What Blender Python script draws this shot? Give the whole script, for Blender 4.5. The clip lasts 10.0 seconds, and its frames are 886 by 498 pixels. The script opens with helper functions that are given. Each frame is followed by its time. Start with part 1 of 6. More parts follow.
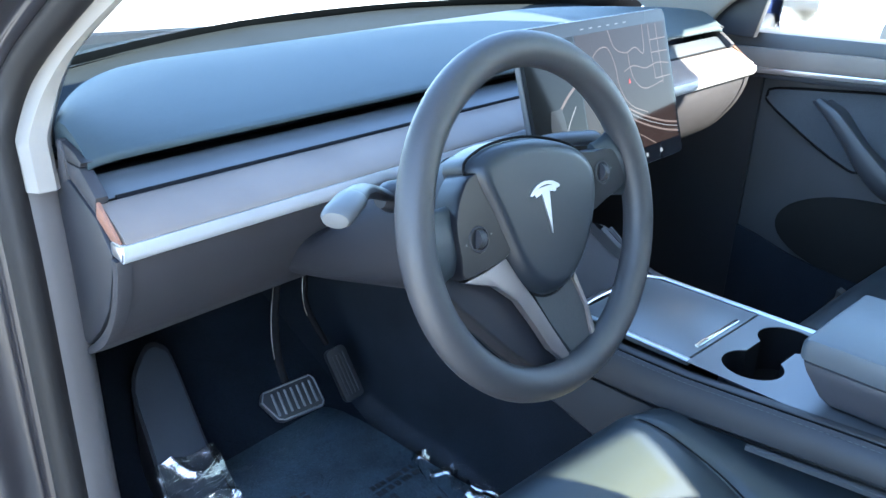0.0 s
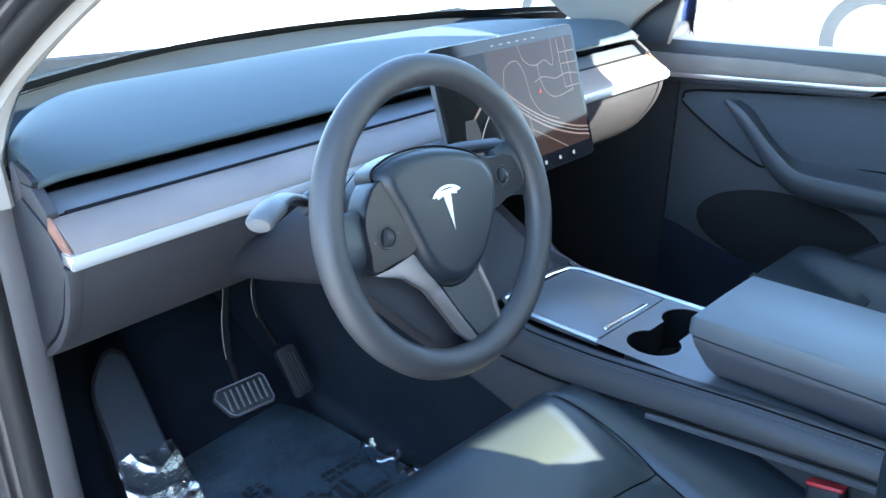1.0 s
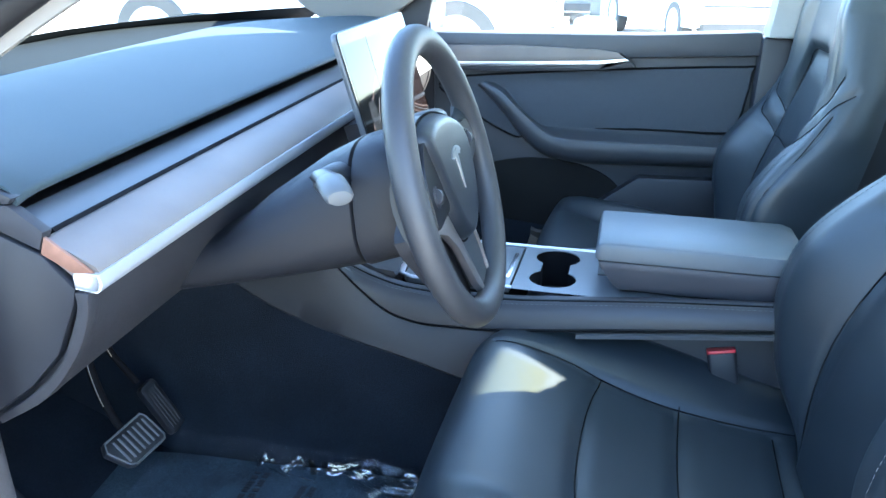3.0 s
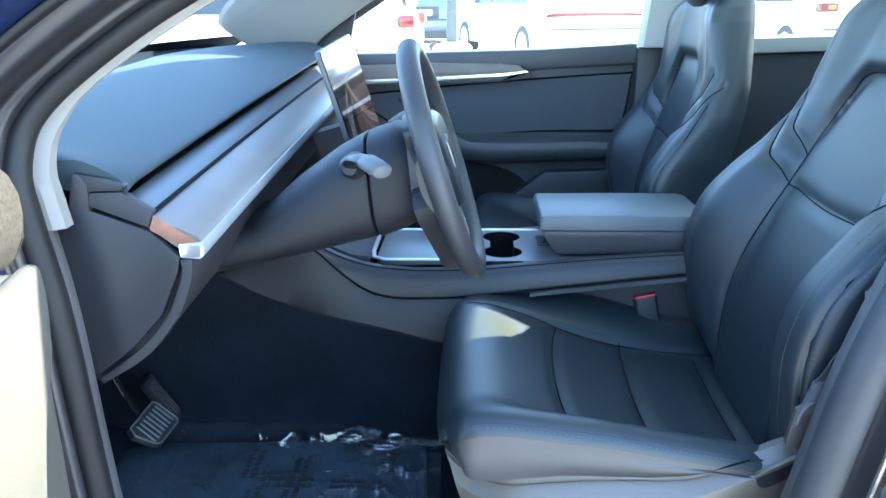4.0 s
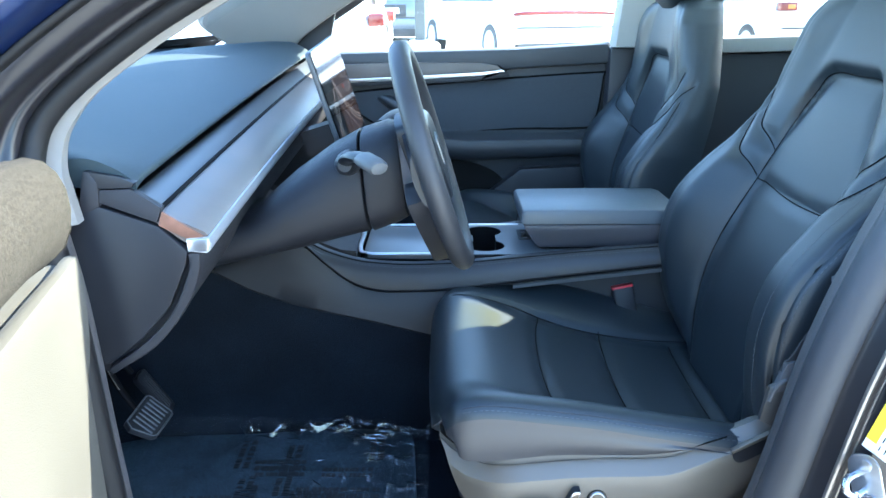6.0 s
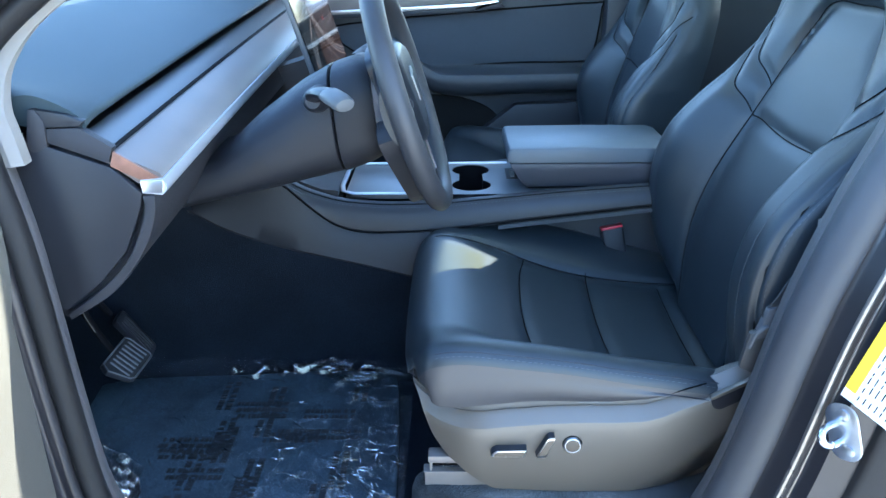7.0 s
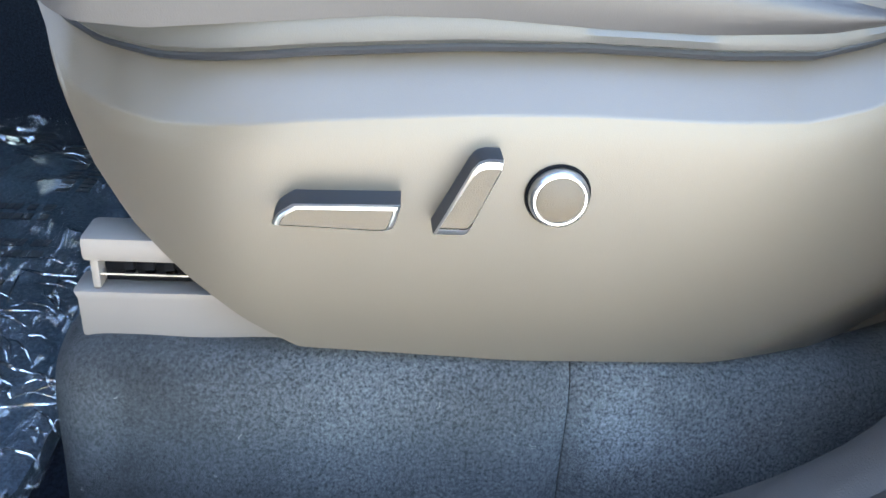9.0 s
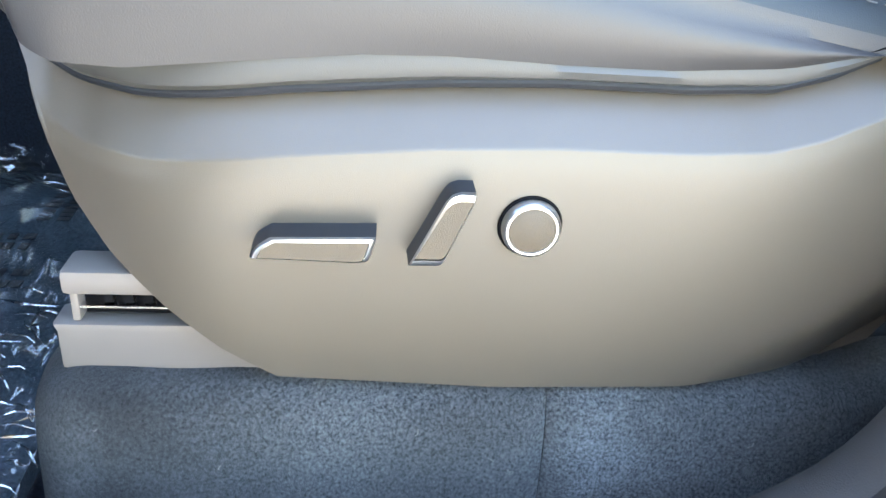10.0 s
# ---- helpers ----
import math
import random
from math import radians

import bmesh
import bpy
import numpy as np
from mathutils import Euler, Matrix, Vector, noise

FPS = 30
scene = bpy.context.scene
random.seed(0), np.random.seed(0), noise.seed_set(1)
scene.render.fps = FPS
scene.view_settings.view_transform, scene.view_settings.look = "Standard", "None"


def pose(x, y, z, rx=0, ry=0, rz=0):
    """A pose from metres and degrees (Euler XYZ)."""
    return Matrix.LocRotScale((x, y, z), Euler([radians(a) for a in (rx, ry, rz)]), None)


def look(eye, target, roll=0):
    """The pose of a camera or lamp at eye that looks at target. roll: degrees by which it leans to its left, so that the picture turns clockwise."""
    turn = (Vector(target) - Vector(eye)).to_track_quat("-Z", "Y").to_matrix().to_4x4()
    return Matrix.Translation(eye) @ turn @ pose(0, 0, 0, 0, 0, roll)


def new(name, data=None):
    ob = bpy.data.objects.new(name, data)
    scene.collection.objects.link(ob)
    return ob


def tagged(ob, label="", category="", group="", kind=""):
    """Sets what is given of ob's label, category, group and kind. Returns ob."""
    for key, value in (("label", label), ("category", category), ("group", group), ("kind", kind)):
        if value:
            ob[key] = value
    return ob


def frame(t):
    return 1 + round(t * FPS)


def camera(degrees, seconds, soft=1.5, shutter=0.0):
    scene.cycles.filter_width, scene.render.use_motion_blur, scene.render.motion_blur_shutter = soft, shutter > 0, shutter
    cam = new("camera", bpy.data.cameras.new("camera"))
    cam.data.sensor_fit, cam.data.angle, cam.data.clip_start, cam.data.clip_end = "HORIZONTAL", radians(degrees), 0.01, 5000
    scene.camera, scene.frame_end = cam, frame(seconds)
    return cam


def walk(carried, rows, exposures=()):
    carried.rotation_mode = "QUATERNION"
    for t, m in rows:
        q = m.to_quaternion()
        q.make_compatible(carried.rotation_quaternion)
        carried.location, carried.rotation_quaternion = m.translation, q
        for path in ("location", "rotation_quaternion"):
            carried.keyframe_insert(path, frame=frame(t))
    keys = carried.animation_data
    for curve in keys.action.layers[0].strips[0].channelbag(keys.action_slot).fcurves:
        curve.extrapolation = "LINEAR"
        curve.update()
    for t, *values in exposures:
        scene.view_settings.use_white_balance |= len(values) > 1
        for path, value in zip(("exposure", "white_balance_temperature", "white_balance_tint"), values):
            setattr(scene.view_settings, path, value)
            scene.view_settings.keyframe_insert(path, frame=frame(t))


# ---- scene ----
cam = camera(59, 10.0)
PATH = [
    (0, (-0.942, -0.425, 1.210), (0.355, 0.899, 0.458), 2.0),
    (0.5, (-0.968, -0.517, 1.247), (0.387, 0.760, 0.517), 1.3),
    (1, (-0.969, -0.536, 1.242), (0.384, 0.738, 0.503), 0.7),
    (1.5, (-0.966, -0.537, 1.238), (0.420, 0.704, 0.504), 0.3),
    (2, (-0.965, -0.531, 1.229), (0.520, 0.589, 0.494), -0.1),
    (2.5, (-1.062, -0.409, 1.208), (0.612, 0.393, 0.464), 0.6),
    (2.7, (-1.131, -0.297, 1.199), (0.629, 0.331, 0.486), 1.0),
    (3.8, (-1.476, -0.053, 1.168), (0.419, 0.088, 0.546), -0.4),
    (4, (-1.494, -0.032, 1.177), (0.411, 0.054, 0.572), -0.5),
    (4.5, (-1.525, -0.013, 1.183), (0.386, 0.011, 0.594), -0.5),
    (5, (-1.543, -0.010, 1.187), (0.372, -0.018, 0.611), -0.2),
    (5.2, (-1.545, -0.006, 1.189), (0.373, -0.016, 0.622), -0.1),
    (6.5, (-1.536, 0.000, 1.183), (0.351, 0.021, 0.518), -0.6),
    (7, (-1.503, -0.049, 1.178), (0.346, -0.019, 0.416), -0.6),
    (7.5, (-1.372, -0.110, 1.067), (0.396, -0.119, 0.132), 1.0),
    (8, (-1.110, -0.108, 0.800), (0.667, -0.207, -0.111), 4.0),
    (8.5, (-0.954, -0.118, 0.692), (0.816, -0.250, -0.230), 4.3),
    (9, (-0.916, -0.131, 0.665), (0.840, -0.320, -0.272), 4.8),
    (9.5, (-0.916, -0.138, 0.670), (0.842, -0.353, -0.258), 4.9),
    (10, (-0.920, -0.134, 0.672), (0.857, -0.360, -0.218), 4.7),
]
walk(cam, [(t, look(eye, target, roll)) for t, eye, target, roll in PATH],
     [(0, 3.93, 5600, 6), (1.5, 4.0, 5600, 6), (2.5, 4.16, 5650, 6), (4, 3.75, 5450, 3), (5, 3.65, 5450, 2), (6.5, 3.55, 5400, 4), (7, 3.6, 5300, 5), (7.5, 3.8, 5150, 5), (8, 4.05, 5900, 7), (8.5, 4.2, 6700, 8), (9, 4.28, 6720, 8), (10, 4.3, 6750, 8)])

# ---- daylight ----
SUN_AZ, SUN_EL = 160.0, 34.5      # degrees: azimuth from +y towards +x, height over the horizon
world = bpy.data.worlds.new("sky")
scene.world = world
world.use_nodes = True
wn = world.node_tree.nodes
sky = wn.new("ShaderNodeTexSky")
sky.sky_type, sky.sun_disc = "NISHITA", False
sky.sun_elevation, sky.sun_rotation = radians(SUN_EL), radians(SUN_AZ)
world.node_tree.links.new(sky.outputs[0], wn["Background"].inputs[0])
wn["Background"].inputs[1].default_value = 0.15
sun_data = bpy.data.lights.new("sun", "SUN")
sun_data.energy, sun_data.angle, sun_data.color = 5.0, radians(0.5), (1.0, 0.88, 0.68)
sun = new("sun", sun_data)
sd = Vector((math.sin(radians(SUN_AZ)) * math.cos(radians(SUN_EL)), math.cos(radians(SUN_AZ)) * math.cos(radians(SUN_EL)), math.sin(radians(SUN_EL))))
sun.matrix_world = look(sd * 30, (0, 0, 0))


# ---- materials ----
def material(name, base, rough=0.5, metal=0.0, grain=0.0, grain_scale=300.0, vary=0.12, vary_scale=6.0, coat=0.0, spec=0.5, sheen=0.0):
    m = bpy.data.materials.new(name)
    m.use_nodes = True
    nt, n = m.node_tree, m.node_tree.nodes
    b = n["Principled BSDF"]
    b.inputs["Roughness"].default_value, b.inputs["Metallic"].default_value = rough, metal
    b.inputs["Coat Weight"].default_value, b.inputs["Specular IOR Level"].default_value = coat, spec
    b.inputs["Sheen Weight"].default_value = sheen
    tc = n.new("ShaderNodeTexCoord")
    big = n.new("ShaderNodeTexNoise")
    big.inputs["Scale"].default_value, big.inputs["Detail"].default_value = vary_scale, 6
    nt.links.new(tc.outputs["Object"], big.inputs["Vector"])
    ramp = n.new("ShaderNodeValToRGB")
    lo, hi = [c * (1 - vary) for c in base], [min(1, c * (1 + vary)) for c in base]
    ramp.color_ramp.elements[0].position, ramp.color_ramp.elements[1].position = 0.3, 0.7
    ramp.color_ramp.elements[0].color, ramp.color_ramp.elements[1].color = (*lo, 1), (*hi, 1)
    nt.links.new(big.outputs["Fac"], ramp.inputs["Fac"])
    nt.links.new(ramp.outputs["Color"], b.inputs["Base Color"])
    rr = n.new("ShaderNodeMapRange")
    rr.inputs["To Min"].default_value, rr.inputs["To Max"].default_value = max(0.02, rough - 0.07), min(1, rough + 0.07)
    nt.links.new(big.outputs["Fac"], rr.inputs["Value"])
    nt.links.new(rr.outputs["Result"], b.inputs["Roughness"])
    if grain:
        fine = n.new("ShaderNodeTexNoise")
        fine.inputs["Scale"].default_value, fine.inputs["Detail"].default_value = grain_scale, 3
        nt.links.new(tc.outputs["Object"], fine.inputs["Vector"])
        bump = n.new("ShaderNodeBump")
        bump.inputs["Strength"].default_value, bump.inputs["Distance"].default_value = grain, 0.001
        nt.links.new(fine.outputs["Fac"], bump.inputs["Height"])
        nt.links.new(bump.outputs["Normal"], b.inputs["Normal"])
    return m


def fabric(name, lo, hi, scale, bump_strength=0.6, rough=0.95, patches=0.0, sheen=0.12):
    """Carpet or cloth: fine two-tone fibres, with larger worn patches."""
    m = material(name, hi, rough, 0, 0, vary=0.2, vary_scale=9, spec=0.15, sheen=sheen)
    nt, n = m.node_tree, m.node_tree.nodes
    b = n["Principled BSDF"]
    tc = next(k for k in n if k.type == "TEX_COORD")
    f = n.new("ShaderNodeTexNoise")
    f.inputs["Scale"].default_value, f.inputs["Detail"].default_value, f.inputs["Roughness"].default_value = scale, 5, 0.75
    nt.links.new(tc.outputs["Object"], f.inputs["Vector"])
    r = n.new("ShaderNodeValToRGB")
    r.color_ramp.elements[0].position, r.color_ramp.elements[1].position = 0.36, 0.66
    r.color_ramp.elements[0].color, r.color_ramp.elements[1].color = (*lo, 1), (*hi, 1)
    nt.links.new(f.outputs["Fac"], r.inputs["Fac"])
    g = n.new("ShaderNodeTexNoise")
    g.inputs["Scale"].default_value, g.inputs["Detail"].default_value = 7, 4
    nt.links.new(tc.outputs["Object"], g.inputs["Vector"])
    mr = n.new("ShaderNodeMapRange")
    mr.inputs["From Min"].default_value, mr.inputs["From Max"].default_value = 0.35, 0.7
    mr.inputs["To Min"].default_value, mr.inputs["To Max"].default_value = 1 - patches, 1 + patches * 1.4
    nt.links.new(g.outputs["Fac"], mr.inputs["Value"])
    mul = n.new("ShaderNodeVectorMath")
    mul.operation = "SCALE"
    nt.links.new(r.outputs["Color"], mul.inputs[0])
    nt.links.new(mr.outputs["Result"], mul.inputs["Scale"])
    nt.links.new(mul.outputs[0], b.inputs["Base Color"])
    bp = n.new("ShaderNodeBump")
    bp.inputs["Strength"].default_value, bp.inputs["Distance"].default_value = bump_strength, 0.003
    nt.links.new(f.outputs["Fac"], bp.inputs["Height"])
    nt.links.new(bp.outputs["Normal"], b.inputs["Normal"])
    return m


def clear(name, tint, gloss=0.04, rough=0.02, most=1.0):
    """A thin pane: mostly clear with a tint, and a glossy skin that grows towards grazing angles, alike from both sides."""
    m = bpy.data.materials.new(name)
    m.use_nodes = True
    nt, n = m.node_tree, m.node_tree.nodes
    n.remove(n["Principled BSDF"])
    t, g, mix, lw = n.new("ShaderNodeBsdfTransparent"), n.new("ShaderNodeBsdfGlossy"), n.new("ShaderNodeMixShader"), n.new("ShaderNodeLayerWeight")
    t.inputs["Color"].default_value = (*tint, 1)
    g.inputs["Roughness"].default_value = rough
    lw.inputs["Blend"].default_value = 0.5
    pw, mr = n.new("ShaderNodeMath"), n.new("ShaderNodeMapRange")
    pw.operation = "POWER"
    pw.inputs[1].default_value = 4.0
    mr.inputs["To Min"].default_value, mr.inputs["To Max"].default_value = gloss, most
    nt.links.new(lw.outputs["Facing"], pw.inputs[0])
    nt.links.new(pw.outputs[0], mr.inputs["Value"])
    nt.links.new(mr.outputs["Result"], mix.inputs[0])
    nt.links.new(t.outputs[0], mix.inputs[1])
    nt.links.new(g.outputs[0], mix.inputs[2])
    nt.links.new(mix.outputs[0], n["Material Output"].inputs["Surface"])
    return m


def glow(name, colour, strength):
    m = bpy.data.materials.new(name)
    m.use_nodes = True
    b = m.node_tree.nodes["Principled BSDF"]
    b.inputs["Base Color"].default_value = (*[c * 0.04 for c in colour], 1)
    b.inputs["Emission Color"].default_value = (*colour, 1)
    b.inputs["Emission Strength"].default_value = strength
    b.inputs["Roughness"].default_value = 0.06
    b.inputs["Specular IOR Level"].default_value = 0.06
    return m


VINYL = material("black vinyl", (0.0170, 0.0225, 0.0275), 0.42, grain=0.10, grain_scale=1500, spec=0.52)
# Black lid vinyl made paler and bluer to carry the light from above.
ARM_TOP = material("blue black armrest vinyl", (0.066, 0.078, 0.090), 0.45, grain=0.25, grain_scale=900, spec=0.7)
SEAM = material("black seam thread", (0.004, 0.004, 0.005), 0.8, spec=0.1)
# Lighter copy of the seat vinyl: light on the cushion sides is in its colour.
VINYL_SIDE = material("black vinyl side", (0.036, 0.034, 0.036), 0.43, grain=0.10, grain_scale=1700, spec=0.6)
PAD = material("dash pad vinyl", (0.023, 0.0345, 0.0395), 0.66, grain=0.35, grain_scale=900, spec=0.35)
PLASTIC = material("dark grey plastic", (0.023, 0.022, 0.025), 0.52, grain=0.35, grain_scale=1400, spec=0.35)
SILVER_P = material("silver painted trim", (0.44, 0.45, 0.47), 0.34, metal=0.45, vary=0.05)
STALK_G = material("grey stalk end", (0.085, 0.085, 0.085), 0.5, spec=0.3)
TRIM_L = material("satin grey trim line", (0.10, 0.10, 0.105), 0.4, metal=0.3)
TRIM_G = material("grey pillar plastic", (0.068, 0.063, 0.063), 0.55, grain=0.35, grain_scale=1400)
PILLAR = material("pale pillar cloth", (0.20, 0.183, 0.162), 0.8, grain=0.4, grain_scale=1500, vary=0.05)
RIM = material("black rim leather", (0.027, 0.0265, 0.029), 0.5, grain=0.25, grain_scale=900)
COLUMN = material("black column plastic", (0.013, 0.013, 0.016), 0.5, grain=0.3, grain_scale=1400, spec=0.3)
SHELL = material("grey seat side plastic", (0.089, 0.0745, 0.058), 0.37, grain=0.14, grain_scale=2200, vary=0.05, spec=0.75)
PLASTIC_D = material("black plastic", (0.014, 0.0145, 0.018), 0.45, grain=0.2, grain_scale=1200, spec=0.4)
RUBBER = material("black rubber seal", (0.010, 0.009, 0.009), 0.6, grain=0.2, grain_scale=600, spec=0.3)
LIGHT_TRIM = material("light grey pillar trim", (0.30, 0.30, 0.29), 0.75, grain=0.3, grain_scale=1500, vary=0.04)
SATIN = material("satin silver", (0.62, 0.63, 0.65), 0.3, metal=1.0, vary=0.05)
CHROME = material("bright steel", (0.75, 0.76, 0.78), 0.18, metal=1.0, vary=0.05)
GREY_METAL = material("zinc plated steel", (0.42, 0.44, 0.47), 0.36, metal=1.0, vary=0.15, vary_scale=40)
PAINT = material("deep blue car paint", (0.012, 0.022, 0.075), 0.3, metal=0.35, coat=1.0, vary=0.06)
JAMB = material("jamb paint", (0.018, 0.0165, 0.0185), 0.34, metal=0.12, coat=0.18, vary=0.15, vary_scale=14, spec=0.4)
POST_TRIM = material("dark grey soft seal", (0.036, 0.036, 0.040), 0.5, grain=0.2, grain_scale=1500, spec=0.5)
RIDGE = material("glossy jamb ridge", (0.20, 0.18, 0.16), 0.28, metal=0.6, coat=0.6)
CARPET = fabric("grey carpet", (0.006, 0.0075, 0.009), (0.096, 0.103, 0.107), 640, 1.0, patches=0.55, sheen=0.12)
_cn, _cl = CARPET.node_tree.nodes, CARPET.node_tree.links
_cb = _cn["Principled BSDF"].inputs["Base Color"]
_src = _cb.links[0].from_socket
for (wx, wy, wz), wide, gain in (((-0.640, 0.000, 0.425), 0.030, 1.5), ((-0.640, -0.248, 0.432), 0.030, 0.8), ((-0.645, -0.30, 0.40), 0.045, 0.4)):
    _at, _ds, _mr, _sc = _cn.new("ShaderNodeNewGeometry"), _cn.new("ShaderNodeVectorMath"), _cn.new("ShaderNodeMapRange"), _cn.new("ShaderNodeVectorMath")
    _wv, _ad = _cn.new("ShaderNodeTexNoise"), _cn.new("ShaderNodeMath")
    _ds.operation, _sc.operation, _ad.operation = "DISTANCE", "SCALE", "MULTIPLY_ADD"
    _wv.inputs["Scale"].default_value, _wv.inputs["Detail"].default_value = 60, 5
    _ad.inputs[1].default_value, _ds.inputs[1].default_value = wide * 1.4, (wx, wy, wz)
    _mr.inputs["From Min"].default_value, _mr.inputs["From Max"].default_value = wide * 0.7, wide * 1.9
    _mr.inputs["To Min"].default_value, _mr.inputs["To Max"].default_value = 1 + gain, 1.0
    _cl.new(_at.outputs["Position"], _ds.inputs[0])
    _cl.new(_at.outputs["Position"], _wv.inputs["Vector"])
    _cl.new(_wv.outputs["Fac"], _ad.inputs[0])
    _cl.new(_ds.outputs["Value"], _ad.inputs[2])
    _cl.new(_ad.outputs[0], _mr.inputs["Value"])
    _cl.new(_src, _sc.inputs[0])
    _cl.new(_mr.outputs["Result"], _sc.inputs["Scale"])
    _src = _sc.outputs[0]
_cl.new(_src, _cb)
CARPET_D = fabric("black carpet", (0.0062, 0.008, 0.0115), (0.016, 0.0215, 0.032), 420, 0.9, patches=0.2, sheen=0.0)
MAT = fabric("blue grey mat carpet", (0.026, 0.038, 0.048), (0.076, 0.104, 0.126), 420, 0.7, patches=0.3, sheen=0.0)
CLOTH = fabric("grey woven cloth", (0.010, 0.009, 0.007), (0.038, 0.034, 0.028), 500, 0.5, sheen=0.0)
GLASS = clear("window glass", (0.93, 0.96, 0.95))
PATCH_GLASS = clear("tinted roof glass", (0.97, 0.92, 0.62))
# Unseen translucent cloth, added to let soft fill light down from the roof.
FILL_CLOTH = material("pale shade cloth", (0.30, 0.30, 0.29), 0.85, grain=0.3, grain_scale=1500, vary=0.04, spec=0.1)
_sn = FILL_CLOTH.node_tree.nodes
_tr, _mx = _sn.new("ShaderNodeBsdfTranslucent"), _sn.new("ShaderNodeMixShader")
_tr.inputs["Color"].default_value = (0.46, 0.60, 0.66, 1)
_mx.inputs[0].default_value = 0.35
FILL_CLOTH.node_tree.links.new(_sn["Principled BSDF"].outputs[0], _mx.inputs[1])
FILL_CLOTH.node_tree.links.new(_tr.outputs[0], _mx.inputs[2])
FILL_CLOTH.node_tree.links.new(_mx.outputs[0], _sn["Material Output"].inputs["Surface"])
ROOF_SKIN = clear("tinted roof skin", (0.62, 0.66, 0.66))
PRIVACY = clear("dark rear glass", (0.34, 0.36, 0.36))
RED = material("red plastic", (0.55, 0.03, 0.04), 0.35, vary=0.05)
WHITE_PAINT = material("white car paint", (0.75, 0.75, 0.74), 0.3, coat=0.6, vary=0.03)
AMBER = material("amber lens", (0.55, 0.20, 0.03), 0.25, coat=0.5)
SILVER_G = material("silver car paint", (0.22, 0.23, 0.235), 0.3, metal=0.5, coat=0.6, vary=0.03)
RED_PAINT = material("red car paint", (0.35, 0.015, 0.02), 0.3, coat=0.8, vary=0.04)
TYRE = material("tyre rubber", (0.09, 0.085, 0.078), 0.8, grain=0.3, grain_scale=200)
RIM_G = material("pale wheel rim", (0.55, 0.55, 0.54), 0.4, vary=0.05)
DARK_GLASS = material("dark car glass", (0.06, 0.065, 0.068), 0.12, spec=0.6, vary=0.02)
TAIL = material("red tail lamp", (0.16, 0.018, 0.012), 0.25, coat=0.5)
STITCH = material("pale thread", (0.075, 0.078, 0.085), 0.8)
LABEL_W = material("white label paper", (0.75, 0.75, 0.73), 0.5, vary=0.02)
LABEL_Y = material("yellow label ink", (0.75, 0.55, 0.03), 0.5, vary=0.03)
INK = material("dark ink", (0.008, 0.010, 0.013), 0.6)
CONCRETE = material("pale concrete", (0.42, 0.41, 0.38), 0.85, grain=0.4, grain_scale=60, vary=0.15, vary_scale=0.8, spec=0.2)


# ---- mesh helpers ----
def finish(name, verts, faces, mat, parent=None, label="", smooth=True, bevel=0.0):
    me = bpy.data.meshes.new(name)
    me.from_pydata([tuple(v) for v in verts], [], faces)
    bm = bmesh.new()
    bm.from_mesh(me)
    bmesh.ops.remove_doubles(bm, verts=bm.verts, dist=1e-6)
    bmesh.ops.recalc_face_normals(bm, faces=bm.faces)
    if bevel:
        sharp = [e for e in bm.edges if e.is_manifold and e.calc_face_angle(0) > 0.5]
        bmesh.ops.bevel(bm, geom=sharp, offset=bevel, segments=2, affect="EDGES", profile=0.6, clamp_overlap=True)
    bm.to_mesh(me)
    bm.free()
    me.materials.append(mat)
    if smooth:
        me.polygons.foreach_set("use_smooth", [True] * len(me.polygons))
        me.set_sharp_from_angle(angle=radians(38))
    ob = new(name, me)
    if parent:
        ob.parent = parent
    if label:
        ob["label"] = label
    return ob


def thing(name, label, category, group="", kind="", at=(0, 0, 0)):
    e = new(name)
    e.location = at
    e.empty_display_size = 0.05
    return tagged(e, label, category, group, kind)


def crom(pts, n=6, closed=False):
    """A smooth curve through pts."""
    p = [np.array(q, float) for q in pts]
    k = len(p)
    out = []
    for i in range(k if closed else k - 1):
        a, b = p[i], p[(i + 1) % k]
        z = p[i - 1] if (closed or i) else 2 * a - b
        c = p[(i + 2) % k] if (closed or i + 2 < k) else 2 * b - a
        for j in range(n):
            t = j / n
            out.append(0.5 * (2 * a + (b - z) * t + (2 * z - 5 * a + 4 * b - c) * t * t + (3 * a - z - 3 * b + c) * t ** 3))
    if not closed:
        out.append(p[-1])
    return out


def loft(rings, closed=True, cap=True, loop=False):
    """Quads between rings of equal length. closed: each ring is a loop; loop: the last ring joins the first."""
    n = len(rings[0])
    v = [tuple(p) for r in rings for p in r]
    f = []
    m = len(rings)
    for i in range(m if loop else m - 1):
        for j in range(n if closed else n - 1):
            a, b = i * n + j, i * n + (j + 1) % n
            c, d = ((i + 1) % m) * n + (j + 1) % n, ((i + 1) % m) * n + j
            f.append((a, b, c, d))
    if cap and closed and not loop:
        f += [tuple(range(n))[::-1], tuple(range((m - 1) * n, m * n))]
    return v, f


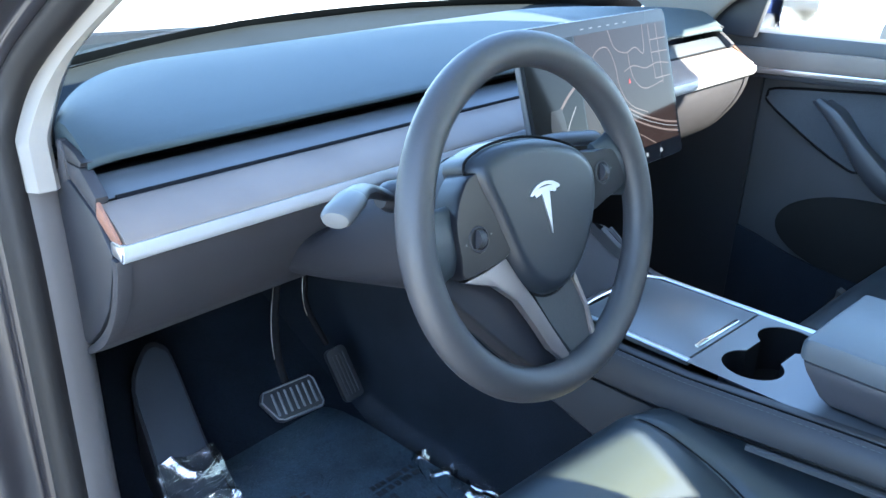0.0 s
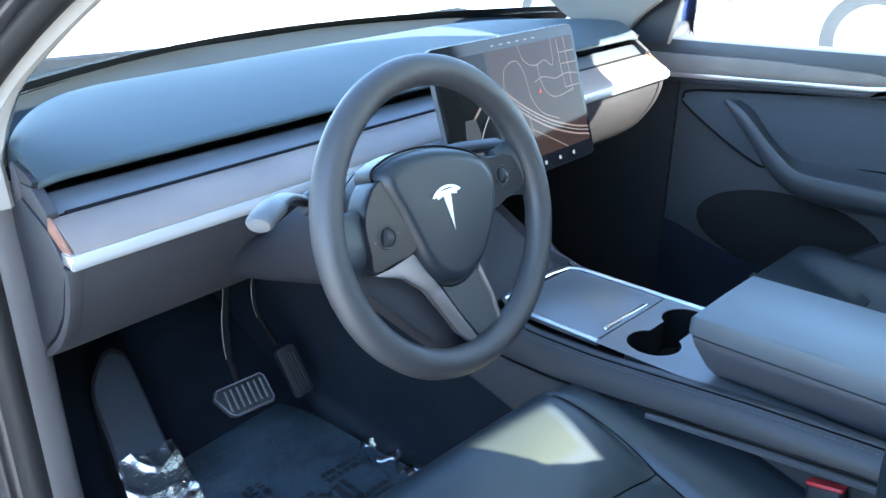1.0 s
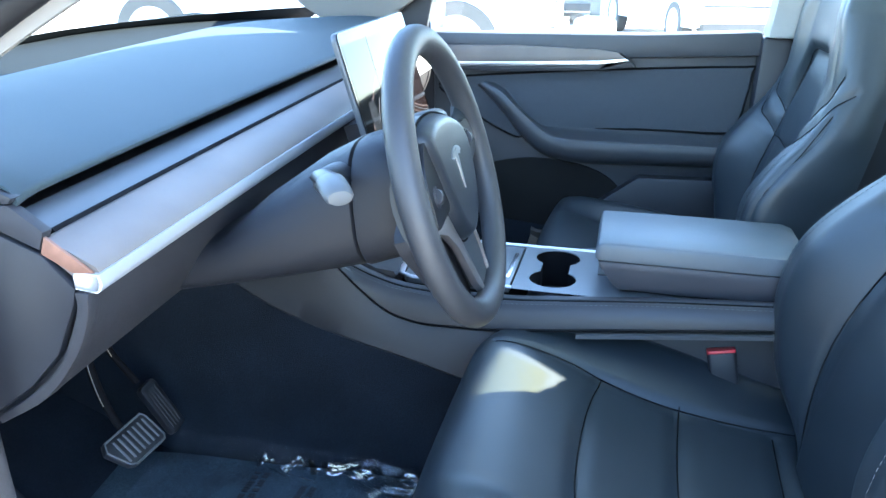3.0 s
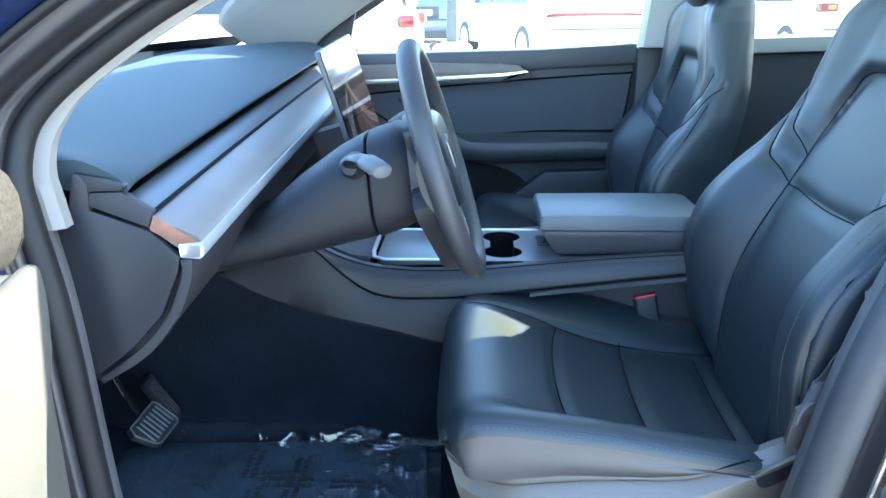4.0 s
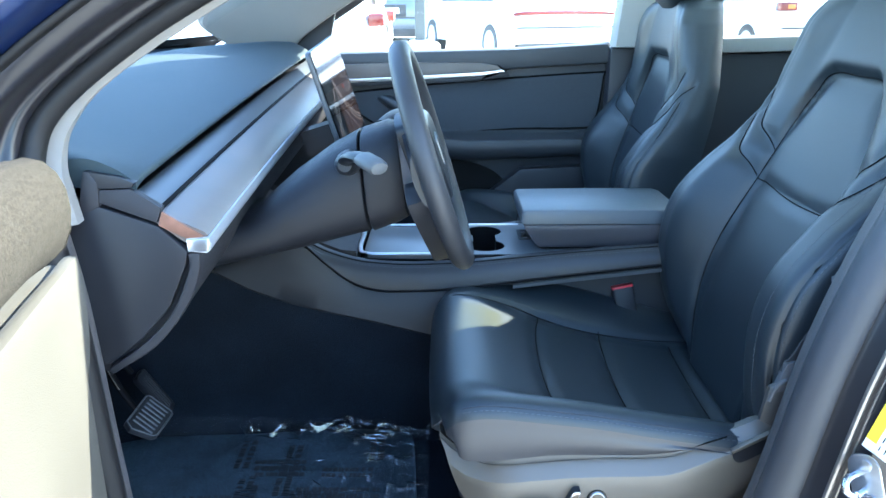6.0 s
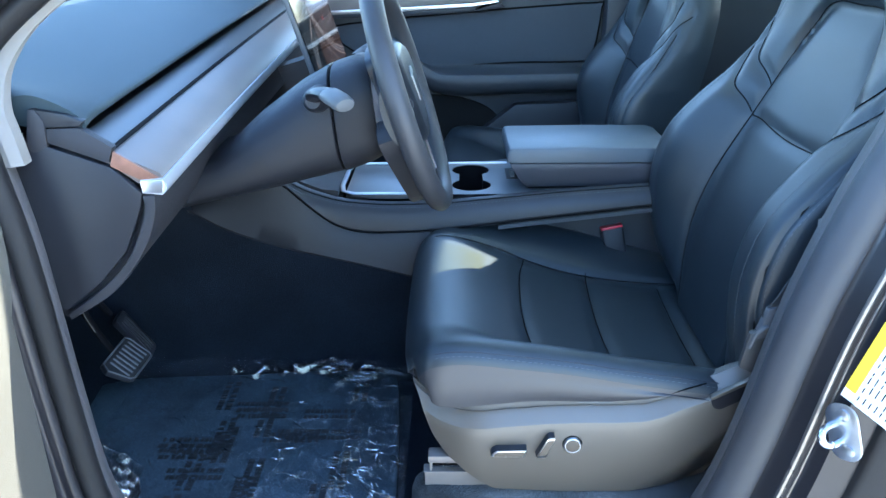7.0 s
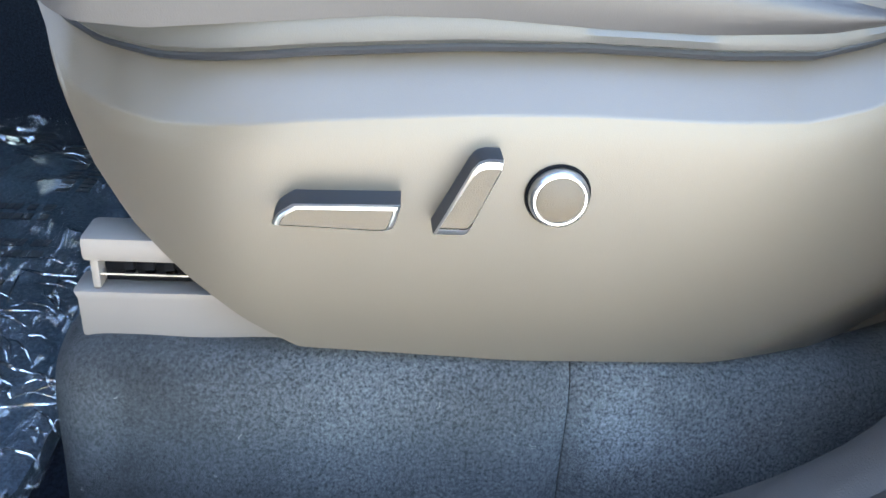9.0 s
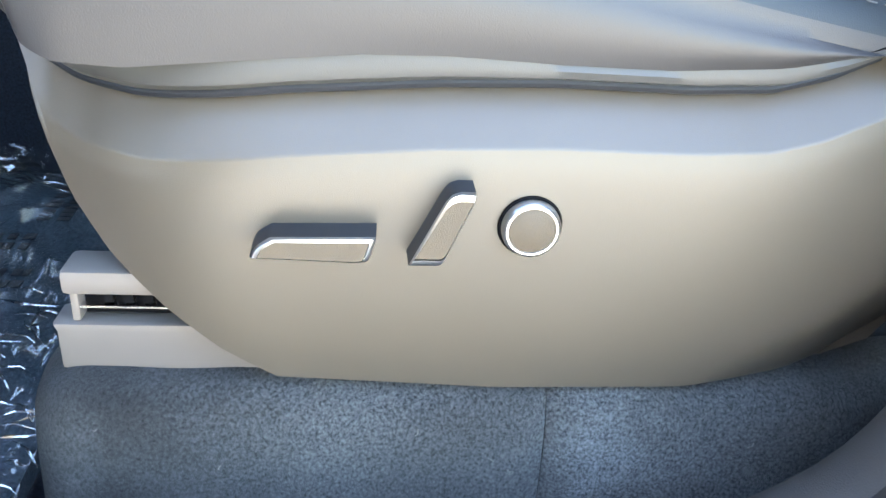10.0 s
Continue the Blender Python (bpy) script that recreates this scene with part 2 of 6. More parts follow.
def tube(path, r, n=10, closed=False, flat=1.0, up=(0, 0, 1)):
    """A round or flattened bar along path; r may be a list."""
    p = [Vector(q) for q in path]
    k = len(p)
    rings = []
    for i in range(k):
        a = p[i - 1] if (closed or i) else p[i]
        b = p[(i + 1) % k] if (closed or i + 1 < k) else p[i]
        t = (b - a).normalized()
        u = Vector(up)
        if abs(t.dot(u)) > 0.95:
            u = Vector((0, 1, 0)) if abs(t.y) < 0.9 else Vector((1, 0, 0))
        s = t.cross(u).normalized()
        w = s.cross(t)
        rad = r[i] if isinstance(r, (list, tuple)) else r
        rings.append([p[i] + s * (math.cos(2 * math.pi * j / n) * rad) + w * (math.sin(2 * math.pi * j / n) * rad * flat) for j in range(n)])
    return loft(rings, loop=closed)


def slab(poly, axis, lo, hi):
    """A flat piece: poly in the other two axes (in the order x, y, z), thick from lo to hi along axis."""
    def put(p, d):
        q = list(p)
        q.insert("xyz".index(axis), d)
        return tuple(q)
    return loft([[put(p, lo) for p in poly], [put(p, hi) for p in poly]])


def box(x0, x1, y0, y1, z0, z1):
    return slab([(x0, y0), (x1, y0), (x1, y1), (x0, y1)], "z", z0, z1)


def moved(vf, m):
    return [m @ Vector(p) for p in vf[0]], vf[1]


def joined(*items):
    v, f = [], []
    for a, b in items:
        o = len(v)
        v += [tuple(p) for p in a]
        f += [tuple(i + o for i in q) for q in b]
    return v, f


def rounded(w, h, r, n=5):
    """A rounded rectangle about the origin."""
    out = []
    for cx, cy, a0 in ((w / 2 - r, h / 2 - r, 0), (-w / 2 + r, h / 2 - r, 90), (-w / 2 + r, -h / 2 + r, 180), (w / 2 - r, -h / 2 + r, 270)):
        out += [(cx + r * math.cos(radians(a0 + 90 * i / n)), cy + r * math.sin(radians(a0 + 90 * i / n))) for i in range(n + 1)]
    return out


def stitches(path, length=0.0045, gap=0.0025, r=0.0006):
    """A row of small stitches along a curve."""
    p = [Vector(q) for q in path]
    d = [0.0]
    for a, b in zip(p, p[1:]):
        d.append(d[-1] + (b - a).length)
    def at(s):
        i = max(0, min(len(p) - 2, int(np.searchsorted(d, s)) - 1))
        return p[i].lerp(p[i + 1], (s - d[i]) / max(1e-9, d[i + 1] - d[i]))
    items, s = [], 0.0
    while s + length < d[-1]:
        items.append(tube([at(s), at(s + length / 2), at(s + length)], [r * 0.7, r, r * 0.7], 5))
        s += length + gap
    return joined(*items)


def smooth01(a, b, x):
    t = min(1, max(0, (x - a) / (b - a)))
    return t * t * (3 - 2 * t)


def interp(x, xs, ys):
    return float(np.interp(x, xs, ys))

# ---- ground and car shell ----
def ground_z(x):
    """The car park climbs gently away from the passenger side."""
    return 0.011 * min(60.0, max(0.0, x - 1.0))


def ground():
    n, size = 24, 400.0
    xs = [(-1 + 2 * i / n) for i in range(n + 1)]
    f = lambda a: size * a * abs(a)
    v = [(f(a), f(b), ground_z(f(a))) for b in xs for a in xs]
    q = [(j * (n + 1) + i, j * (n + 1) + i + 1, (j + 1) * (n + 1) + i + 1, (j + 1) * (n + 1) + i) for j in range(n) for i in range(n)]
    ob = finish("ground", v, q, CONCRETE)
    tagged(ob, "pale sunlit concrete of a car park", "ground", kind="structure")


ground()


def opening_x(z):
    return -0.72 + max(0.0, z - 1.0) * 0.42


# the driver's door opening, in y and z, seen from its side
OPENING = [(0.28, 0.42), (0.0, 0.42), (-0.22, 0.42), (-0.312, 0.452), (-0.351, 0.508), (-0.385, 0.62), (-0.42, 0.785), (-0.458, 0.908),
           (-0.50, 1.02), (-0.545, 1.20), (-0.53, 1.38), (-0.44, 1.47), (-0.28, 1.46), (-0.08, 1.37), (0.09, 1.28), (0.263, 1.185), (0.345, 1.132), (0.412, 1.075),
           (0.432, 1.03), (0.425, 0.96), (0.41, 0.85), (0.398, 0.65), (0.385, 0.52), (0.35, 0.445)]


def centre_post(y, z):
    """1 along the rear edge of the opening, below the window line."""
    return smooth01(-0.24, -0.32, y) * smooth01(1.12, 1.0, z)


def opening_ring(out, dx, post=None):
    """The opening's edge, pushed outward in its plane by out and across the car by dx; post: the same pair for the centre pillar."""
    p = crom(OPENING, 5, closed=True)
    k = len(p)
    ring = []
    for i in range(k):
        t = p[(i + 1) % k] - p[i - 1]
        t = t / np.linalg.norm(t)
        nrm = np.array((-t[1], t[0]))
        o, d = out, dx
        if post is not None:
            w = centre_post(*p[i])
            o, d = o + (post[0] - out) * w, d + (post[1] - dx) * w
        if out > 0.05:
            o += (out - 0.05) * 4.0 * smooth01(-0.28, -0.38, p[i][0]) * smooth01(1.05, 0.95, p[i][1])
        if out > 0.014:
            o -= (o - 0.014) * 0.38 * smooth01(1.0, 1.10, p[i][1]) * smooth01(-0.3, -0.1, p[i][0])
        q = p[i] + nrm * o
        ring.append((opening_x(p[i][1]) + d, q[0], q[1]))
    return ring


def band(name, stations, mat, parent, label="", post=None, keep=None):
    pairs = crom(stations, 4)
    posts = crom(post, 4) if post is not None else [None] * len(pairs)
    v, f = loft([opening_ring(o, d, q) for (o, d), q in zip(pairs, posts)], closed=True, cap=False)
    if keep is not None:
        f = [q for q in f if (centre_post(v[q[0]][1], v[q[0]][2]) > 0.5) == keep]
    return finish(name, v, f, mat, parent, label)


shell = thing("car_body", "deep blue car body side with an open door frame and black rubber seals", "car body", kind="structure")
band("inner_trim", [(0.050, 0.052), (0.022, 0.048), (0.008, 0.036), (0.001, 0.018), (0.0, 0.005)], TRIM_G, shell, "dark grey plastic edge trim")
SEAL = [(0.0, 0.006), (-0.006, -0.004), (-0.006, -0.016), (0.004, -0.026), (0.014, -0.022), (0.016, -0.01)]
POST_SEAL = [(0.0, 0.006), (-0.005, -0.006), (-0.003, -0.020), (0.010, -0.033), (0.027, -0.037), (0.030, -0.024)]
band("rubber_seal", SEAL, RUBBER, shell, "black rubber door seal", POST_SEAL, False)
band("pillar_seal", SEAL, POST_TRIM, shell, "broad dark grey seal along the centre pillar", POST_SEAL, True)
band("door_frame", [(0.014, -0.02), (0.02, -0.03), (0.03, -0.034), (0.034, -0.05), (0.034, -0.075), (0.05, -0.085), (0.062, -0.088)], JAMB, shell, "glossy painted door frame",
     [(0.024, -0.033), (0.030, -0.038), (0.036, -0.050), (0.041, -0.060), (0.050, -0.068), (0.056, -0.085), (0.062, -0.088)])
# Bright reflections along the frame's paint, put in as two pale tubes.
for out_r, r in ((0.0405, 0.0036), (0.048, 0.0013)):
    post_line = [p for p in opening_ring(out_r, -0.062 - (out_r - 0.0405) * 0.6) if centre_post(p[1], p[2]) > 0.6]
    finish("frame_ridge", *tube(post_line, r, 8), RIDGE, shell, "bright glossy ridge of the door frame")
band("outer_seal", [(0.058, -0.086), (0.060, -0.098), (0.070, -0.100), (0.074, -0.088)], RUBBER, shell, "black rubber outer seal")
band("side_panel", [(0.07, -0.088), (0.078, -0.105), (0.084, -0.125), (0.098, -0.14), (0.14, -0.15), (0.30, -0.13)], PAINT, shell, "deep blue painted side panel")

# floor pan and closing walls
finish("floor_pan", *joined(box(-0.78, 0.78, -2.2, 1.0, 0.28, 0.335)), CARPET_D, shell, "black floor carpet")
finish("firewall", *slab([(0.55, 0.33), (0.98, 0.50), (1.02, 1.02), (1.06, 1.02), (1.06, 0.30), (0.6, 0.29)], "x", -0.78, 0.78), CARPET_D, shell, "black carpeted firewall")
finish("sill_wall", *box(-0.74, -0.70, -0.36, 0.42, 0.30, 0.415), PLASTIC, shell, "grey plastic sill plate", bevel=0.008)
finish("sill_wall", *box(0.72, 0.78, -2.2, 1.0, 0.30, 0.52), PLASTIC_D, shell)
finish("rear_wall", *box(-0.78, 0.78, -2.25, -2.2, 0.3, 1.05), PLASTIC_D, shell)
finish("kick_panel", *slab([(0.46, 0.38), (0.78, 0.38), (0.98, 0.55), (0.98, 1.0), (0.70, 1.0), (0.48, 0.95), (0.46, 0.8)], "x", -0.755, -0.70), TRIM_G, shell, "dark grey plastic kick panel")
finish("kick_panel", *slab([(0.30, 0.36), (0.98, 0.36), (0.98, 1.04), (0.30, 1.04)], "x", 0.685, 0.76), PLASTIC_D, shell, "black plastic kick panel")
finish("rear_side", *slab([(-0.50, 0.35), (-2.2, 0.35), (-2.2, 1.05), (-0.52, 1.05)], "x", -0.80, -0.74), PLASTIC_D, shell)


def roof():
    """A closed roof skin with a tinted pane added in it, and the headlining's rim."""
    xs = [-0.60, -0.52, -0.35, 0, 0.35, 0.52, 0.60]
    rows = []
    for y in (0.10, 0.0, -0.3, -0.8, -1.4, -2.0, -2.3):
        zc = 1.50 + 0.06 * (1 - ((y + 0.8) / 1.5) ** 2)
        rows.append([(x * (1 - 0.05 * max(0, y + 0.3)), y - 0.22 * (x / 0.6) ** 2 * (1 if y > -0.5 else 0), zc - 0.085 * (x / 0.6) ** 2 - (0.03 if y > 0.05 else 0)) for x in xs])
    return rows


rows = roof()
lower = [[(x, y, z - 0.035) for x, y, z in r] for r in rows]
finish("roof", *joined(loft([[r[i] for r in rows] for i in (0, 1)] , closed=False, cap=False), loft([[r[i] for r in rows] for i in (5, 6)], closed=False, cap=False),
                       loft([[r[i] for r in lower] for i in (0, 1)], closed=False, cap=False), loft([[r[i] for r in lower] for i in (5, 6)], closed=False, cap=False),
                       loft([rows[0], rows[1], lower[1], lower[0]], closed=False, cap=False, loop=True)), LIGHT_TRIM, shell, "light grey headlining rim")
PX, PY = (0.060, 0.200), (-1.325, -1.190)      # unseen pane added at the rear of the roof, to throw the seat's sun patch
def roof_at(x, y):
    zc = 1.50 + 0.06 * (1 - ((y + 0.8) / 1.5) ** 2)
    return (x, y - 0.22 * (x / 0.6) ** 2 * (1 if y > -0.5 else 0), zc - 0.085 * (x / 0.6) ** 2)


def roof_sheet(x0, x1, y0, y1, n=4):
    """One layer of cloth below the glass."""
    return loft([[(x, y, z - 0.03) for x, y, z in (roof_at(x0 + (x1 - x0) * i / n, y0 + (y1 - y0) * j / n) for i in range(n + 1))] for j in range(n + 1)], closed=False, cap=False)


finish("headlining", *joined(roof_sheet(-0.52, 0.52, -0.30, 0.02), roof_sheet(-0.52, 0.52, PY[1], -0.50, 24), roof_sheet(-0.52, 0.52, -0.50, -0.30), roof_sheet(-0.52, PX[0], PY[0], PY[1], 14), roof_sheet(PX[1], 0.52, PY[0], PY[1], 10), roof_sheet(-0.52, 0.52, -2.3, PY[0], 24)), FILL_CLOTH, shell, "pale translucent roof shade")
finish("roof_pane", [roof_at(x, y) for x, y in ((PX[0], PY[0]), (PX[1], PY[0]), (PX[1], PY[1]), (PX[0], PY[1]))], [(0, 1, 2, 3)], PATCH_GLASS, shell, "tinted glass roof pane")


def pane(name, corners, mat=GLASS, label="clear car glass"):
    ob = finish(name, corners, [tuple(range(len(corners)))], mat, shell, label)
    ob.visible_shadow = False
    return ob


# windscreen, a curved pane from the cowl to the roof
ws = []
for k in range(7):
    t = k / 6
    ws.append([(x * (0.74 - 0.16 * t) / 0.74, (0.93 - 0.30 * (x / 0.74) ** 2) * (1 - t) + (0.10 - 0.22 * (x / 0.74) ** 2) * t, (1.012 + 0.05 * (x + 0.6)) * (1 - t) + (1.47 - 0.085 * (x / 0.74) ** 2) * t + 0.10 * t * (1 - t)) for x in np.linspace(-0.74, 0.74, 15)])
wind = finish("windscreen", *loft(ws, closed=False, cap=False), GLASS, shell, "clear curved windscreen")
wind.visible_shadow = False
cowl = [[(x, y - 0.012, z - 0.002) for x, y, z in ws[0]], [(x, y + 0.03, z - 0.025) for x, y, z in ws[0]], [(x * 1.1, y + 0.10, z - 0.16) for x, y, z in ws[0]]]
finish("cowl", *loft(cowl, closed=False, cap=False), PLASTIC_D, shell, "black cowl below the windscreen")
frit = [[tuple(np.array(a) * (1 - t) + np.array(b) * t + np.array((0, -0.004, 0))) for a, b in zip(ws[0], ws[1])] for t in (-0.05, 0.08, 0.20)]
finish("glass_border", *loft(frit, closed=False, cap=False), INK, shell, "black border along the foot of the windscreen")
bonnet = []
for k in range(6):
    t = k / 5
    bonnet.append([(x * (1 - 0.12 * t), 0.98 + t * 0.95 - 0.32 * (x / 0.8) ** 2, 0.90 - 0.20 * t * t - 0.05 * (x / 0.8) ** 2) for x in np.linspace(-0.85, 0.85, 13)])
finish("bonnet", *loft(bonnet, closed=False, cap=False), PAINT, shell, "deep blue bonnet")
# pillars on both sides: pale inner trim, and the body outside
def a_pillar(s):
    """Pale trim: a narrow face along the door opening, then a broad one forward to the windscreen."""
    path = [(0.412, 0.948), (0.418, 0.985), (0.424, 1.02), (0.415, 1.055), (0.375, 1.10), (0.263, 1.175), (0.09, 1.270), (-0.08, 1.36), (-0.16, 1.41)]
    rings = []
    far = 0.0 if s < 0 else 0.21
    for y, z in crom(path, 5):
        x = opening_x(z) + (0.0 if s < 0 else 0.035)
        rise = smooth01(0.98, 1.15, z)
        reach = far * smooth01(0.98, 1.06, z)
        n = 0.010 * rise
        w = 1.0 - (0.62 if s < 0 else 0.0) * smooth01(1.0, 1.12, z)
        rings.append([(s * -(x + 0.004), y + 0.004 + n * w, z + 0.006 * rise * w), (s * -(x + 0.012), y - (0.006 + n * 0.5) * w, z - 0.006 * rise * w), (s * -(x + 0.012 + 0.018 * w), y - (0.005 + n * 0.5) * w, z - 0.006 * rise * w), (s * -(x + 0.012 + 0.024 * w), y + 0.002, z),
                      (s * -(x + 0.034), y + 0.02 * w + reach, z + 0.012 * rise * w + reach * 0.3), (s * -(x + 0.02), y + 0.035 * w + reach, z + 0.022 * rise * w + reach * 0.3), (s * -(x + 0.005), y + 0.03 * w, z + 0.015 * rise * w)])
    finish("pillar_trim", *loft(rings), PILLAR, shell, "pale grey front pillar trim")


a_pillar(-1)
a_pillar(1)
# right side of the car: outer pillar, rail and the rear quarter, all closed
finish("pillar_outer", *tube(crom([(0.80, 0.62, 1.02), (0.72, 0.40, 1.12), (0.64, 0.15, 1.27), (0.57, -0.10, 1.42), (0.57, -0.5, 1.49), (0.57, -1.2, 1.49), (0.60, -2.0, 1.38)], 5), 0.046, 8), PLASTIC_D, shell, "black outer pillar and roof rail")
finish("b_pillar_trim", *slab([(-0.455, 1.056), (-0.60, 1.056), (-0.60, 1.47), (-0.50, 1.47)], "x", 0.60, 0.69), LIGHT_TRIM, shell, "pale grey centre pillar trim", bevel=0.01)
finish("b_pillar_lower", *slab([(-0.445, 0.4), (-0.60, 0.4), (-0.60, 1.055), (-0.452, 1.055)], "x", 0.640, 0.72), PLASTIC_D, shell, "black lower centre pillar trim", bevel=0.01)
pane("side_window", [(0.70, 0.42, 1.04), (0.70, -0.50, 1.06), (0.57, -0.50, 1.46), (0.575, -0.14, 1.41), (0.64, 0.15, 1.25)])
finish("rear_side_window", [(0.69, -0.60, 1.05), (0.69, -1.7, 1.08), (0.58, -1.6, 1.42), (0.57, -0.60, 1.46)], [(0, 1, 2, 3)], clear("grey rear glass", (0.60, 0.62, 0.62)), shell, "grey tinted rear window")
tinted = finish("rear_side_window", [(-0.75, -0.56, 1.05), (-0.75, -2.2, 1.05), (-0.60, -2.2, 1.43), (-0.57, -0.56, 1.47)], [(0, 1, 2, 3)], PRIVACY, shell, "dark tinted rear window")
finish("rear_window", [(-0.75, -2.22, 1.05), (0.75, -2.22, 1.05), (0.6, -2.22, 1.46), (-0.6, -2.22, 1.46)], [(0, 1, 2, 3)], PRIVACY, shell, "dark tinted rear window")


# ---- dashboard ----
dash = thing("dashboard", "black padded dashboard with a grey wood strip and silver edge", "dashboard", at=(0, 0.4, 0.9))
dash.location = (0, 0, 0)


RISE, X1 = 0.050, 0.575      # the car leans a little to its left; right end of the dashboard


def dash_row(x, prof):
    """prof: (y, z) points of the dashboard's section; it rises a little with the car's lean."""
    k = max(0, 1 - ((x + 0.05) / 0.66) ** 2)
    return [(x, y + 0.006 * k, z + RISE * (x + 0.68)) for y, z in prof]


def dash_loft(prof, x0=-0.68, x1=0.575, n=30, cap=True):
    c = [np.array(p) for p in prof]
    return loft([dash_row(x, c) for x in np.linspace(x0, x1, n)], cap=cap)


PAD_PROF = [np.array(p) for p in ((0.354, 0.9835), (0.350, 0.9845), (0.3482, 0.9868), (0.3486, 0.9895), (0.351, 0.9915))] + crom([(0.356, 0.9930), (0.40, 1.0015), (0.47, 1.011), (0.56, 1.019), (0.64, 1.019), (0.70, 1.011)], 4) + [np.array(p) for p in ((0.72, 0.99), (0.60, 0.985), (0.45, 0.984), (0.38, 0.982))]


def pad():
    """The long pad with a rounded left and right front corner."""
    rings = []
    for x in list(np.linspace(-0.676, -0.5, 12)) + list(np.linspace(-0.45, 0.36, 17)) + list(np.linspace(0.40, 0.571, 12)):
        e = max(0, (abs(x + 0.0525) - 0.37) / 0.254)
        shrink = 0.70 - 0.27 * e ** 2.2 if e > 0 else 0.70
        shrink = min(shrink, 0.70)
        ring = []
        for y, z in PAD_PROF:
            y2 = 0.348 + (y - 0.348) * (shrink - 0.348) / 0.352
            low = 0.004 * smooth01(0.9, 1.0, e)
            ring.append((x, y2, z - low))
        rings.append([q for p in ring for q in dash_row(p[0], [(p[1], p[2])])])
    return loft(rings)


finish("pad", *pad(), PAD, dash, "black soft padded dashboard top")
DECK_TOP = material("matt defroster deck", (0.009, 0.0125, 0.0155), 0.95, grain=0.4, grain_scale=900, spec=0.06)
finish("top_deck", *dash_loft([(0.42, 0.985), (0.60, 0.995), (0.72, 1.00), (0.90, 1.01), (0.96, 1.00), (0.96, 0.9), (0.55, 0.9), (0.50, 0.93)], -0.69, 0.60), DECK_TOP, dash, "matt black defroster deck")
finish("vent_slot", *dash_loft([(0.350, 0.968), (0.40, 0.955), (0.52, 0.93), (0.52, 0.92), (0.40, 0.925), (0.350, 0.95)], -0.655, 0.552), PLASTIC_D, dash, "black air vent slot")
finish("ledge", *dash_loft([(0.330, 0.953), (0.352, 0.970), (0.358, 0.971), (0.362, 0.966), (0.352, 0.955), (0.340, 0.945)], -0.676, 0.572), material("satin ledge", (0.06, 0.068, 0.078), 0.38, metal=0.3), dash, "satin grey vent ledge")
WOOD = material("grey open-pore wood", (0.135, 0.110, 0.094), 0.46, grain=0.12, grain_scale=500, vary=0.16, vary_scale=9, spec=0.4)
WOOD_END = material("brown wood end grain", (0.20, 0.095, 0.06), 0.5, vary=0.25, vary_scale=60, spec=0.3)
finish("wood_strip", *dash_loft([(0.272, 0.925), (0.275, 0.930), (0.322, 0.952), (0.326, 0.952), (0.335, 0.945), (0.30, 0.918), (0.276, 0.922)], -0.678, 0.574), WOOD, dash, "grey brown wood veneer strip")
finish("silver_edge", *dash_loft([(0.270, 0.909), (0.2675, 0.916), (0.270, 0.9245), (0.296, 0.925), (0.296, 0.908), (0.274, 0.906)], -0.682, 0.578), SILVER_P, dash, "satin silver lower edge")
finish("knee_panel", *dash_loft(crom([(0.284, 0.911), (0.288, 0.88), (0.305, 0.84), (0.345, 0.79), (0.402, 0.752), (0.42, 0.755), (0.43, 0.78)], 3) + [np.array((0.43, 0.91))], -0.672, 0.568), PLASTIC, dash, "dark grey knee panel")
finish("shadow_gap", *dash_loft([(0.3255, 0.9510), (0.3285, 0.9545), (0.331, 0.9550), (0.334, 0.950), (0.330, 0.947)], -0.66, 0.56), SEAM, dash, "dark joint line")
for ex, s in ((-0.680, 1), (0.575, -1)):
    M = pose(ex, 0, RISE * (ex + 0.68))
    def end(name, poly, d, mat, label="", bevel=0.002, deep=0.010):
        x0, x1 = sorted((-s * d, s * deep))
        return finish(name, *moved(slab(poly, "x", x0, x1), M), mat, dash, label, bevel=bevel)
    end("end_panel", [(0.391, 0.962), (0.326, 0.938), (0.296, 0.908), (0.300, 0.892), (0.325, 0.838), (0.362, 0.798), (0.406, 0.764), (0.43, 0.77), (0.43, 0.965)], 0.004, PLASTIC_D, "black dashboard end panel", 0.004)
    end("knee_edge", [tuple(p) for p in crom([(0.296, 0.906), (0.297, 0.885), (0.322, 0.832), (0.360, 0.793), (0.406, 0.760)], 4)] + [tuple(p) for p in crom([(0.404, 0.752), (0.345, 0.790), (0.304, 0.84), (0.286, 0.88), (0.282, 0.906)], 4)], 0.006, PLASTIC, "dark grey knee panel edge")
    end("end_trim", [(0.392, 0.966), (0.389, 0.981), (0.354, 0.982), (0.321, 0.960), (0.328, 0.942)], 0.003, PLASTIC, "grey vent end plate")
    end("wood_end", [(0.3215, 0.956), (0.2755, 0.9255), (0.296, 0.9235), (0.327, 0.939)], 0.003, WOOD_END, "brown wood strip end", 0.001, 0.001)
    end("silver_tip", [(0.297, 0.9225), (0.2715, 0.9235), (0.270, 0.917), (0.273, 0.908), (0.296, 0.909)], 0.004, SATIN, "satin silver corner")
    end("pad_end", [(0.397, 1.002), (0.366, 0.9965), (0.348, 0.989), (0.353, 0.983), (0.392, 0.982)], 0.003, PLASTIC_D, "black pad end")
    end("corner_piece", [(0.405, 1.003), (0.397, 1.003), (0.389, 0.990), (0.390, 0.962), (0.406, 0.953), (0.415, 0.96)], 0.005, PLASTIC, "dark grey corner piece", 0.004)

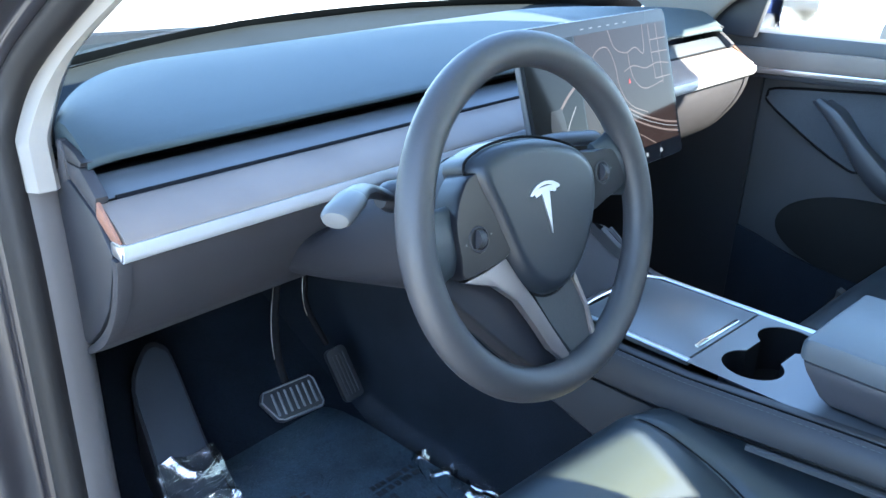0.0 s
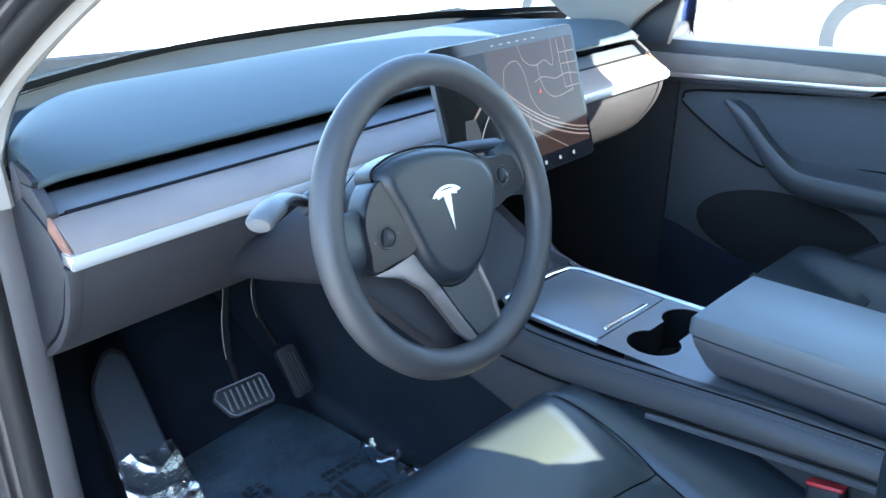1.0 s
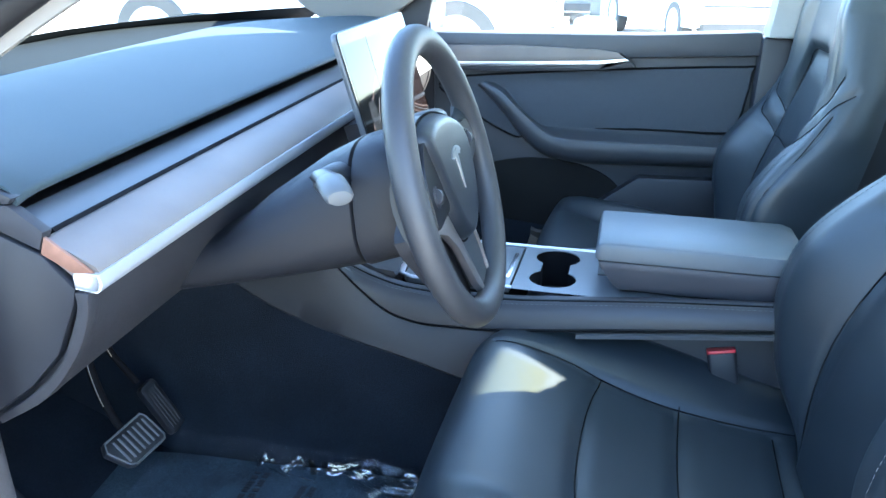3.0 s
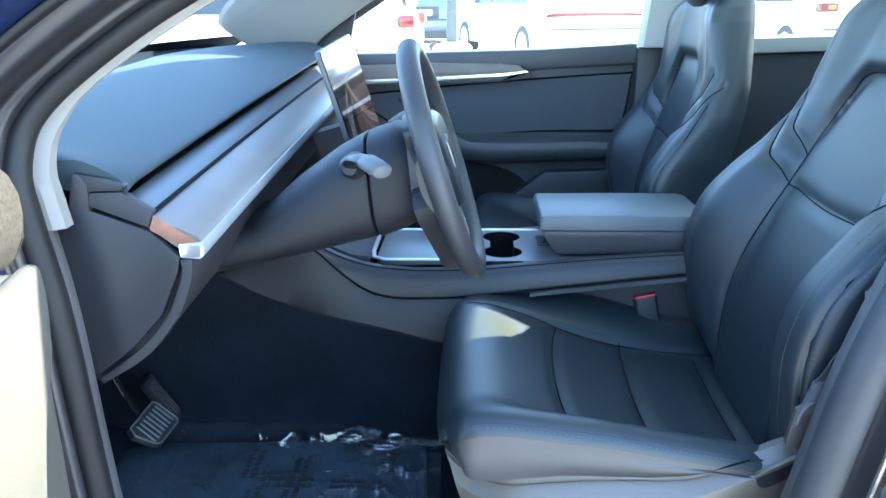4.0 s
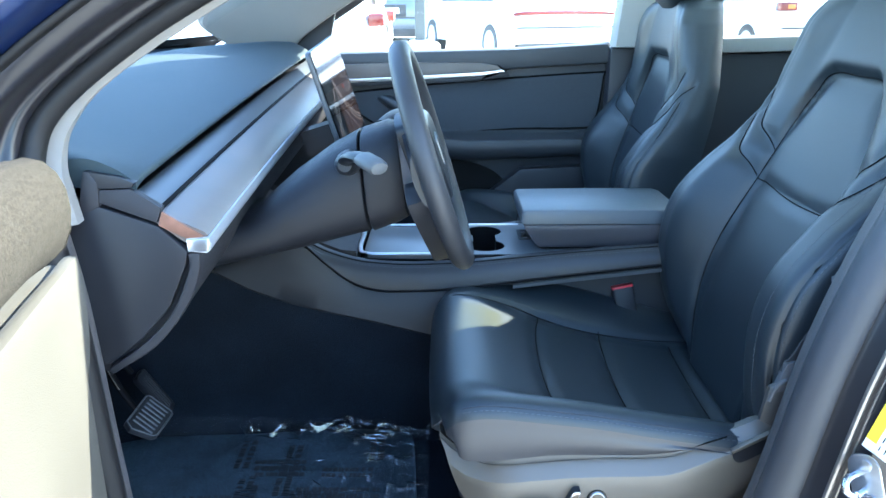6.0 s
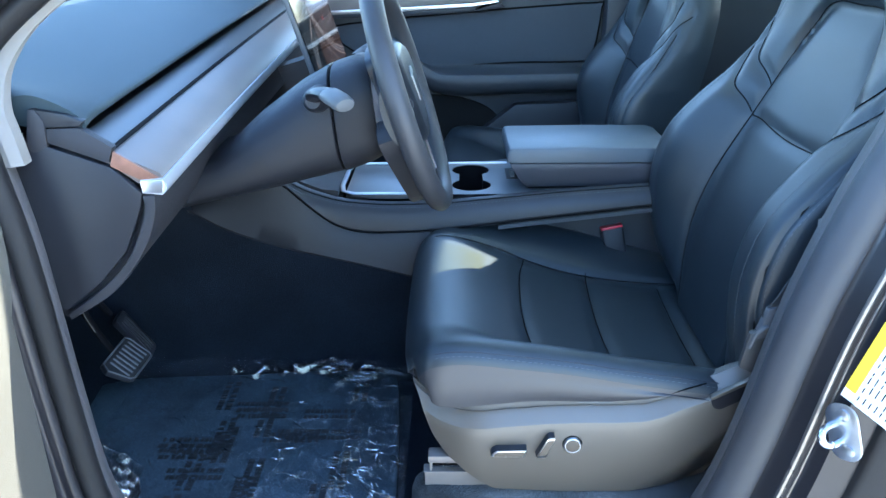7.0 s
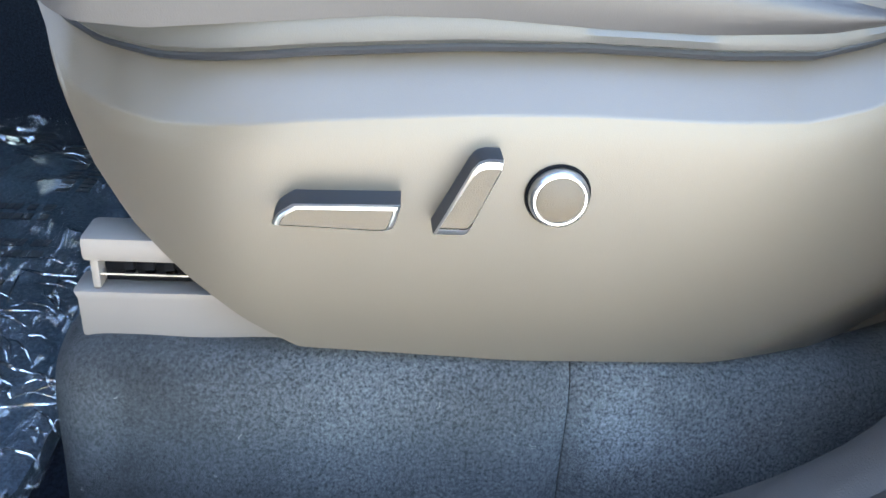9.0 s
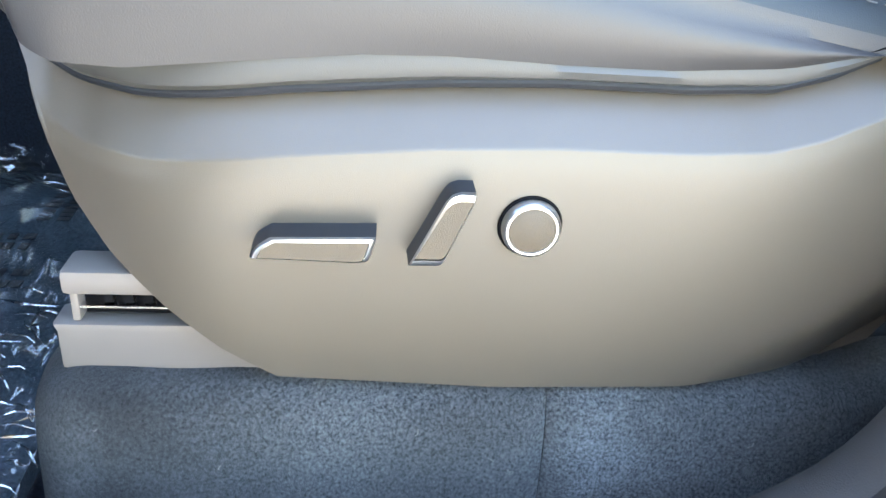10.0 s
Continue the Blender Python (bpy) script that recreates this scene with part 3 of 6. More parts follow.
finish("under_deck", *dash_loft([(0.43, 0.80), (0.43, 0.90), (0.97, 0.90), (0.97, 0.78)], -0.69, 0.68), PLASTIC_D, dash, "black underside")

# ---- touch screen ----
SC_TILT = 16.5
SCREEN = pose(-0.025, 0.196, 1.0035, 90 - SC_TILT, 0, 0) @ pose(0, 0, 0, 0, 0, 2.6)     # local x right, y up, z towards the seats
screen = thing("touchscreen", "large black touchscreen with a glowing road map on the dashboard", "screen")
def spart(name, poly, z0, z1, mat, label="", bevel=0.0):
    return finish(name, *moved(slab(poly, "z", z0, z1), SCREEN), mat, screen, label, bevel=bevel)
SCREEN_RIM = material("satin grey screen rim", (0.10, 0.10, 0.105), 0.4, metal=0.5, vary=0.04)
spart("casing", rounded(0.341, 0.218, 0.012), -0.009, 0.0, SCREEN_RIM, "satin grey rim", 0.003)
SCREEN_GLASS = material("screen glass", (0.010, 0.010, 0.012), 0.08, spec=0.12, vary=0.02)
spart("glass", rounded(0.338, 0.215, 0.010), 0.0, 0.0015, SCREEN_GLASS, "glossy black glass")
finish("mount", *joined(moved(box(0.0, 0.05, -0.09, -0.04, -0.10, -0.012), SCREEN)), PLASTIC_D, screen, "black mounting bracket")


# ---- steering column and wheel ----
W_TILT, W_TURN = 17.0, 6.0
WHEEL = pose(-0.378, 0.020, 0.957, 90 - W_TILT, 0, 0) @ pose(0, 0, 0, 0, 0, W_TURN)   # local z towards the driver
wheel = thing("steering_wheel", "black leather three-spoke steering wheel with silver accents", "steering wheel")


def wpart(name, vf, mat, label="", bevel=0.0):
    return finish(name, *moved(vf, WHEEL), mat, wheel, label, bevel=bevel)


rim_path = [(0.1600 * math.cos(a), 0.1600 * math.sin(a), 0.004) for a in np.linspace(0, 2 * math.pi, 73)[:-1]]
wpart("rim", tube(rim_path, 0.0172, 16, closed=True, flat=0.92), RIM, "black leather rim")


def dome(poly, z0, z1, steps=6, inset=0.25):
    """A cushion-like lid over a flat outline."""
    c = np.mean(np.array(poly), axis=0)
    rings = [[(x, y, z0 - 0.02) for x, y in poly], [(x, y, z0) for x, y in poly]]
    for k in range(1, steps + 1):
        a = k / steps * math.pi / 2
        s = 1 - (1 - math.cos(a)) * inset if k < steps else 1 - inset
        rings.append([(c[0] + (x - c[0]) * s, c[1] + (y - c[1]) * s, z0 + (z1 - z0) * math.sin(a)) for x, y in poly])
    return loft(rings)


boss = [tuple(p) for p in crom([(-0.081, 0.070), (-0.062, 0.081), (-0.030, 0.083), (0.015, 0.076), (0.065, 0.056), (0.086, 0.034), (0.087, 0.010), (0.074, -0.020), (0.055, -0.045), (0.032, -0.065), (0.004, -0.076), (-0.022, -0.072), (-0.043, -0.055), (-0.056, -0.030), (-0.062, -0.006), (-0.071, 0.030)], 4, closed=True)]
HUB = material("black hub vinyl", (0.010, 0.013, 0.018), 0.44, grain=0.10, grain_scale=1500, spec=0.42)
wpart("airbag_cover", dome(boss, -0.009, 0.0165, 8, 0.22), HUB, "black padded airbag cover")
wpart("boss_joint", tube([(x * 1.008, y * 1.008, -0.0005) for x, y in boss], 0.0014, 8, closed=True), SEAM, "dark joint round the airbag cover")
WEDGE = material("dull pewter accent", (0.17, 0.155, 0.155), 0.45, metal=0.7, vary=0.08)
GLOSS = material("gloss black plastic", (0.007, 0.007, 0.009), 0.34, vary=0.04, spec=0.25)
for s in (-1, 1):
    if s < 0:
        spoke = [(-0.062, 0.060), (-0.084, 0.066), (-0.104, 0.048), (-0.114, 0.028), (-0.117, 0.0), (-0.119, -0.019), (-0.090, -0.020), (-0.058, -0.017), (-0.050, 0.01)]
    else:
        spoke = [(0.066, 0.044), (0.092, 0.041), (0.121, 0.037), (0.132, 0.024), (0.137, 0.0), (0.128, -0.008), (0.10, -0.012), (0.068, -0.016), (0.060, 0.01)]
    sp = wpart("side_spoke", dome([tuple(p) for p in crom(spoke, 3, closed=True)], -0.002, 0.0085, 4, 0.05), GLOSS, "gloss black side spoke")
    # the leather flare that joins spoke and rim
    flare = [[(s * (0.108 + 0.046 * k / 5), 0.016 + (0.030 + 0.012 * (k / 5) ** 2) * math.cos(a), -0.006 + (0.009 + 0.006 * (k / 5) ** 2) * math.sin(a)) for a in np.linspace(0, 2 * math.pi, 19)[:-1]] for k in range(6)]
    wpart("spoke_flare", loft(flare), VINYL, "black leather spoke root")
    c = (-0.0915, 0.0096) if s < 0 else (0.0995, 0.0165)
    wpart("roller_ring", moved(tube([(0.0112 * math.cos(a), 0.0112 * math.sin(a), 0) for a in np.linspace(0, 2 * math.pi, 29)[:-1]], 0.0012, 6, closed=True), pose(*c, 0.0088)), PLASTIC, "dark grey roller surround")
    roll = wpart("thumb_roller", moved(tube([(-0.0042, 0, 0), (-0.0036, 0, 0), (0.0036, 0, 0), (0.0042, 0, 0)], [0.007, 0.0092, 0.0092, 0.007], 22), pose(*c, 0.0062) @ pose(0, 0, 0, 0, 0, -20)), PLASTIC, "grey ribbed scroll roller")
    for k in (-1, 1):
        wpart("arrow_mark", moved(slab([(-0.0012, -0.0012), (0.0012, -0.0012), (0, 0.0014)], "z", 0, 0.0004), pose(c[0] + k * 0.0165, c[1], 0.0082) @ pose(0, 0, 0, 0, 0, -90 * k)), STITCH)
low = [(-0.036, -0.060), (0.032, -0.060), (0.038, -0.105), (0.037, -0.140), (0.026, -0.148), (0.002, -0.144), (-0.018, -0.105)]
wpart("lower_spoke", dome(low, -0.012, 0.000, 4, 0.06), material("lower spoke plastic", (0.022, 0.026, 0.030), 0.4, grain=0.2), "black lower spoke")
for edge in ([(-0.117, -0.022), (-0.090, -0.023), (-0.0585, -0.020), (-0.048, -0.045), (-0.036, -0.067), (-0.020, -0.105), (-0.002, -0.145), (-0.012, -0.146), (-0.028, -0.127), (-0.042, -0.095), (-0.057, -0.064), (-0.080, -0.040)],
             [(0.0315, -0.066), (0.0405, -0.105), (0.0435, -0.140), (0.040, -0.149), (0.0214, -0.1525), (-0.004, -0.148), (0.002, -0.1445), (0.0255, -0.1475), (0.0365, -0.1415), (0.0365, -0.107), (0.0265, -0.073)]):
    wpart("silver_accent", slab(edge, "z", -0.006, 0.003), WEDGE, "satin silver spoke accent", 0.0015)
wpart("spoke_back", dome([tuple(p) for p in crom([(-0.125, -0.02), (-0.06, -0.01), (-0.03, -0.07), (0.0, -0.15), (-0.03, -0.152), (-0.085, -0.085)], 4, closed=True)], -0.022, -0.016, 3, 0.1), PLASTIC, "dark grey spoke back")
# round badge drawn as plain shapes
arc = [(0.021 * math.sin(a), -0.001 + 0.021 * math.cos(a) - 0.0) for a in np.linspace(-1.0, 1.0, 13)]
arc2 = [(0.0175 * math.sin(a), -0.001 + 0.0175 * math.cos(a)) for a in np.linspace(1.0, -1.0, 13)]
BADGE = pose(-0.003, 0.018, 0) @ pose(0, 0, 0, 0, 0, -3) @ Matrix.Diagonal((1.26, 0.90, 1, 1))
wpart("badge", moved(joined(slab(arc + arc2, "z", 0.0158, 0.0180), slab([(-0.014, 0.012), (-0.006, 0.0145), (0.006, 0.0145), (0.014, 0.012), (0.0115, 0.006), (0.0045, 0.0085), (0.0, -0.036), (-0.0045, 0.0085), (-0.0115, 0.006)], "z", 0.0158, 0.0180)), BADGE), GREY_METAL, "satin silver badge")

column = thing("steering_column", "dark grey plastic steering column shroud under the dashboard", "steering column")


def column_ring(y, zt, zb, w):
    zc, h = (zt + zb) / 2, (zt - zb) / 2
    out = []
    for i in range(24):
        a = 2 * math.pi * i / 24
        ca, sa = math.cos(a), math.sin(a)
        out.append((-0.37 + w * math.copysign(abs(ca) ** 0.7, ca), y + 0.12 * (zc + h * sa - 0.93), zc + h * math.copysign(abs(sa) ** 0.7, sa)))
    return out


finish("shroud", *loft([column_ring(y, a, b, w) for y, a, b, w in ((0.36, 0.87, 0.80, 0.10), (0.29, 0.885, 0.815, 0.098), (0.23, 0.932, 0.825, 0.092), (0.165, 0.975, 0.838, 0.082), (0.120, 0.998, 0.848, 0.075), (0.118, 0.994, 0.852, 0.072))]), COLUMN, column)
finish("switch_housing", *loft([column_ring(y, a, b, w) for y, a, b, w in ((0.116, 0.995, 0.850, 0.074), (0.114, 1.000, 0.848, 0.078), (0.075, 1.012, 0.862, 0.078), (0.060, 1.008, 0.870, 0.072))]), COLUMN, column, "dark grey switch housing")
finish("collar", *loft([column_ring(y, a, b, w) for y, a, b, w in ((0.068, 1.005, 0.885, 0.064), (0.045, 1.002, 0.895, 0.060), (0.03, 0.995, 0.905, 0.055))]), material("pale collar", (0.16, 0.16, 0.18), 0.45), column, "lilac grey collar behind the wheel")
stalk = crom([(-0.435, 0.125, 0.962), (-0.462, 0.128, 0.966), (-0.485, 0.135, 0.974), (-0.515, 0.122, 0.985), (-0.545, 0.100, 0.987), (-0.566, 0.086, 0.983)], 5)
finish("stalk_boot", *tube([(-0.43, 0.135, 0.962), (-0.448, 0.136, 0.963), (-0.470, 0.137, 0.966), (-0.480, 0.137, 0.967)], [0.018, 0.018, 0.0155, 0.010], 16), PLASTIC_D, column)
finish("indicator_stalk", *tube(stalk, [0.009 + 0.005 * smooth01(0, 1, i / len(stalk)) for i in range(len(stalk))], 14, flat=0.62), GLOSS, column, "black indicator stalk")
finish("stalk_tip", *tube([(-0.538, 0.1050, 0.9868), (-0.540, 0.1035, 0.9866), (-0.563, 0.089, 0.984), (-0.571, 0.0835, 0.982), (-0.5745, 0.081, 0.981), (-0.5755, 0.0803, 0.9807)], [0.0135, 0.0150, 0.0152, 0.0146, 0.012, 0.006], 16, flat=0.66), STALK_G, column, "pale grey stalk end")
stalk_r = crom([(-0.33, 0.095, 1.000), (-0.30, 0.085, 1.005), (-0.27, 0.078, 1.006), (-0.228, 0.072, 1.003)], 5)
finish("gear_stalk", *tube(stalk_r, [0.012 + 0.003 * i / len(stalk_r) for i in range(len(stalk_r))], 14, flat=0.55), PLASTIC_D, column, "black drive selector stalk")

# ---- seats ----
RAIL_Z = (0.456, 0.4795)
LIP_GAP = material("blue black joint", (0.012, 0.014, 0.020), 0.5)
LIP = material("grey vinyl skirt", (0.054, 0.053, 0.051), 0.45, grain=0.12, grain_scale=1800, vary=0.05, spec=0.6)
RAIL = material("painted steel rail", (0.17, 0.15, 0.135), 0.45, metal=0.2)

Y_C = [-0.46, -0.38, -0.28, -0.20, -0.12, -0.06, -0.02, 0.008, 0.024, 0.024, 0.016, 0.0]
CENTRE = list(zip(Y_C, [0.555, 0.560, 0.578, 0.602, 0.638, 0.662, 0.668, 0.655, 0.625, 0.595, 0.562, 0.538]))
BOLSTER = list(zip([-0.46, -0.38, -0.28, -0.20, -0.12, -0.06, -0.02, 0.002, 0.016, 0.016, 0.008, -0.004], [0.622, 0.638, 0.654, 0.668, 0.678, 0.684, 0.679, 0.664, 0.646, 0.638, 0.633, 0.630]))
BOLSTER_IN = list(zip([-0.46, -0.38, -0.28, -0.20, -0.12, -0.06, -0.02, 0.002, 0.016, 0.016, 0.008, -0.004], [0.585, 0.606, 0.634, 0.653, 0.660, 0.660, 0.652, 0.636, 0.616, 0.595, 0.575, 0.555]))
LINE_Y, LINE_Z = [-0.47, -0.371, -0.323, -0.294, -0.251, -0.208, -0.167, -0.135, -0.088, -0.052, -0.028, -0.014, -0.001, 0.010], [0.648, 0.634, 0.617, 0.611, 0.608, 0.608, 0.609, 0.608, 0.603, 0.599, 0.600, 0.605, 0.615, 0.620]
SHELL_Y, SHELL_Z = [-0.445, -0.411, -0.389, -0.360, -0.329, -0.317, -0.296, -0.263, -0.209, -0.164, -0.107, -0.056, -0.034, -0.018, -0.004], [0.660, 0.651, 0.640, 0.629, 0.615, 0.609, 0.603, 0.601, 0.601, 0.599, 0.594, 0.587, 0.587, 0.592, 0.604]
BACK_C = [(-0.44, 0.56), (-0.448, 0.62), (-0.462, 0.70), (-0.486, 0.78), (-0.522, 0.86), (-0.558, 0.94), (-0.590, 1.02), (-0.612, 1.10), (-0.628, 1.16), (-0.642, 1.195), (-0.668, 1.206)]
BACK_B = [(-0.455, 0.565), (-0.425, 0.63), (-0.410, 0.70), (-0.408, 0.77), (-0.428, 0.84), (-0.475, 0.90), (-0.530, 0.955), (-0.572, 1.02), (-0.592, 1.09), (-0.607, 1.15), (-0.634, 1.19), (-0.668, 1.202)]
BACK_W = ([0.56, 0.64, 0.72, 0.80, 0.88, 0.96, 1.03, 1.10, 1.15, 1.18, 1.206], [0.225, 0.250, 0.262, 0.264, 0.262, 0.250, 0.231, 0.208, 0.188, 0.165, 0.120])


def along(curve, t):
    """A point at 0..1 of a curve, by even steps of its samples."""
    k = t * (len(curve) - 1)
    i = min(int(k), len(curve) - 2)
    return np.array(curve[i]) * (1 - k + i) + np.array(curve[i + 1]) * (k - i)


CENTRE_S, BOLSTER_S = crom(CENTRE, 8), crom(BOLSTER, 8)
BACK_CS, BACK_BS, BOLSTER_IN_S = crom(BACK_C, 8), crom(BACK_B, 8), crom(BOLSTER_IN, 8)


def front_in(y):
    """How far the seat's side rounds inward towards its front corner."""
    return 0.058 * smooth01(-0.115, 0.012, y) ** 2.0


def nose(y):
    """The side shell and its skirt reach a little further forward at their front tip."""
    return y + 0.011 * smooth01(-0.09, -0.004, y)


def cushion_point(u, v):
    """u -1.5..1.5 across (beyond 0.85 it rounds over into the side), v 0 rear .. 1 under the front edge."""
    a = abs(u)
    inner = u > 0
    drop = (0.014 if inner else 0.028) * (1 - 0.75 * smooth01(0.66, 0.80, v))
    c, b = along(CENTRE_S, v), along(BOLSTER_IN_S if inner else BOLSTER_S, v)
    k = smooth01(0.52, 0.62, a) * 0.15 + 0.85 * min(1, max(0, (a - 0.57) / 0.27)) if inner else smooth01(0.55, 0.84, a)
    y, z = c * (1 - k) + b * k
    wide = 0.270 if inner else 0.244
    if a <= 0.85:
        lx = wide * a / 0.85
    elif a <= 1.1:
        t = (a - 0.85) / 0.25 * math.pi / 2
        lx, z = wide + 0.026 * math.sin(t), z - drop * (1 - math.cos(t))
    else:
        t = (a - 1.1) / 0.4
        foot = interp(y, LINE_Y, LINE_Z)
        if v > 0.72:
            foot = z - drop
        lx, z = wide + 0.026 + 0.003 * math.sin(math.pi * t), (z - drop) * (1 - t) + min(foot, z - drop) * t
    front = smooth01(0.5, 0.85, v)
    lx -= 0.035 * front * smooth01(0.5, 1.1, a) * (lx / 0.28)
    y -= 0.050 * front * (a / 1.5) ** 2.5
    if u < 0 and v > 0.66:
        z = max(z, 0.538 + (interp(y, LINE_Y, LINE_Z) - 0.538) * smooth01(0.25, 0.80, a))
    return np.array((math.copysign(lx, u), y, z))


def back_point(u, v):
    """u -1.6..1.6 across (beyond 0.85 round to the side and the rear), v 0 bottom .. 1 top."""
    a = abs(u)
    c, b = along(BACK_CS, v), along(BACK_BS, v)
    k = smooth01(0.40, 0.72, a)
    y, z = c * (1 - k) + b * k
    w = interp(z, *BACK_W)
    if v > 0.5 and a < 0.8:
        d = math.hypot(max(0, a - 0.26), max(0, (v - 0.537) * 1.6)) - 0.20      # below 0 inside the arched insert
        y += (0.011 * smooth01(-0.015, 0.04, d) * math.exp(-max(0, d) / 0.25) - 0.006 * math.exp(-((d + 0.02) / 0.05) ** 2)) * smooth01(0.5, 0.62, v)
    deep = 0.075
    if a <= 0.85:
        lx = w * 0.93 * a / 0.85
    elif a <= 1.15:
        t = (a - 0.85) / 0.30 * math.pi / 2
        lx, y = w * 0.93 + 0.030 * math.sin(t), y - 0.036 * (1 - math.cos(t))
    else:
        t = (a - 1.15) / 0.45
        yr = interp(z, [p[1] for p in BACK_C], [p[0] for p in BACK_C]) - deep
        lx, y = w * 0.93 + 0.030 - 0.03 * t * t, (y - 0.036) * (1 - t) + min(y - 0.04, yr) * t
    return np.array((math.copysign(lx, u), y, z))


def groove(u, v, seams, depth, width):
    d = 0.0
    for seam in seams:
        best = 9.0
        for (a, b), (c, e) in zip(seam, seam[1:]):
            px, py = u - a, (v - b) * 1.6
            qx, qy = c - a, (e - b) * 1.6
            t = max(0, min(1, (px * qx + py * qy) / (qx * qx + qy * qy + 1e-12)))
            best = min(best, math.hypot(px - t * qx, py - t * qy))
        d = max(d, math.exp(-(best / width) ** 2))
    return d * depth


def seat_skin(fn, us, vs, seams, pick, place, parts, normal, depth=0.0045, width=0.022, deep_seam=None):
    """A finely sampled skin with sewn-in grooves, cut into panels by pick(u, v)."""
    n = len(us)
    pts = []
    for v in vs:
        for u in us:
            p = fn(u, v)
            g = groove(u, v, seams, depth, width) + (groove(u, v, [deep_seam], 0.006, 0.05) if deep_seam else 0)
            if g > 1e-4:
                e = 0.004
                nrm = np.cross(fn(u + e, v) - p, fn(u, min(1, v + e)) - fn(u, max(0, min(1, v + e) - e)))
                nrm = nrm / (np.linalg.norm(nrm) + 1e-12)
                if np.dot(nrm, normal) < 0:
                    nrm = -nrm
                p = p - nrm * g
            pts.append(p)
    cells = {}
    for j in range(len(vs) - 1):
        for i in range(n - 1):
            cells.setdefault(pick((us[i] + us[i + 1]) / 2, (vs[j] + vs[j + 1]) / 2), []).append((j * n + i, j * n + i + 1, (j + 1) * n + i + 1, (j + 1) * n + i))
    for key, faces in cells.items():
        used = sorted({i for f in faces for i in f})
        at = {i: k for k, i in enumerate(used)}
        name, mat, label = parts[key][:3]
        finish(name, [place(pts[i]) for i in used], [tuple(at[i] for i in f) for f in faces], mat, parts["parent"], label)


def seam3(fn, seam, place, n=24, lift=0.0012, off=(0, 0)):
    out = []
    c = crom(seam, 6)
    for u, v in c:
        p = fn(u + off[0], min(1, max(0, v + off[1])))
        e = 0.004
        nrm = np.cross(fn(u + e, v) - fn(u, v), fn(u, min(1, v + e)) - fn(u, max(0, min(1, v + e) - e)))
        nrm = nrm / (np.linalg.norm(nrm) + 1e-12)
        if nrm[2] + nrm[1] * 0.8 < 0:
            nrm = -nrm
        out.append(place(p + nrm * lift))
    return out


def make_seat(cx, s, name, label, lean=0.0, low=(0.0, 0.0)):
    """s = 1: the outer side is -x."""
    seat = thing(name, label, "car seat", "front seats")
    place = lambda p: (cx + s * p[0], p[1] + low[0], p[2] + low[1])
    # cushion
    us = list(np.linspace(-1.5, -1.1, 7)) + list(np.linspace(-1.08, 1.08, 129)) + list(np.linspace(1.1, 1.5, 7))
    vs = list(np.linspace(0, 1, 140))
    ins, out = 0.575, -0.65
    curve = [tuple(p) for p in crom([(out, 0.300), (-0.4, 0.318), (-0.1, 0.322), (0.2, 0.318), (0.42, 0.310), (ins, 0.30)], 5)]
    cross = [tuple(p) for p in crom([(out, 0.165), (-0.3, 0.178), (0.1, 0.180), (ins, 0.172)], 4)]
    wing = [tuple(p) for p in crom([(ins, 0.30), (0.585, 0.364), (0.575, 0.43), (0.56, 0.50), (0.55, 0.56)], 4)]
    seams = [[(0.60, 0), (ins, 0.18), (ins, 0.30)], curve, cross, wing, [(out - 0.06, 0.0), (out, 0.300)], [(-0.62, 0.050), (0.0, 0.052), (0.56, 0.045)]]
    edge_of = lambda u: interp(u, [-0.65, -0.4, -0.1, 0.2, 0.42, 0.575, 0.58, 1.06], [0.300, 0.318, 0.322, 0.318, 0.310, 0.300, 0.56, 0.60])

    def pick(u, v):
        if abs(u) > 1.06:
            return "side_l" if u < 0 else "side_r"
        if u < out:
            return "front" if v > 0.56 else "bolster_l"
        if v > edge_of(u):
            return "front"
        if u < ins:
            return "rear" if v < 0.178 else "mid"
        return "bolster_r"
    seat_skin(cushion_point, us, vs, seams, pick, place, {"parent": seat, "rear": ("cushion_insert", VINYL, "black cushion insert"), "mid": ("cushion_insert", VINYL, "black cushion insert"),
              "front": ("cushion_front", VINYL, "black rounded cushion front"), "bolster_l": ("cushion_bolster", VINYL, ""), "bolster_r": ("cushion_bolster", VINYL, ""), "side_l": ("cushion_side", VINYL_SIDE, "black sewn cushion side"), "side_r": ("cushion_side", VINYL_SIDE, "black sewn cushion side")}, (0, 0.3, 1))
    for q in seams[:4] + seams[5:]:
        finish("seam", *tube(seam3(cushion_point, q[::3] + [q[-1]] if len(q) > 6 else q, place, lift=-0.0038), 0.0011, 6), SEAM, seat, "thin black seam")
    finish("seam", *tube(seam3(cushion_point, [(-0.965, 0.03), (-0.965, 0.14), (-0.965, 0.24), (-0.965, 0.34), (-0.965, 0.44), (-0.965, 0.54)], place, lift=0.0002), 0.0011, 6), LIP_GAP, seat, "thin black seam")
    finish("stitching", *joined(stitches(seam3(cushion_point, [(-1.0, 0.08), (-1.0, 0.25), (-1.0, 0.45), (-1.0, 0.54)], place), 0.0045, 0.003, 0.00045)), STITCH, seat, "pale grey stitching")
    flat = lambda p: (cx + s * p[0], p[1], p[2])
    place = lambda p: flat((p[0], p[1] + lean * max(0, p[2] - 0.72), p[2]))
    # backrest
    us = list(np.linspace(-1.6, -1.15, 6)) + list(np.linspace(-1.12, 1.12, 121)) + list(np.linspace(1.15, 1.6, 6))
    vs = list(np.linspace(0, 1, 150))
    bi = 0.46
    bow = [(0.26 + 0.20 * math.cos(a), 0.537 + 0.125 * math.sin(a)) for a in np.linspace(0, math.pi / 2, 9)]
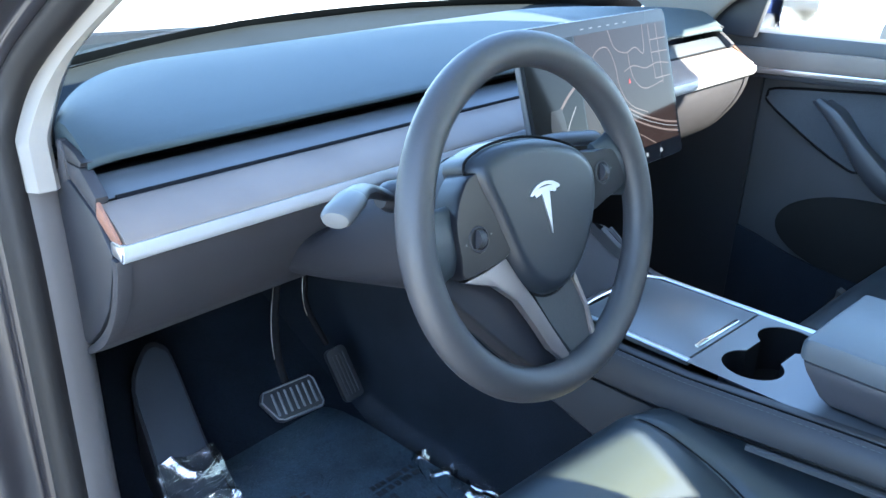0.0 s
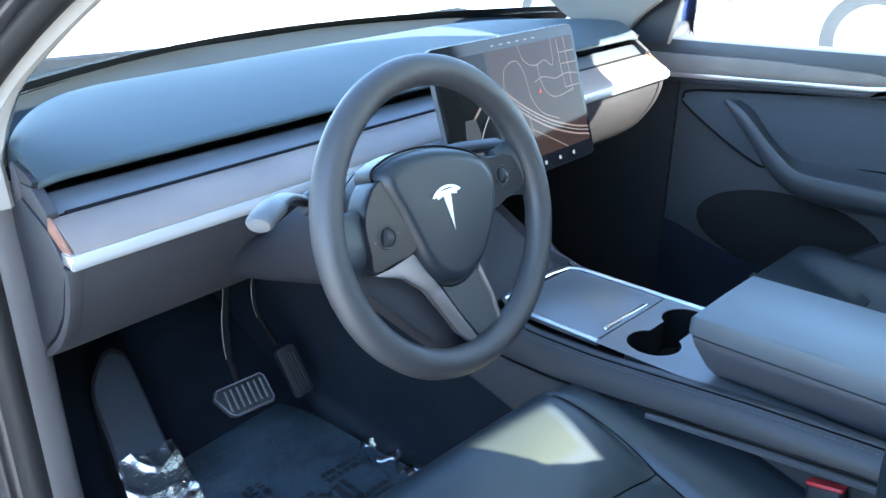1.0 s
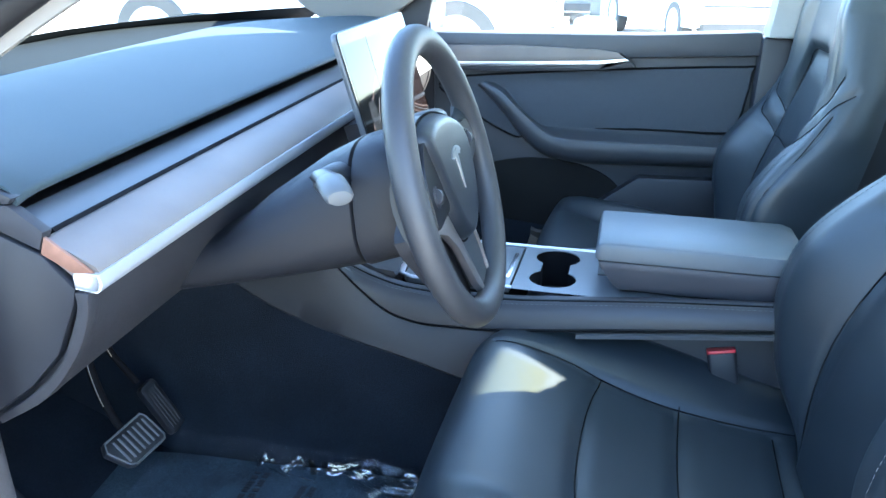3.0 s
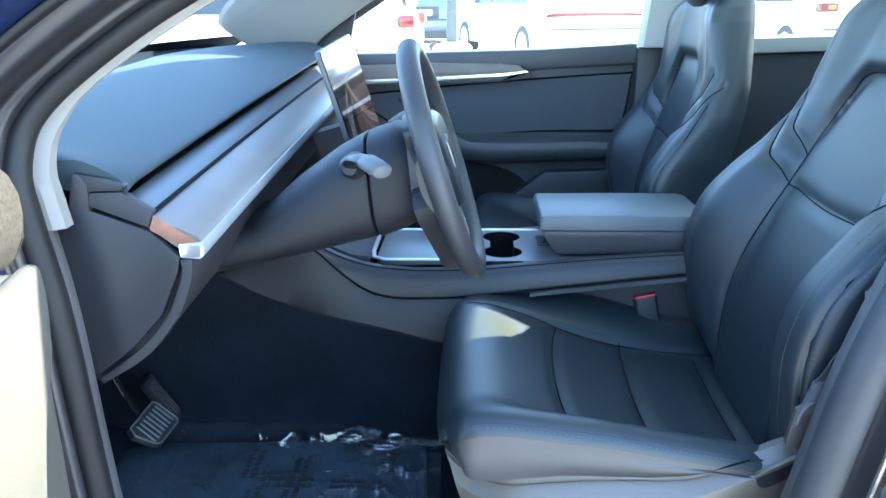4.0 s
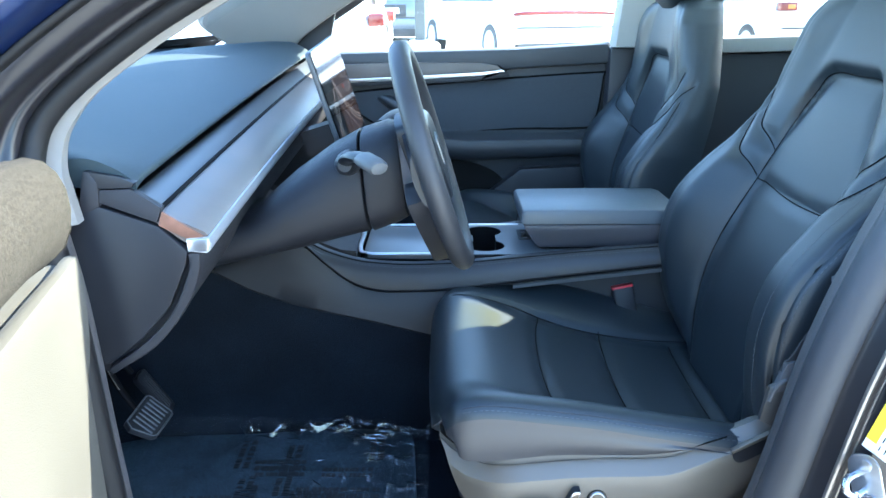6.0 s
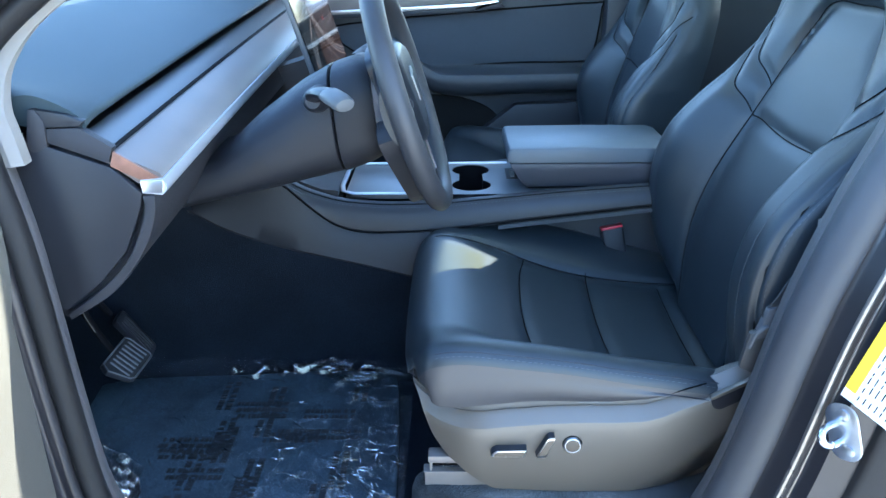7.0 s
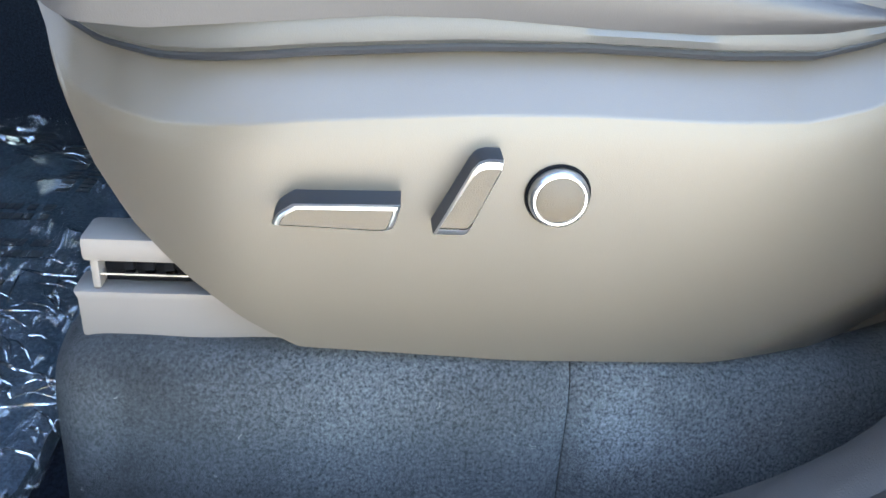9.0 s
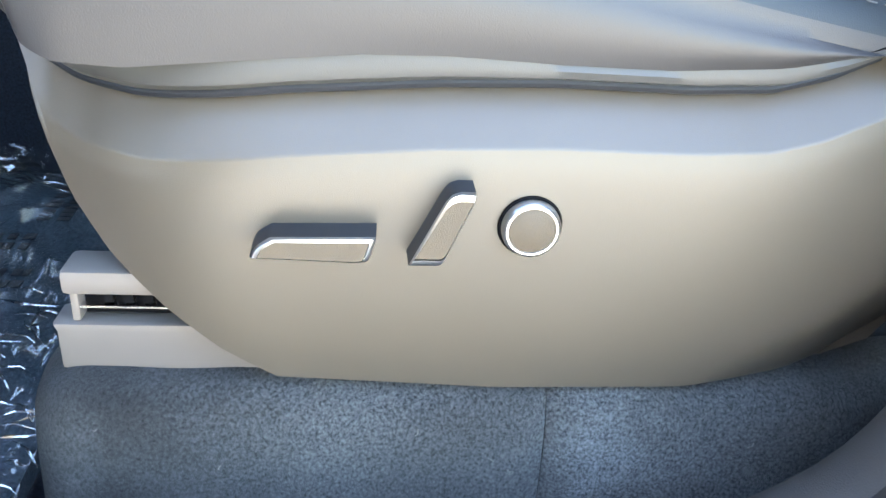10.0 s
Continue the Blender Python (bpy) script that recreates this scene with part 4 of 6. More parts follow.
    arch = [(-bi, 0.44), (-bi, 0.49)] + [(-u, v) for u, v in bow] + [(-0.13, 0.662), (0.0, 0.662), (0.13, 0.662)] + bow[::-1] + [(bi, 0.49), (bi, 0.44)]
    wing = [[(k * u, v) for u, v in q] for k in (-1, 1) for q in ([(0.47, 0.445), (0.55, 0.475), (0.66, 0.510), (0.78, 0.555), (0.95, 0.615), (1.12, 0.645)], [(0.46, 0.500), (0.56, 0.540), (0.68, 0.580), (0.80, 0.622), (0.98, 0.680)])]
    seams = [[(-0.49, 0), (-0.48, 0.2), (-bi, 0.44)], [(0.49, 0), (0.48, 0.2), (bi, 0.44)], arch, [(-bi, 0.437), (0, 0.430), (bi, 0.440)], *wing, [(-1.0, 0), (-1.0, 0.60)], [(1.0, 0), (1.0, 0.60)]]
    top = lambda u: 0.537 + 0.125 * math.sqrt(max(0.0, 1 - (max(0.0, abs(u) - 0.26) / 0.20) ** 2))

    def pick2(u, v):
        if abs(u) > 1.10:
            return "side_l" if u < 0 else "side_r"
        if abs(u) < bi and v < top(u):
            return "low" if v < 0.434 else "high"
        if v > interp(abs(u), [0.46, 0.55, 0.66, 0.78, 0.95, 1.12], [0.44, 0.475, 0.51, 0.555, 0.615, 0.645]):
            return "shoulder"
        return "bolster_l" if u < 0 else "bolster_r"
    seat_skin(back_point, us, vs, seams, pick2, place, {"parent": seat, "low": ("backrest_insert", VINYL, "black lumbar insert"), "high": ("backrest_insert", VINYL, "black upper insert"),
              "shoulder": ("shoulder_panel", VINYL, "black shoulder panel"), "bolster_l": ("backrest_bolster", VINYL, ""), "bolster_r": ("backrest_bolster", VINYL, ""), "side_l": ("backrest_side", VINYL, "black backrest side"), "side_r": ("backrest_side", VINYL, "black backrest side")}, (0, 1, 0.3), deep_seam=None)
    for q in seams:
        finish("seam", *tube(seam3(back_point, q[::3] + [q[-1]] if len(q) > 6 else q, place, lift=-0.0038), 0.0011, 6), SEAM, seat, "thin black seam")
    for k in (-1.05, -0.82, 0.82, 0.94):
        finish("stitching", *joined(stitches(seam3(back_point, [(k, 0.03), (k, 0.2), (k, 0.4), (k, 0.58)], place), 0.0045, 0.003, 0.0005)), STITCH, seat, "pale grey stitching")
    rear = []
    for v in np.linspace(0.02, 0.98, 14):
        l, r = back_point(-1.6, v), back_point(1.6, v)
        rear.append([place(l + (r - l) * t + np.array((0, -0.03 * math.sin(math.pi * t), 0))) for t in np.linspace(0, 1, 9)])
    finish("rear_shell", *loft(rear, closed=False, cap=False), PLASTIC_D, seat, "black plastic rear shell")
    # head rest
    hr = []
    for k in range(17):
        t = k / 16
        a = math.pi * t
        w = 0.060 + 0.068 * math.sin(a) ** 0.45
        d = 0.014 + 0.042 * math.sin(a) ** 0.6
        y, z = -0.668 + 0.030 * t, 1.160 + 0.185 * t
        hr.append([place((w * math.copysign(abs(math.cos(b)) ** 0.55, math.cos(b)), y + d * math.copysign(abs(math.sin(b)) ** 0.7, math.sin(b)), z + 0.035 * (1 - t) * abs(math.cos(b)) ** 2)) for b in np.linspace(0, 2 * math.pi, 33)[:-1]])
    finish("headrest", *loft(hr), VINYL, seat, "black padded headrest")
    place = flat
    # side shell, shaped plate that rolls inward at its front and top
    rings = []
    bot = ([-0.445, -0.424, -0.41, -0.396, -0.37, -0.20, -0.102, -0.080, -0.060, -0.040, -0.026, -0.017, -0.010, -0.003], [0.560, 0.530, 0.495, 0.470, 0.459, 0.457, 0.463, 0.477, 0.494, 0.514, 0.536, 0.562, 0.584, 0.598])
    heights = [0, 0.003, 0.007, 0.012, 0.017, 0.0215, 0.0235, 0.0245, 0.0255, 0.0275, 0.030]
    for y in list(np.linspace(-0.445, -0.11, 48)) + list(np.linspace(-0.105, -0.004, 36)):
        zt = interp(y, SHELL_Y, SHELL_Z)
        zb = min(interp(y, *bot), zt - 0.006)
        tuck_z = interp(y, [-0.445, -0.429, -0.409, -0.378, -0.347, -0.311, -0.27, -0.22], [0.612, 0.595, 0.575, 0.542, 0.503, 0.477, 0.448, 0.42])
        out = []
        tall = zt - zb
        hs = [h * min(1, tall / 0.04) for h in heights]
        hs += list(np.linspace(hs[-1], tall, 22))[1:]
        for h in hs:
            z = zt - h
            lx = -0.2540 - 0.0185 * min(1, h / 0.0245) ** 0.92 - 0.0010 * smooth01(0.024, 0.034, h) + 0.012 * max(0, (0.560 - z) / 0.10) ** 1.5
            under = max(0, tuck_z - z)
            lx = min(lx + 0.42 * under * under / (under + 0.010), -0.200)
            out.append(place((lx + front_in(y), nose(y), z)))
        xi = interp(y, [-0.33, -0.28], [-0.235, -0.13])
        rings.append(out + [place((xi, nose(y), zb)), place((xi, nose(y), zt - 0.006))])
    finish("side_shell", *loft(rings), SHELL, seat, "warm grey plastic side shell")
    lip = []
    for y in np.linspace(-0.335, -0.003, 72):
        a, b, f = interp(y, LINE_Y, LINE_Z) + 0.002, interp(y, SHELL_Y, SHELL_Z), front_in(y)
        b = min(b, a - 0.002)
        m = (a + b) / 2
        lip.append([place((x + f, nose(y), z)) for x, z in ((-0.2500, b - 0.003), (-0.2655, b + 0.0004), (-0.2690, b * 0.8 + a * 0.2), (-0.2700, m), (-0.2685, a), (-0.245, a), (-0.245, b - 0.003))])
    finish("lip", *loft(lip), LIP, seat, "grey vinyl skirt above the shell")
    # The joint under the skirt and the shade in it, laid in as a dark tube.
    finish("lip_joint", *tube([place((-0.2605 + front_in(y), nose(y), min(interp(y, SHELL_Y, SHELL_Z), interp(y, LINE_Y, LINE_Z)) - 0.0016)) for y in np.linspace(-0.335, -0.004, 60)], 0.0024, 8), LIP_GAP, seat, "dark joint below the skirt")
    finish("lip_joint", *tube([place((-0.2690 + front_in(y), nose(y), interp(y, LINE_Y, LINE_Z) + 0.001)) for y in np.linspace(-0.37, -0.004, 60)], 0.0011, 6), SEAM, seat, "dark joint above the skirt")
    # cushion pan, fills the space under the cushion
    finish("seat_pan", *moved(slab([(s * x, y) for x, y in ((-0.19, -0.43), (0.24, -0.43), (0.24, -0.045), (0.20, -0.02), (-0.17, -0.02), (-0.19, -0.045))], "z", 0.475, 0.55), pose(cx, 0, 0)), PLASTIC_D, seat)
    for k in (-1, 1):
        px = cx + k * 0.241
        rail = finish("seat_rail", *moved(slab([(-0.006, RAIL_Z[0]), (-0.006, RAIL_Z[1] - 0.004), (-0.004, RAIL_Z[1]), (-0.29, RAIL_Z[1]), (-0.29, RAIL_Z[0])], "x", -0.007, 0.012), pose(px, 0, 0)), RAIL, seat, "grey steel floor rail", bevel=0.002)
        finish("upper_rail", *moved(box(-0.009, 0.013, -0.29, -0.011, 0.495, 0.5065), pose(px, 0, 0)), RAIL, rail, "grey steel sliding rail", bevel=0.003)
        finish("rack", *moved(box(0.003, 0.010, -0.29, -0.016, 0.480, 0.496), pose(px, 0, 0)), SEAM, rail, "black toothed rack")
        finish("rack_edge", *moved(box(-0.004, 0.0, -0.29, -0.016, 0.4862, 0.4872), pose(px, 0, 0)), CHROME, rail, "bright steel edge")
        finish("rail_end", *moved(box(-0.005, 0.009, -0.0165, -0.0130, 0.480, 0.496), pose(px, 0, 0)), RAIL, rail, bevel=0.001)
        for h in range(7):
            finish("tooth", *moved(box(-0.002, 0.004, -0.030 - h * 0.0085, -0.026 - h * 0.0085, 0.488, 0.4945), pose(px, 0, 0)), SEAM, rail)
    return seat


def shift_seat(seat, d):
    for ob in seat.children_recursive:
        if ob.parent == seat:
            ob.location = ob.location + Vector(d)


driver_seat = make_seat(-0.37, 1, "driver_seat", "black leather driver's seat with a grey side shell")
passenger_seat = make_seat(0.37, -1, "passenger_seat", "black leather front passenger seat, its backrest upright", 0.196, (-0.048, 0.008))
shift_seat(passenger_seat, (0.0, 0.018, -0.02))

# ---- centre console ----
RAIL_V = material("black rail vinyl", (0.026, 0.026, 0.030), 0.45, grain=0.12, grain_scale=900, spec=0.4)
PANEL_G = material("dark grey panel plastic", (0.022, 0.022, 0.025), 0.5, grain=0.3, grain_scale=1400, spec=0.4)
console = thing("centre_console", "dark centre console with a satin grey top between the seats", "centre console")
TOP_Y, TOP_Z = [-0.62, -0.411, -0.249, -0.033, 0.075, 0.162, 0.226, 0.257, 0.285], [0.740, 0.736, 0.725, 0.704, 0.701, 0.708, 0.728, 0.746, 0.766]
LOW_Y, LOW_Z = [-0.62, -0.397, -0.173, 0.01, 0.119, 0.172, 0.224, 0.262, 0.275], [0.722, 0.701, 0.675, 0.653, 0.651, 0.664, 0.706, 0.745, 0.757]
PAN_Y, PAN_Z = [-0.62, -0.397, -0.173, 0.01, 0.119, 0.172, 0.224, 0.262, 0.285, 0.42, 0.44], [0.722, 0.701, 0.675, 0.653, 0.651, 0.664, 0.706, 0.745, 0.757, 0.717, 0.705]
BOT_Y, BOT_Z = [-0.62, 0.0, 0.033, 0.13, 0.226, 0.30, 0.373, 0.429, 0.44], [0.54, 0.558, 0.566, 0.592, 0.614, 0.634, 0.661, 0.694, 0.702]
smooth_top = lambda y: sum(interp(y + d, TOP_Y, TOP_Z) for d in (-0.02, -0.01, 0, 0.01, 0.02)) / 5
smooth_low = lambda y: sum(interp(y + d, LOW_Y, LOW_Z) for d in (-0.02, -0.01, 0, 0.01, 0.02)) / 5
smooth_pan = lambda y: sum(interp(y + d, PAN_Y, PAN_Z) for d in (-0.02, -0.01, 0, 0.01, 0.02)) / 5
for s in (-1, 1):
    rings = []
    for y in np.linspace(-0.62, 0.272, 60):
        zt, zb = smooth_top(y), min(smooth_low(y), smooth_top(y) - 0.006)
        rings.append([(s * x, y, z) for x, z in ((0.106, zt - 0.006), (0.110, zt), (0.117, zt + 0.0015), (0.1225, zt - 0.0005), (0.1240, zt - 0.0035), (0.1265, zt - 0.0025), (0.132, zt - 0.007), (0.138, zt * 0.6 + zb * 0.4), (0.1425, zt * 0.3 + zb * 0.7), (0.1435, zb + 0.003), (0.141, zb), (0.10, zb))])
    rail = finish("side_rail", *loft(rings), RAIL_V, console, "black padded side rail")
    tagged(finish("stitching", *stitches([(s * 0.1318, y, smooth_top(y) - 0.0058) for y in np.linspace(-0.60, 0.24, 90)], 0.0045, 0.003, 0.0004), STITCH, rail, "pale grey stitching"), kind="stuff")
    finish("piping", *tube([(s * 0.1245, y, smooth_top(y) - 0.0022) for y in np.linspace(-0.60, 0.265, 70)], 0.0014, 6), SEAM, rail, "black sewn joint")
    finish("trim_line", *tube([(s * 0.1445, y, smooth_low(y) - 0.0005) for y in np.linspace(-0.60, 0.255, 70)], 0.0012, 6), SEAM, rail, "black joint below the rail")
    finish("silver_line", *loft([[(s * x, y, smooth_low(y) + z) for x, z in ((0.143, -0.013), (0.147, -0.012), (0.1475, -0.006), (0.143, -0.0045))] for y in np.linspace(-0.60, -0.13, 40)]), TRIM_L, rail, "thin grey trim line")
    rings = []
    for y in np.linspace(-0.62, 0.44, 64):
        zt = smooth_pan(y)
        zb = min(sum(interp(y + d, BOT_Y, BOT_Z) for d in (-0.02, 0, 0.02)) / 3, zt - 0.008)
        tuck = interp(y, [-0.26, -0.02], [0.060, 0.0])
        rings.append([(s * (x - tuck), y, z) for x, z in ((0.128, zt + 0.003), (0.142, zt - 0.002), (0.1495, zt * 0.75 + zb * 0.25), (0.156, zt * 0.4 + zb * 0.6), (0.160, zb + 0.005), (0.157, zb), (0.12, zb))])
    finish("lower_panel", *loft(rings), PANEL_G, console, "dark grey lower side panel")
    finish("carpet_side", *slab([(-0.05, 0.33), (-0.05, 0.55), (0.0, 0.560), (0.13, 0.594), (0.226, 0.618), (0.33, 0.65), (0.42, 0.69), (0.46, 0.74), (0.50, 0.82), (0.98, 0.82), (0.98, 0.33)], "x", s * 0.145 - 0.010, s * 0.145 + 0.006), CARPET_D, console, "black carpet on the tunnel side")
finish("tunnel", *box(-0.07, 0.07, -0.62, 0.44, 0.34, 0.60), PLASTIC_D, console)
DECK = material("satin grey console deck", (0.13, 0.135, 0.145), 0.32, metal=0.35, vary=0.04)


def holed(outline, hole, z0, depth):
    """A plate with one hole whose wall goes down to a floor."""
    bm = bmesh.new()
    a = [bm.verts.new((x, y, z0)) for x, y in outline]
    b = [bm.verts.new((x, y, z0)) for x, y in hole]
    edges = [bm.edges.new((r[i], r[(i + 1) % len(r)])) for r in (a, b) for i in range(len(r))]
    bmesh.ops.triangle_fill(bm, use_beauty=True, use_dissolve=False, edges=edges)
    c = [bm.verts.new((v.co.x, v.co.y, z0 - depth)) for v in b]
    for i in range(len(b)):
        bm.faces.new((b[i], b[(i + 1) % len(b)], c[(i + 1) % len(b)], c[i]))
    bm.faces.new(c)
    bm.verts.index_update()
    out = [tuple(v.co) for v in bm.verts], [tuple(v.index for v in f.verts) for f in bm.faces]
    bm.free()
    return out


c1 = [(-0.050 + 0.038 * math.cos(a), -0.082 + 0.038 * math.sin(a)) for a in np.linspace(radians(38), radians(322), 22)]
c2 = [(0.050 + 0.038 * math.cos(a), -0.082 + 0.038 * math.sin(a)) for a in np.linspace(radians(218), radians(502), 22)]
finish("cup_holder_deck", *holed([(-0.108, -0.40), (0.108, -0.40), (0.108, -0.022), (-0.108, -0.022)], c1 + c2, 0.714, 0.07), DECK, console, "satin grey deck with two dark cup holders")
finish("cup_well", *loft([[(x * 0.999, -0.082 + (y + 0.082) * 0.999, 0.7125) for x, y in c1 + c2], [(x * 0.97, -0.082 + (y + 0.082) * 0.97, 0.66) for x, y in c1 + c2], [(x * 0.95, -0.082 + (y + 0.082) * 0.95, 0.648) for x, y in c1 + c2]], cap=False), SEAM, console, "black rubber cup holder wall")
finish("cup_floor", *slab([(x * 0.95, -0.082 + (y + 0.082) * 0.95) for x, y in c1 + c2], "z", 0.646, 0.649), SEAM, console, "black cup holder floor")
finish("charging_lid", *slab([(-0.095, -0.018), (0.095, -0.018), (0.095, 0.150), (0.085, 0.158), (-0.085, 0.158), (-0.095, 0.150)], "z", 0.700, 0.713), DECK, console, "satin grey sliding lid", bevel=0.002)
finish("lid_grip", *moved(slab(rounded(0.118, 0.007, 0.003), "z", 0.711, 0.7155), pose(-0.005, -0.010, 0)), CHROME, console, "bright finger grip", bevel=0.001)
fr = [(-0.101, -0.022, 0.713), (-0.101, 0.08, 0.714), (-0.101, 0.140, 0.714), (-0.088, 0.162, 0.714), (-0.05, 0.168, 0.714), (0.05, 0.168, 0.714), (0.088, 0.162, 0.714), (0.101, 0.140, 0.714), (0.101, 0.08, 0.714), (0.101, -0.16, 0.714)]
finish("silver_frame", *tube(fr, 0.005, 8, flat=0.5), SATIN, console, "satin silver frame")
tray = [[(-0.105, y, z + 0.012), (-0.095, y, z), (0.095, y, z), (0.105, y, z + 0.012), (0.105, y, z - 0.02), (-0.105, y, z - 0.02)] for y, z in ((0.17, 0.709), (0.20, 0.712), (0.25, 0.732), (0.31, 0.765), (0.38, 0.80))]
finish("front_tray", *loft(tray), PLASTIC, console, "dark grey open front tray")

finish("switch_plate", *moved(slab(rounded(0.070, 0.026, 0.004), "z", 0.7135, 0.7155), pose(0.022, -0.165, 0)), GLOSS, console, "small gloss black socket plate", bevel=0.0006)
finish("socket", *box(-0.002, 0.046, -0.170, -0.160, 0.7150, 0.7160), CHROME, console, "bright socket edge")
arm = thing("armrest", "black padded armrest lid with pale stitching on the centre console", "armrest")
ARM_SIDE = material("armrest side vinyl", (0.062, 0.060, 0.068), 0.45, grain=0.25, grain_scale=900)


def lid_ring(y, zt, zb, w, r):
    return [(-w, y, zb), (-w, y, zt - r), (-w + r * 0.3, y, zt - r * 0.3), (-w + r, y, zt), (0, y, zt + 0.001), (w - r, y, zt), (w - r * 0.3, y, zt - r * 0.3), (w, y, zt - r), (w, y, zb)]


lid = [(-0.1475, 0.784, 0.776, 0.088, 0.003), (-0.1485, 0.791, 0.772, 0.0905, 0.005), (-0.152, 0.7955, 0.7695, 0.092, 0.006), (-0.158, 0.797, 0.7690, 0.0925, 0.007), (-0.30, 0.798, 0.7690, 0.0925, 0.007), (-0.44, 0.797, 0.7690, 0.0925, 0.007), (-0.456, 0.792, 0.7690, 0.091, 0.007)]
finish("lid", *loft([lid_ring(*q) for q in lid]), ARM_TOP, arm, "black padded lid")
for s in (-1, 1):
    tagged(finish("stitching", *stitches([(s * 0.0928, y, 0.7655) for y in np.linspace(-0.165, -0.44, 30)], 0.0045, 0.003, 0.0005), STITCH, arm, "pale grey stitching"), kind="stuff")
finish("lid_joint", *box(-0.0905, 0.0905, -0.455, -0.153, 0.7675, 0.7692), SEAM, arm, "dark joint under the lid")
low_box = [[(-0.0925, -0.152, 0.7675), (0.0925, -0.152, 0.7675), (0.0925, -0.456, 0.7675), (-0.0925, -0.456, 0.7675)], [(-0.0925, -0.158, 0.756), (0.0925, -0.158, 0.756), (0.0925, -0.456, 0.756), (-0.0925, -0.456, 0.756)], [(-0.086, -0.176, 0.728), (0.086, -0.176, 0.728), (0.086, -0.456, 0.728), (-0.086, -0.456, 0.728)], [(-0.080, -0.186, 0.718), (0.080, -0.186, 0.718), (0.080, -0.456, 0.718), (-0.080, -0.456, 0.718)]]
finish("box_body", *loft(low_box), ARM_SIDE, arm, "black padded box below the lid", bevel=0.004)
finish("hinge_block", *box(-0.07, 0.07, -0.45, -0.19, 0.712, 0.720), SEAM, arm, "dark recess under the box")

# ---- passenger door ----
SUEDE = fabric("dark suede cloth", (0.042, 0.047, 0.055), (0.074, 0.081, 0.091), 700, 0.2, sheen=0.0)
POCKET = fabric("dark speaker cloth", (0.006, 0.006, 0.006), (0.020, 0.019, 0.018), 800, 0.3, sheen=0.0)
DOOR_V = material("black door vinyl", (0.037, 0.039, 0.044), 0.5, grain=0.12, grain_scale=900)
door = thing("passenger_door", "closed passenger door card in black with a wood strip", "car door")
finish("door_card", *slab([(0.43, 0.36), (0.43, 1.033), (0.10, 1.040), (-0.20, 1.048), (-0.455, 1.062), (-0.47, 0.9), (-0.47, 0.36)], "x", 0.695, 0.76), DOOR_V, door, "black door card", bevel=0.01)
finish("door_sill", *slab([(0.43, 1.000), (0.43, 1.041), (0.10, 1.046), (-0.20, 1.052), (-0.455, 1.066), (-0.462, 1.012), (-0.20, 0.998), (0.0, 0.985)], "x", 0.665, 0.74), DOOR_V, door, "black padded window sill", bevel=0.012)
strip = slab([(0.42, 0.968), (0.42, 1.008), (0.10, 1.018), (-0.10, 1.015), (-0.145, 1.009), (-0.163, 0.997), (-0.10, 0.990), (0.10, 0.980)], "x", 0.655, 0.672)
finish("wood_strip", *strip, WOOD, door, "grey brown wood strip", bevel=0.003)
finish("silver_strip", *slab([(0.42, 0.957), (0.42, 0.968), (0.10, 0.980), (-0.10, 0.990), (-0.163, 0.997), (-0.170, 0.992), (-0.10, 0.981), (0.10, 0.970)], "x", 0.653, 0.674), SATIN, door, "satin silver strip", bevel=0.001)
finish("strip_tip", *slab([(0.42, 0.950), (0.42, 0.957), (0.10, 0.970), (-0.10, 0.981), (-0.170, 0.992), (-0.145, 1.009), (-0.151, 1.010), (-0.187, 0.979), (-0.10, 0.968), (0.10, 0.957)], "x", 0.657, 0.674), PLASTIC_D, door, "black rim under the strip", bevel=0.001)
INS = [(0.284, 0.917), (0.268, 0.932), (0.147, 0.945), (-0.034, 0.961), (-0.175, 0.971), (-0.43, 0.986), (-0.446, 0.975), (-0.428, 0.85), (-0.40, 0.832), (-0.20, 0.830), (0.0, 0.815), (0.075, 0.795), (0.102, 0.799), (0.150, 0.821), (0.206, 0.853), (0.278, 0.900)]
finish("insert", *slab([tuple(p) for p in crom(INS, 3, closed=True)], "x", 0.684, 0.70), SUEDE, door, "dark grey cloth door insert", bevel=0.006)
# armrest that sweeps up into the pull handle: upper edge, sewn ridge and lower edge along its length, in y and z
UPPER = crom([(0.152, 0.930), (0.118, 0.912), (0.090, 0.880), (0.060, 0.850), (0.025, 0.832), (-0.03, 0.834), (-0.12, 0.836), (-0.18, 0.835), (-0.34, 0.832), (-0.455, 0.828)], 5)
RIDGE_L = crom([(0.668, 0.170, 0.929), (0.652, 0.127, 0.911), (0.646, 0.092, 0.882), (0.643, 0.057, 0.852), (0.638, 0.004, 0.814), (0.634, -0.045, 0.805), (0.632, -0.12, 0.804), (0.632, -0.179, 0.804), (0.634, -0.347, 0.807), (0.636, -0.455, 0.805)], 5)
LOWER = crom([(0.193, 0.916), (0.155, 0.885), (0.115, 0.845), (0.080, 0.802), (0.024, 0.758), (-0.052, 0.740), (-0.12, 0.741), (-0.178, 0.743), (-0.351, 0.750), (-0.455, 0.750)], 5)
rings = []
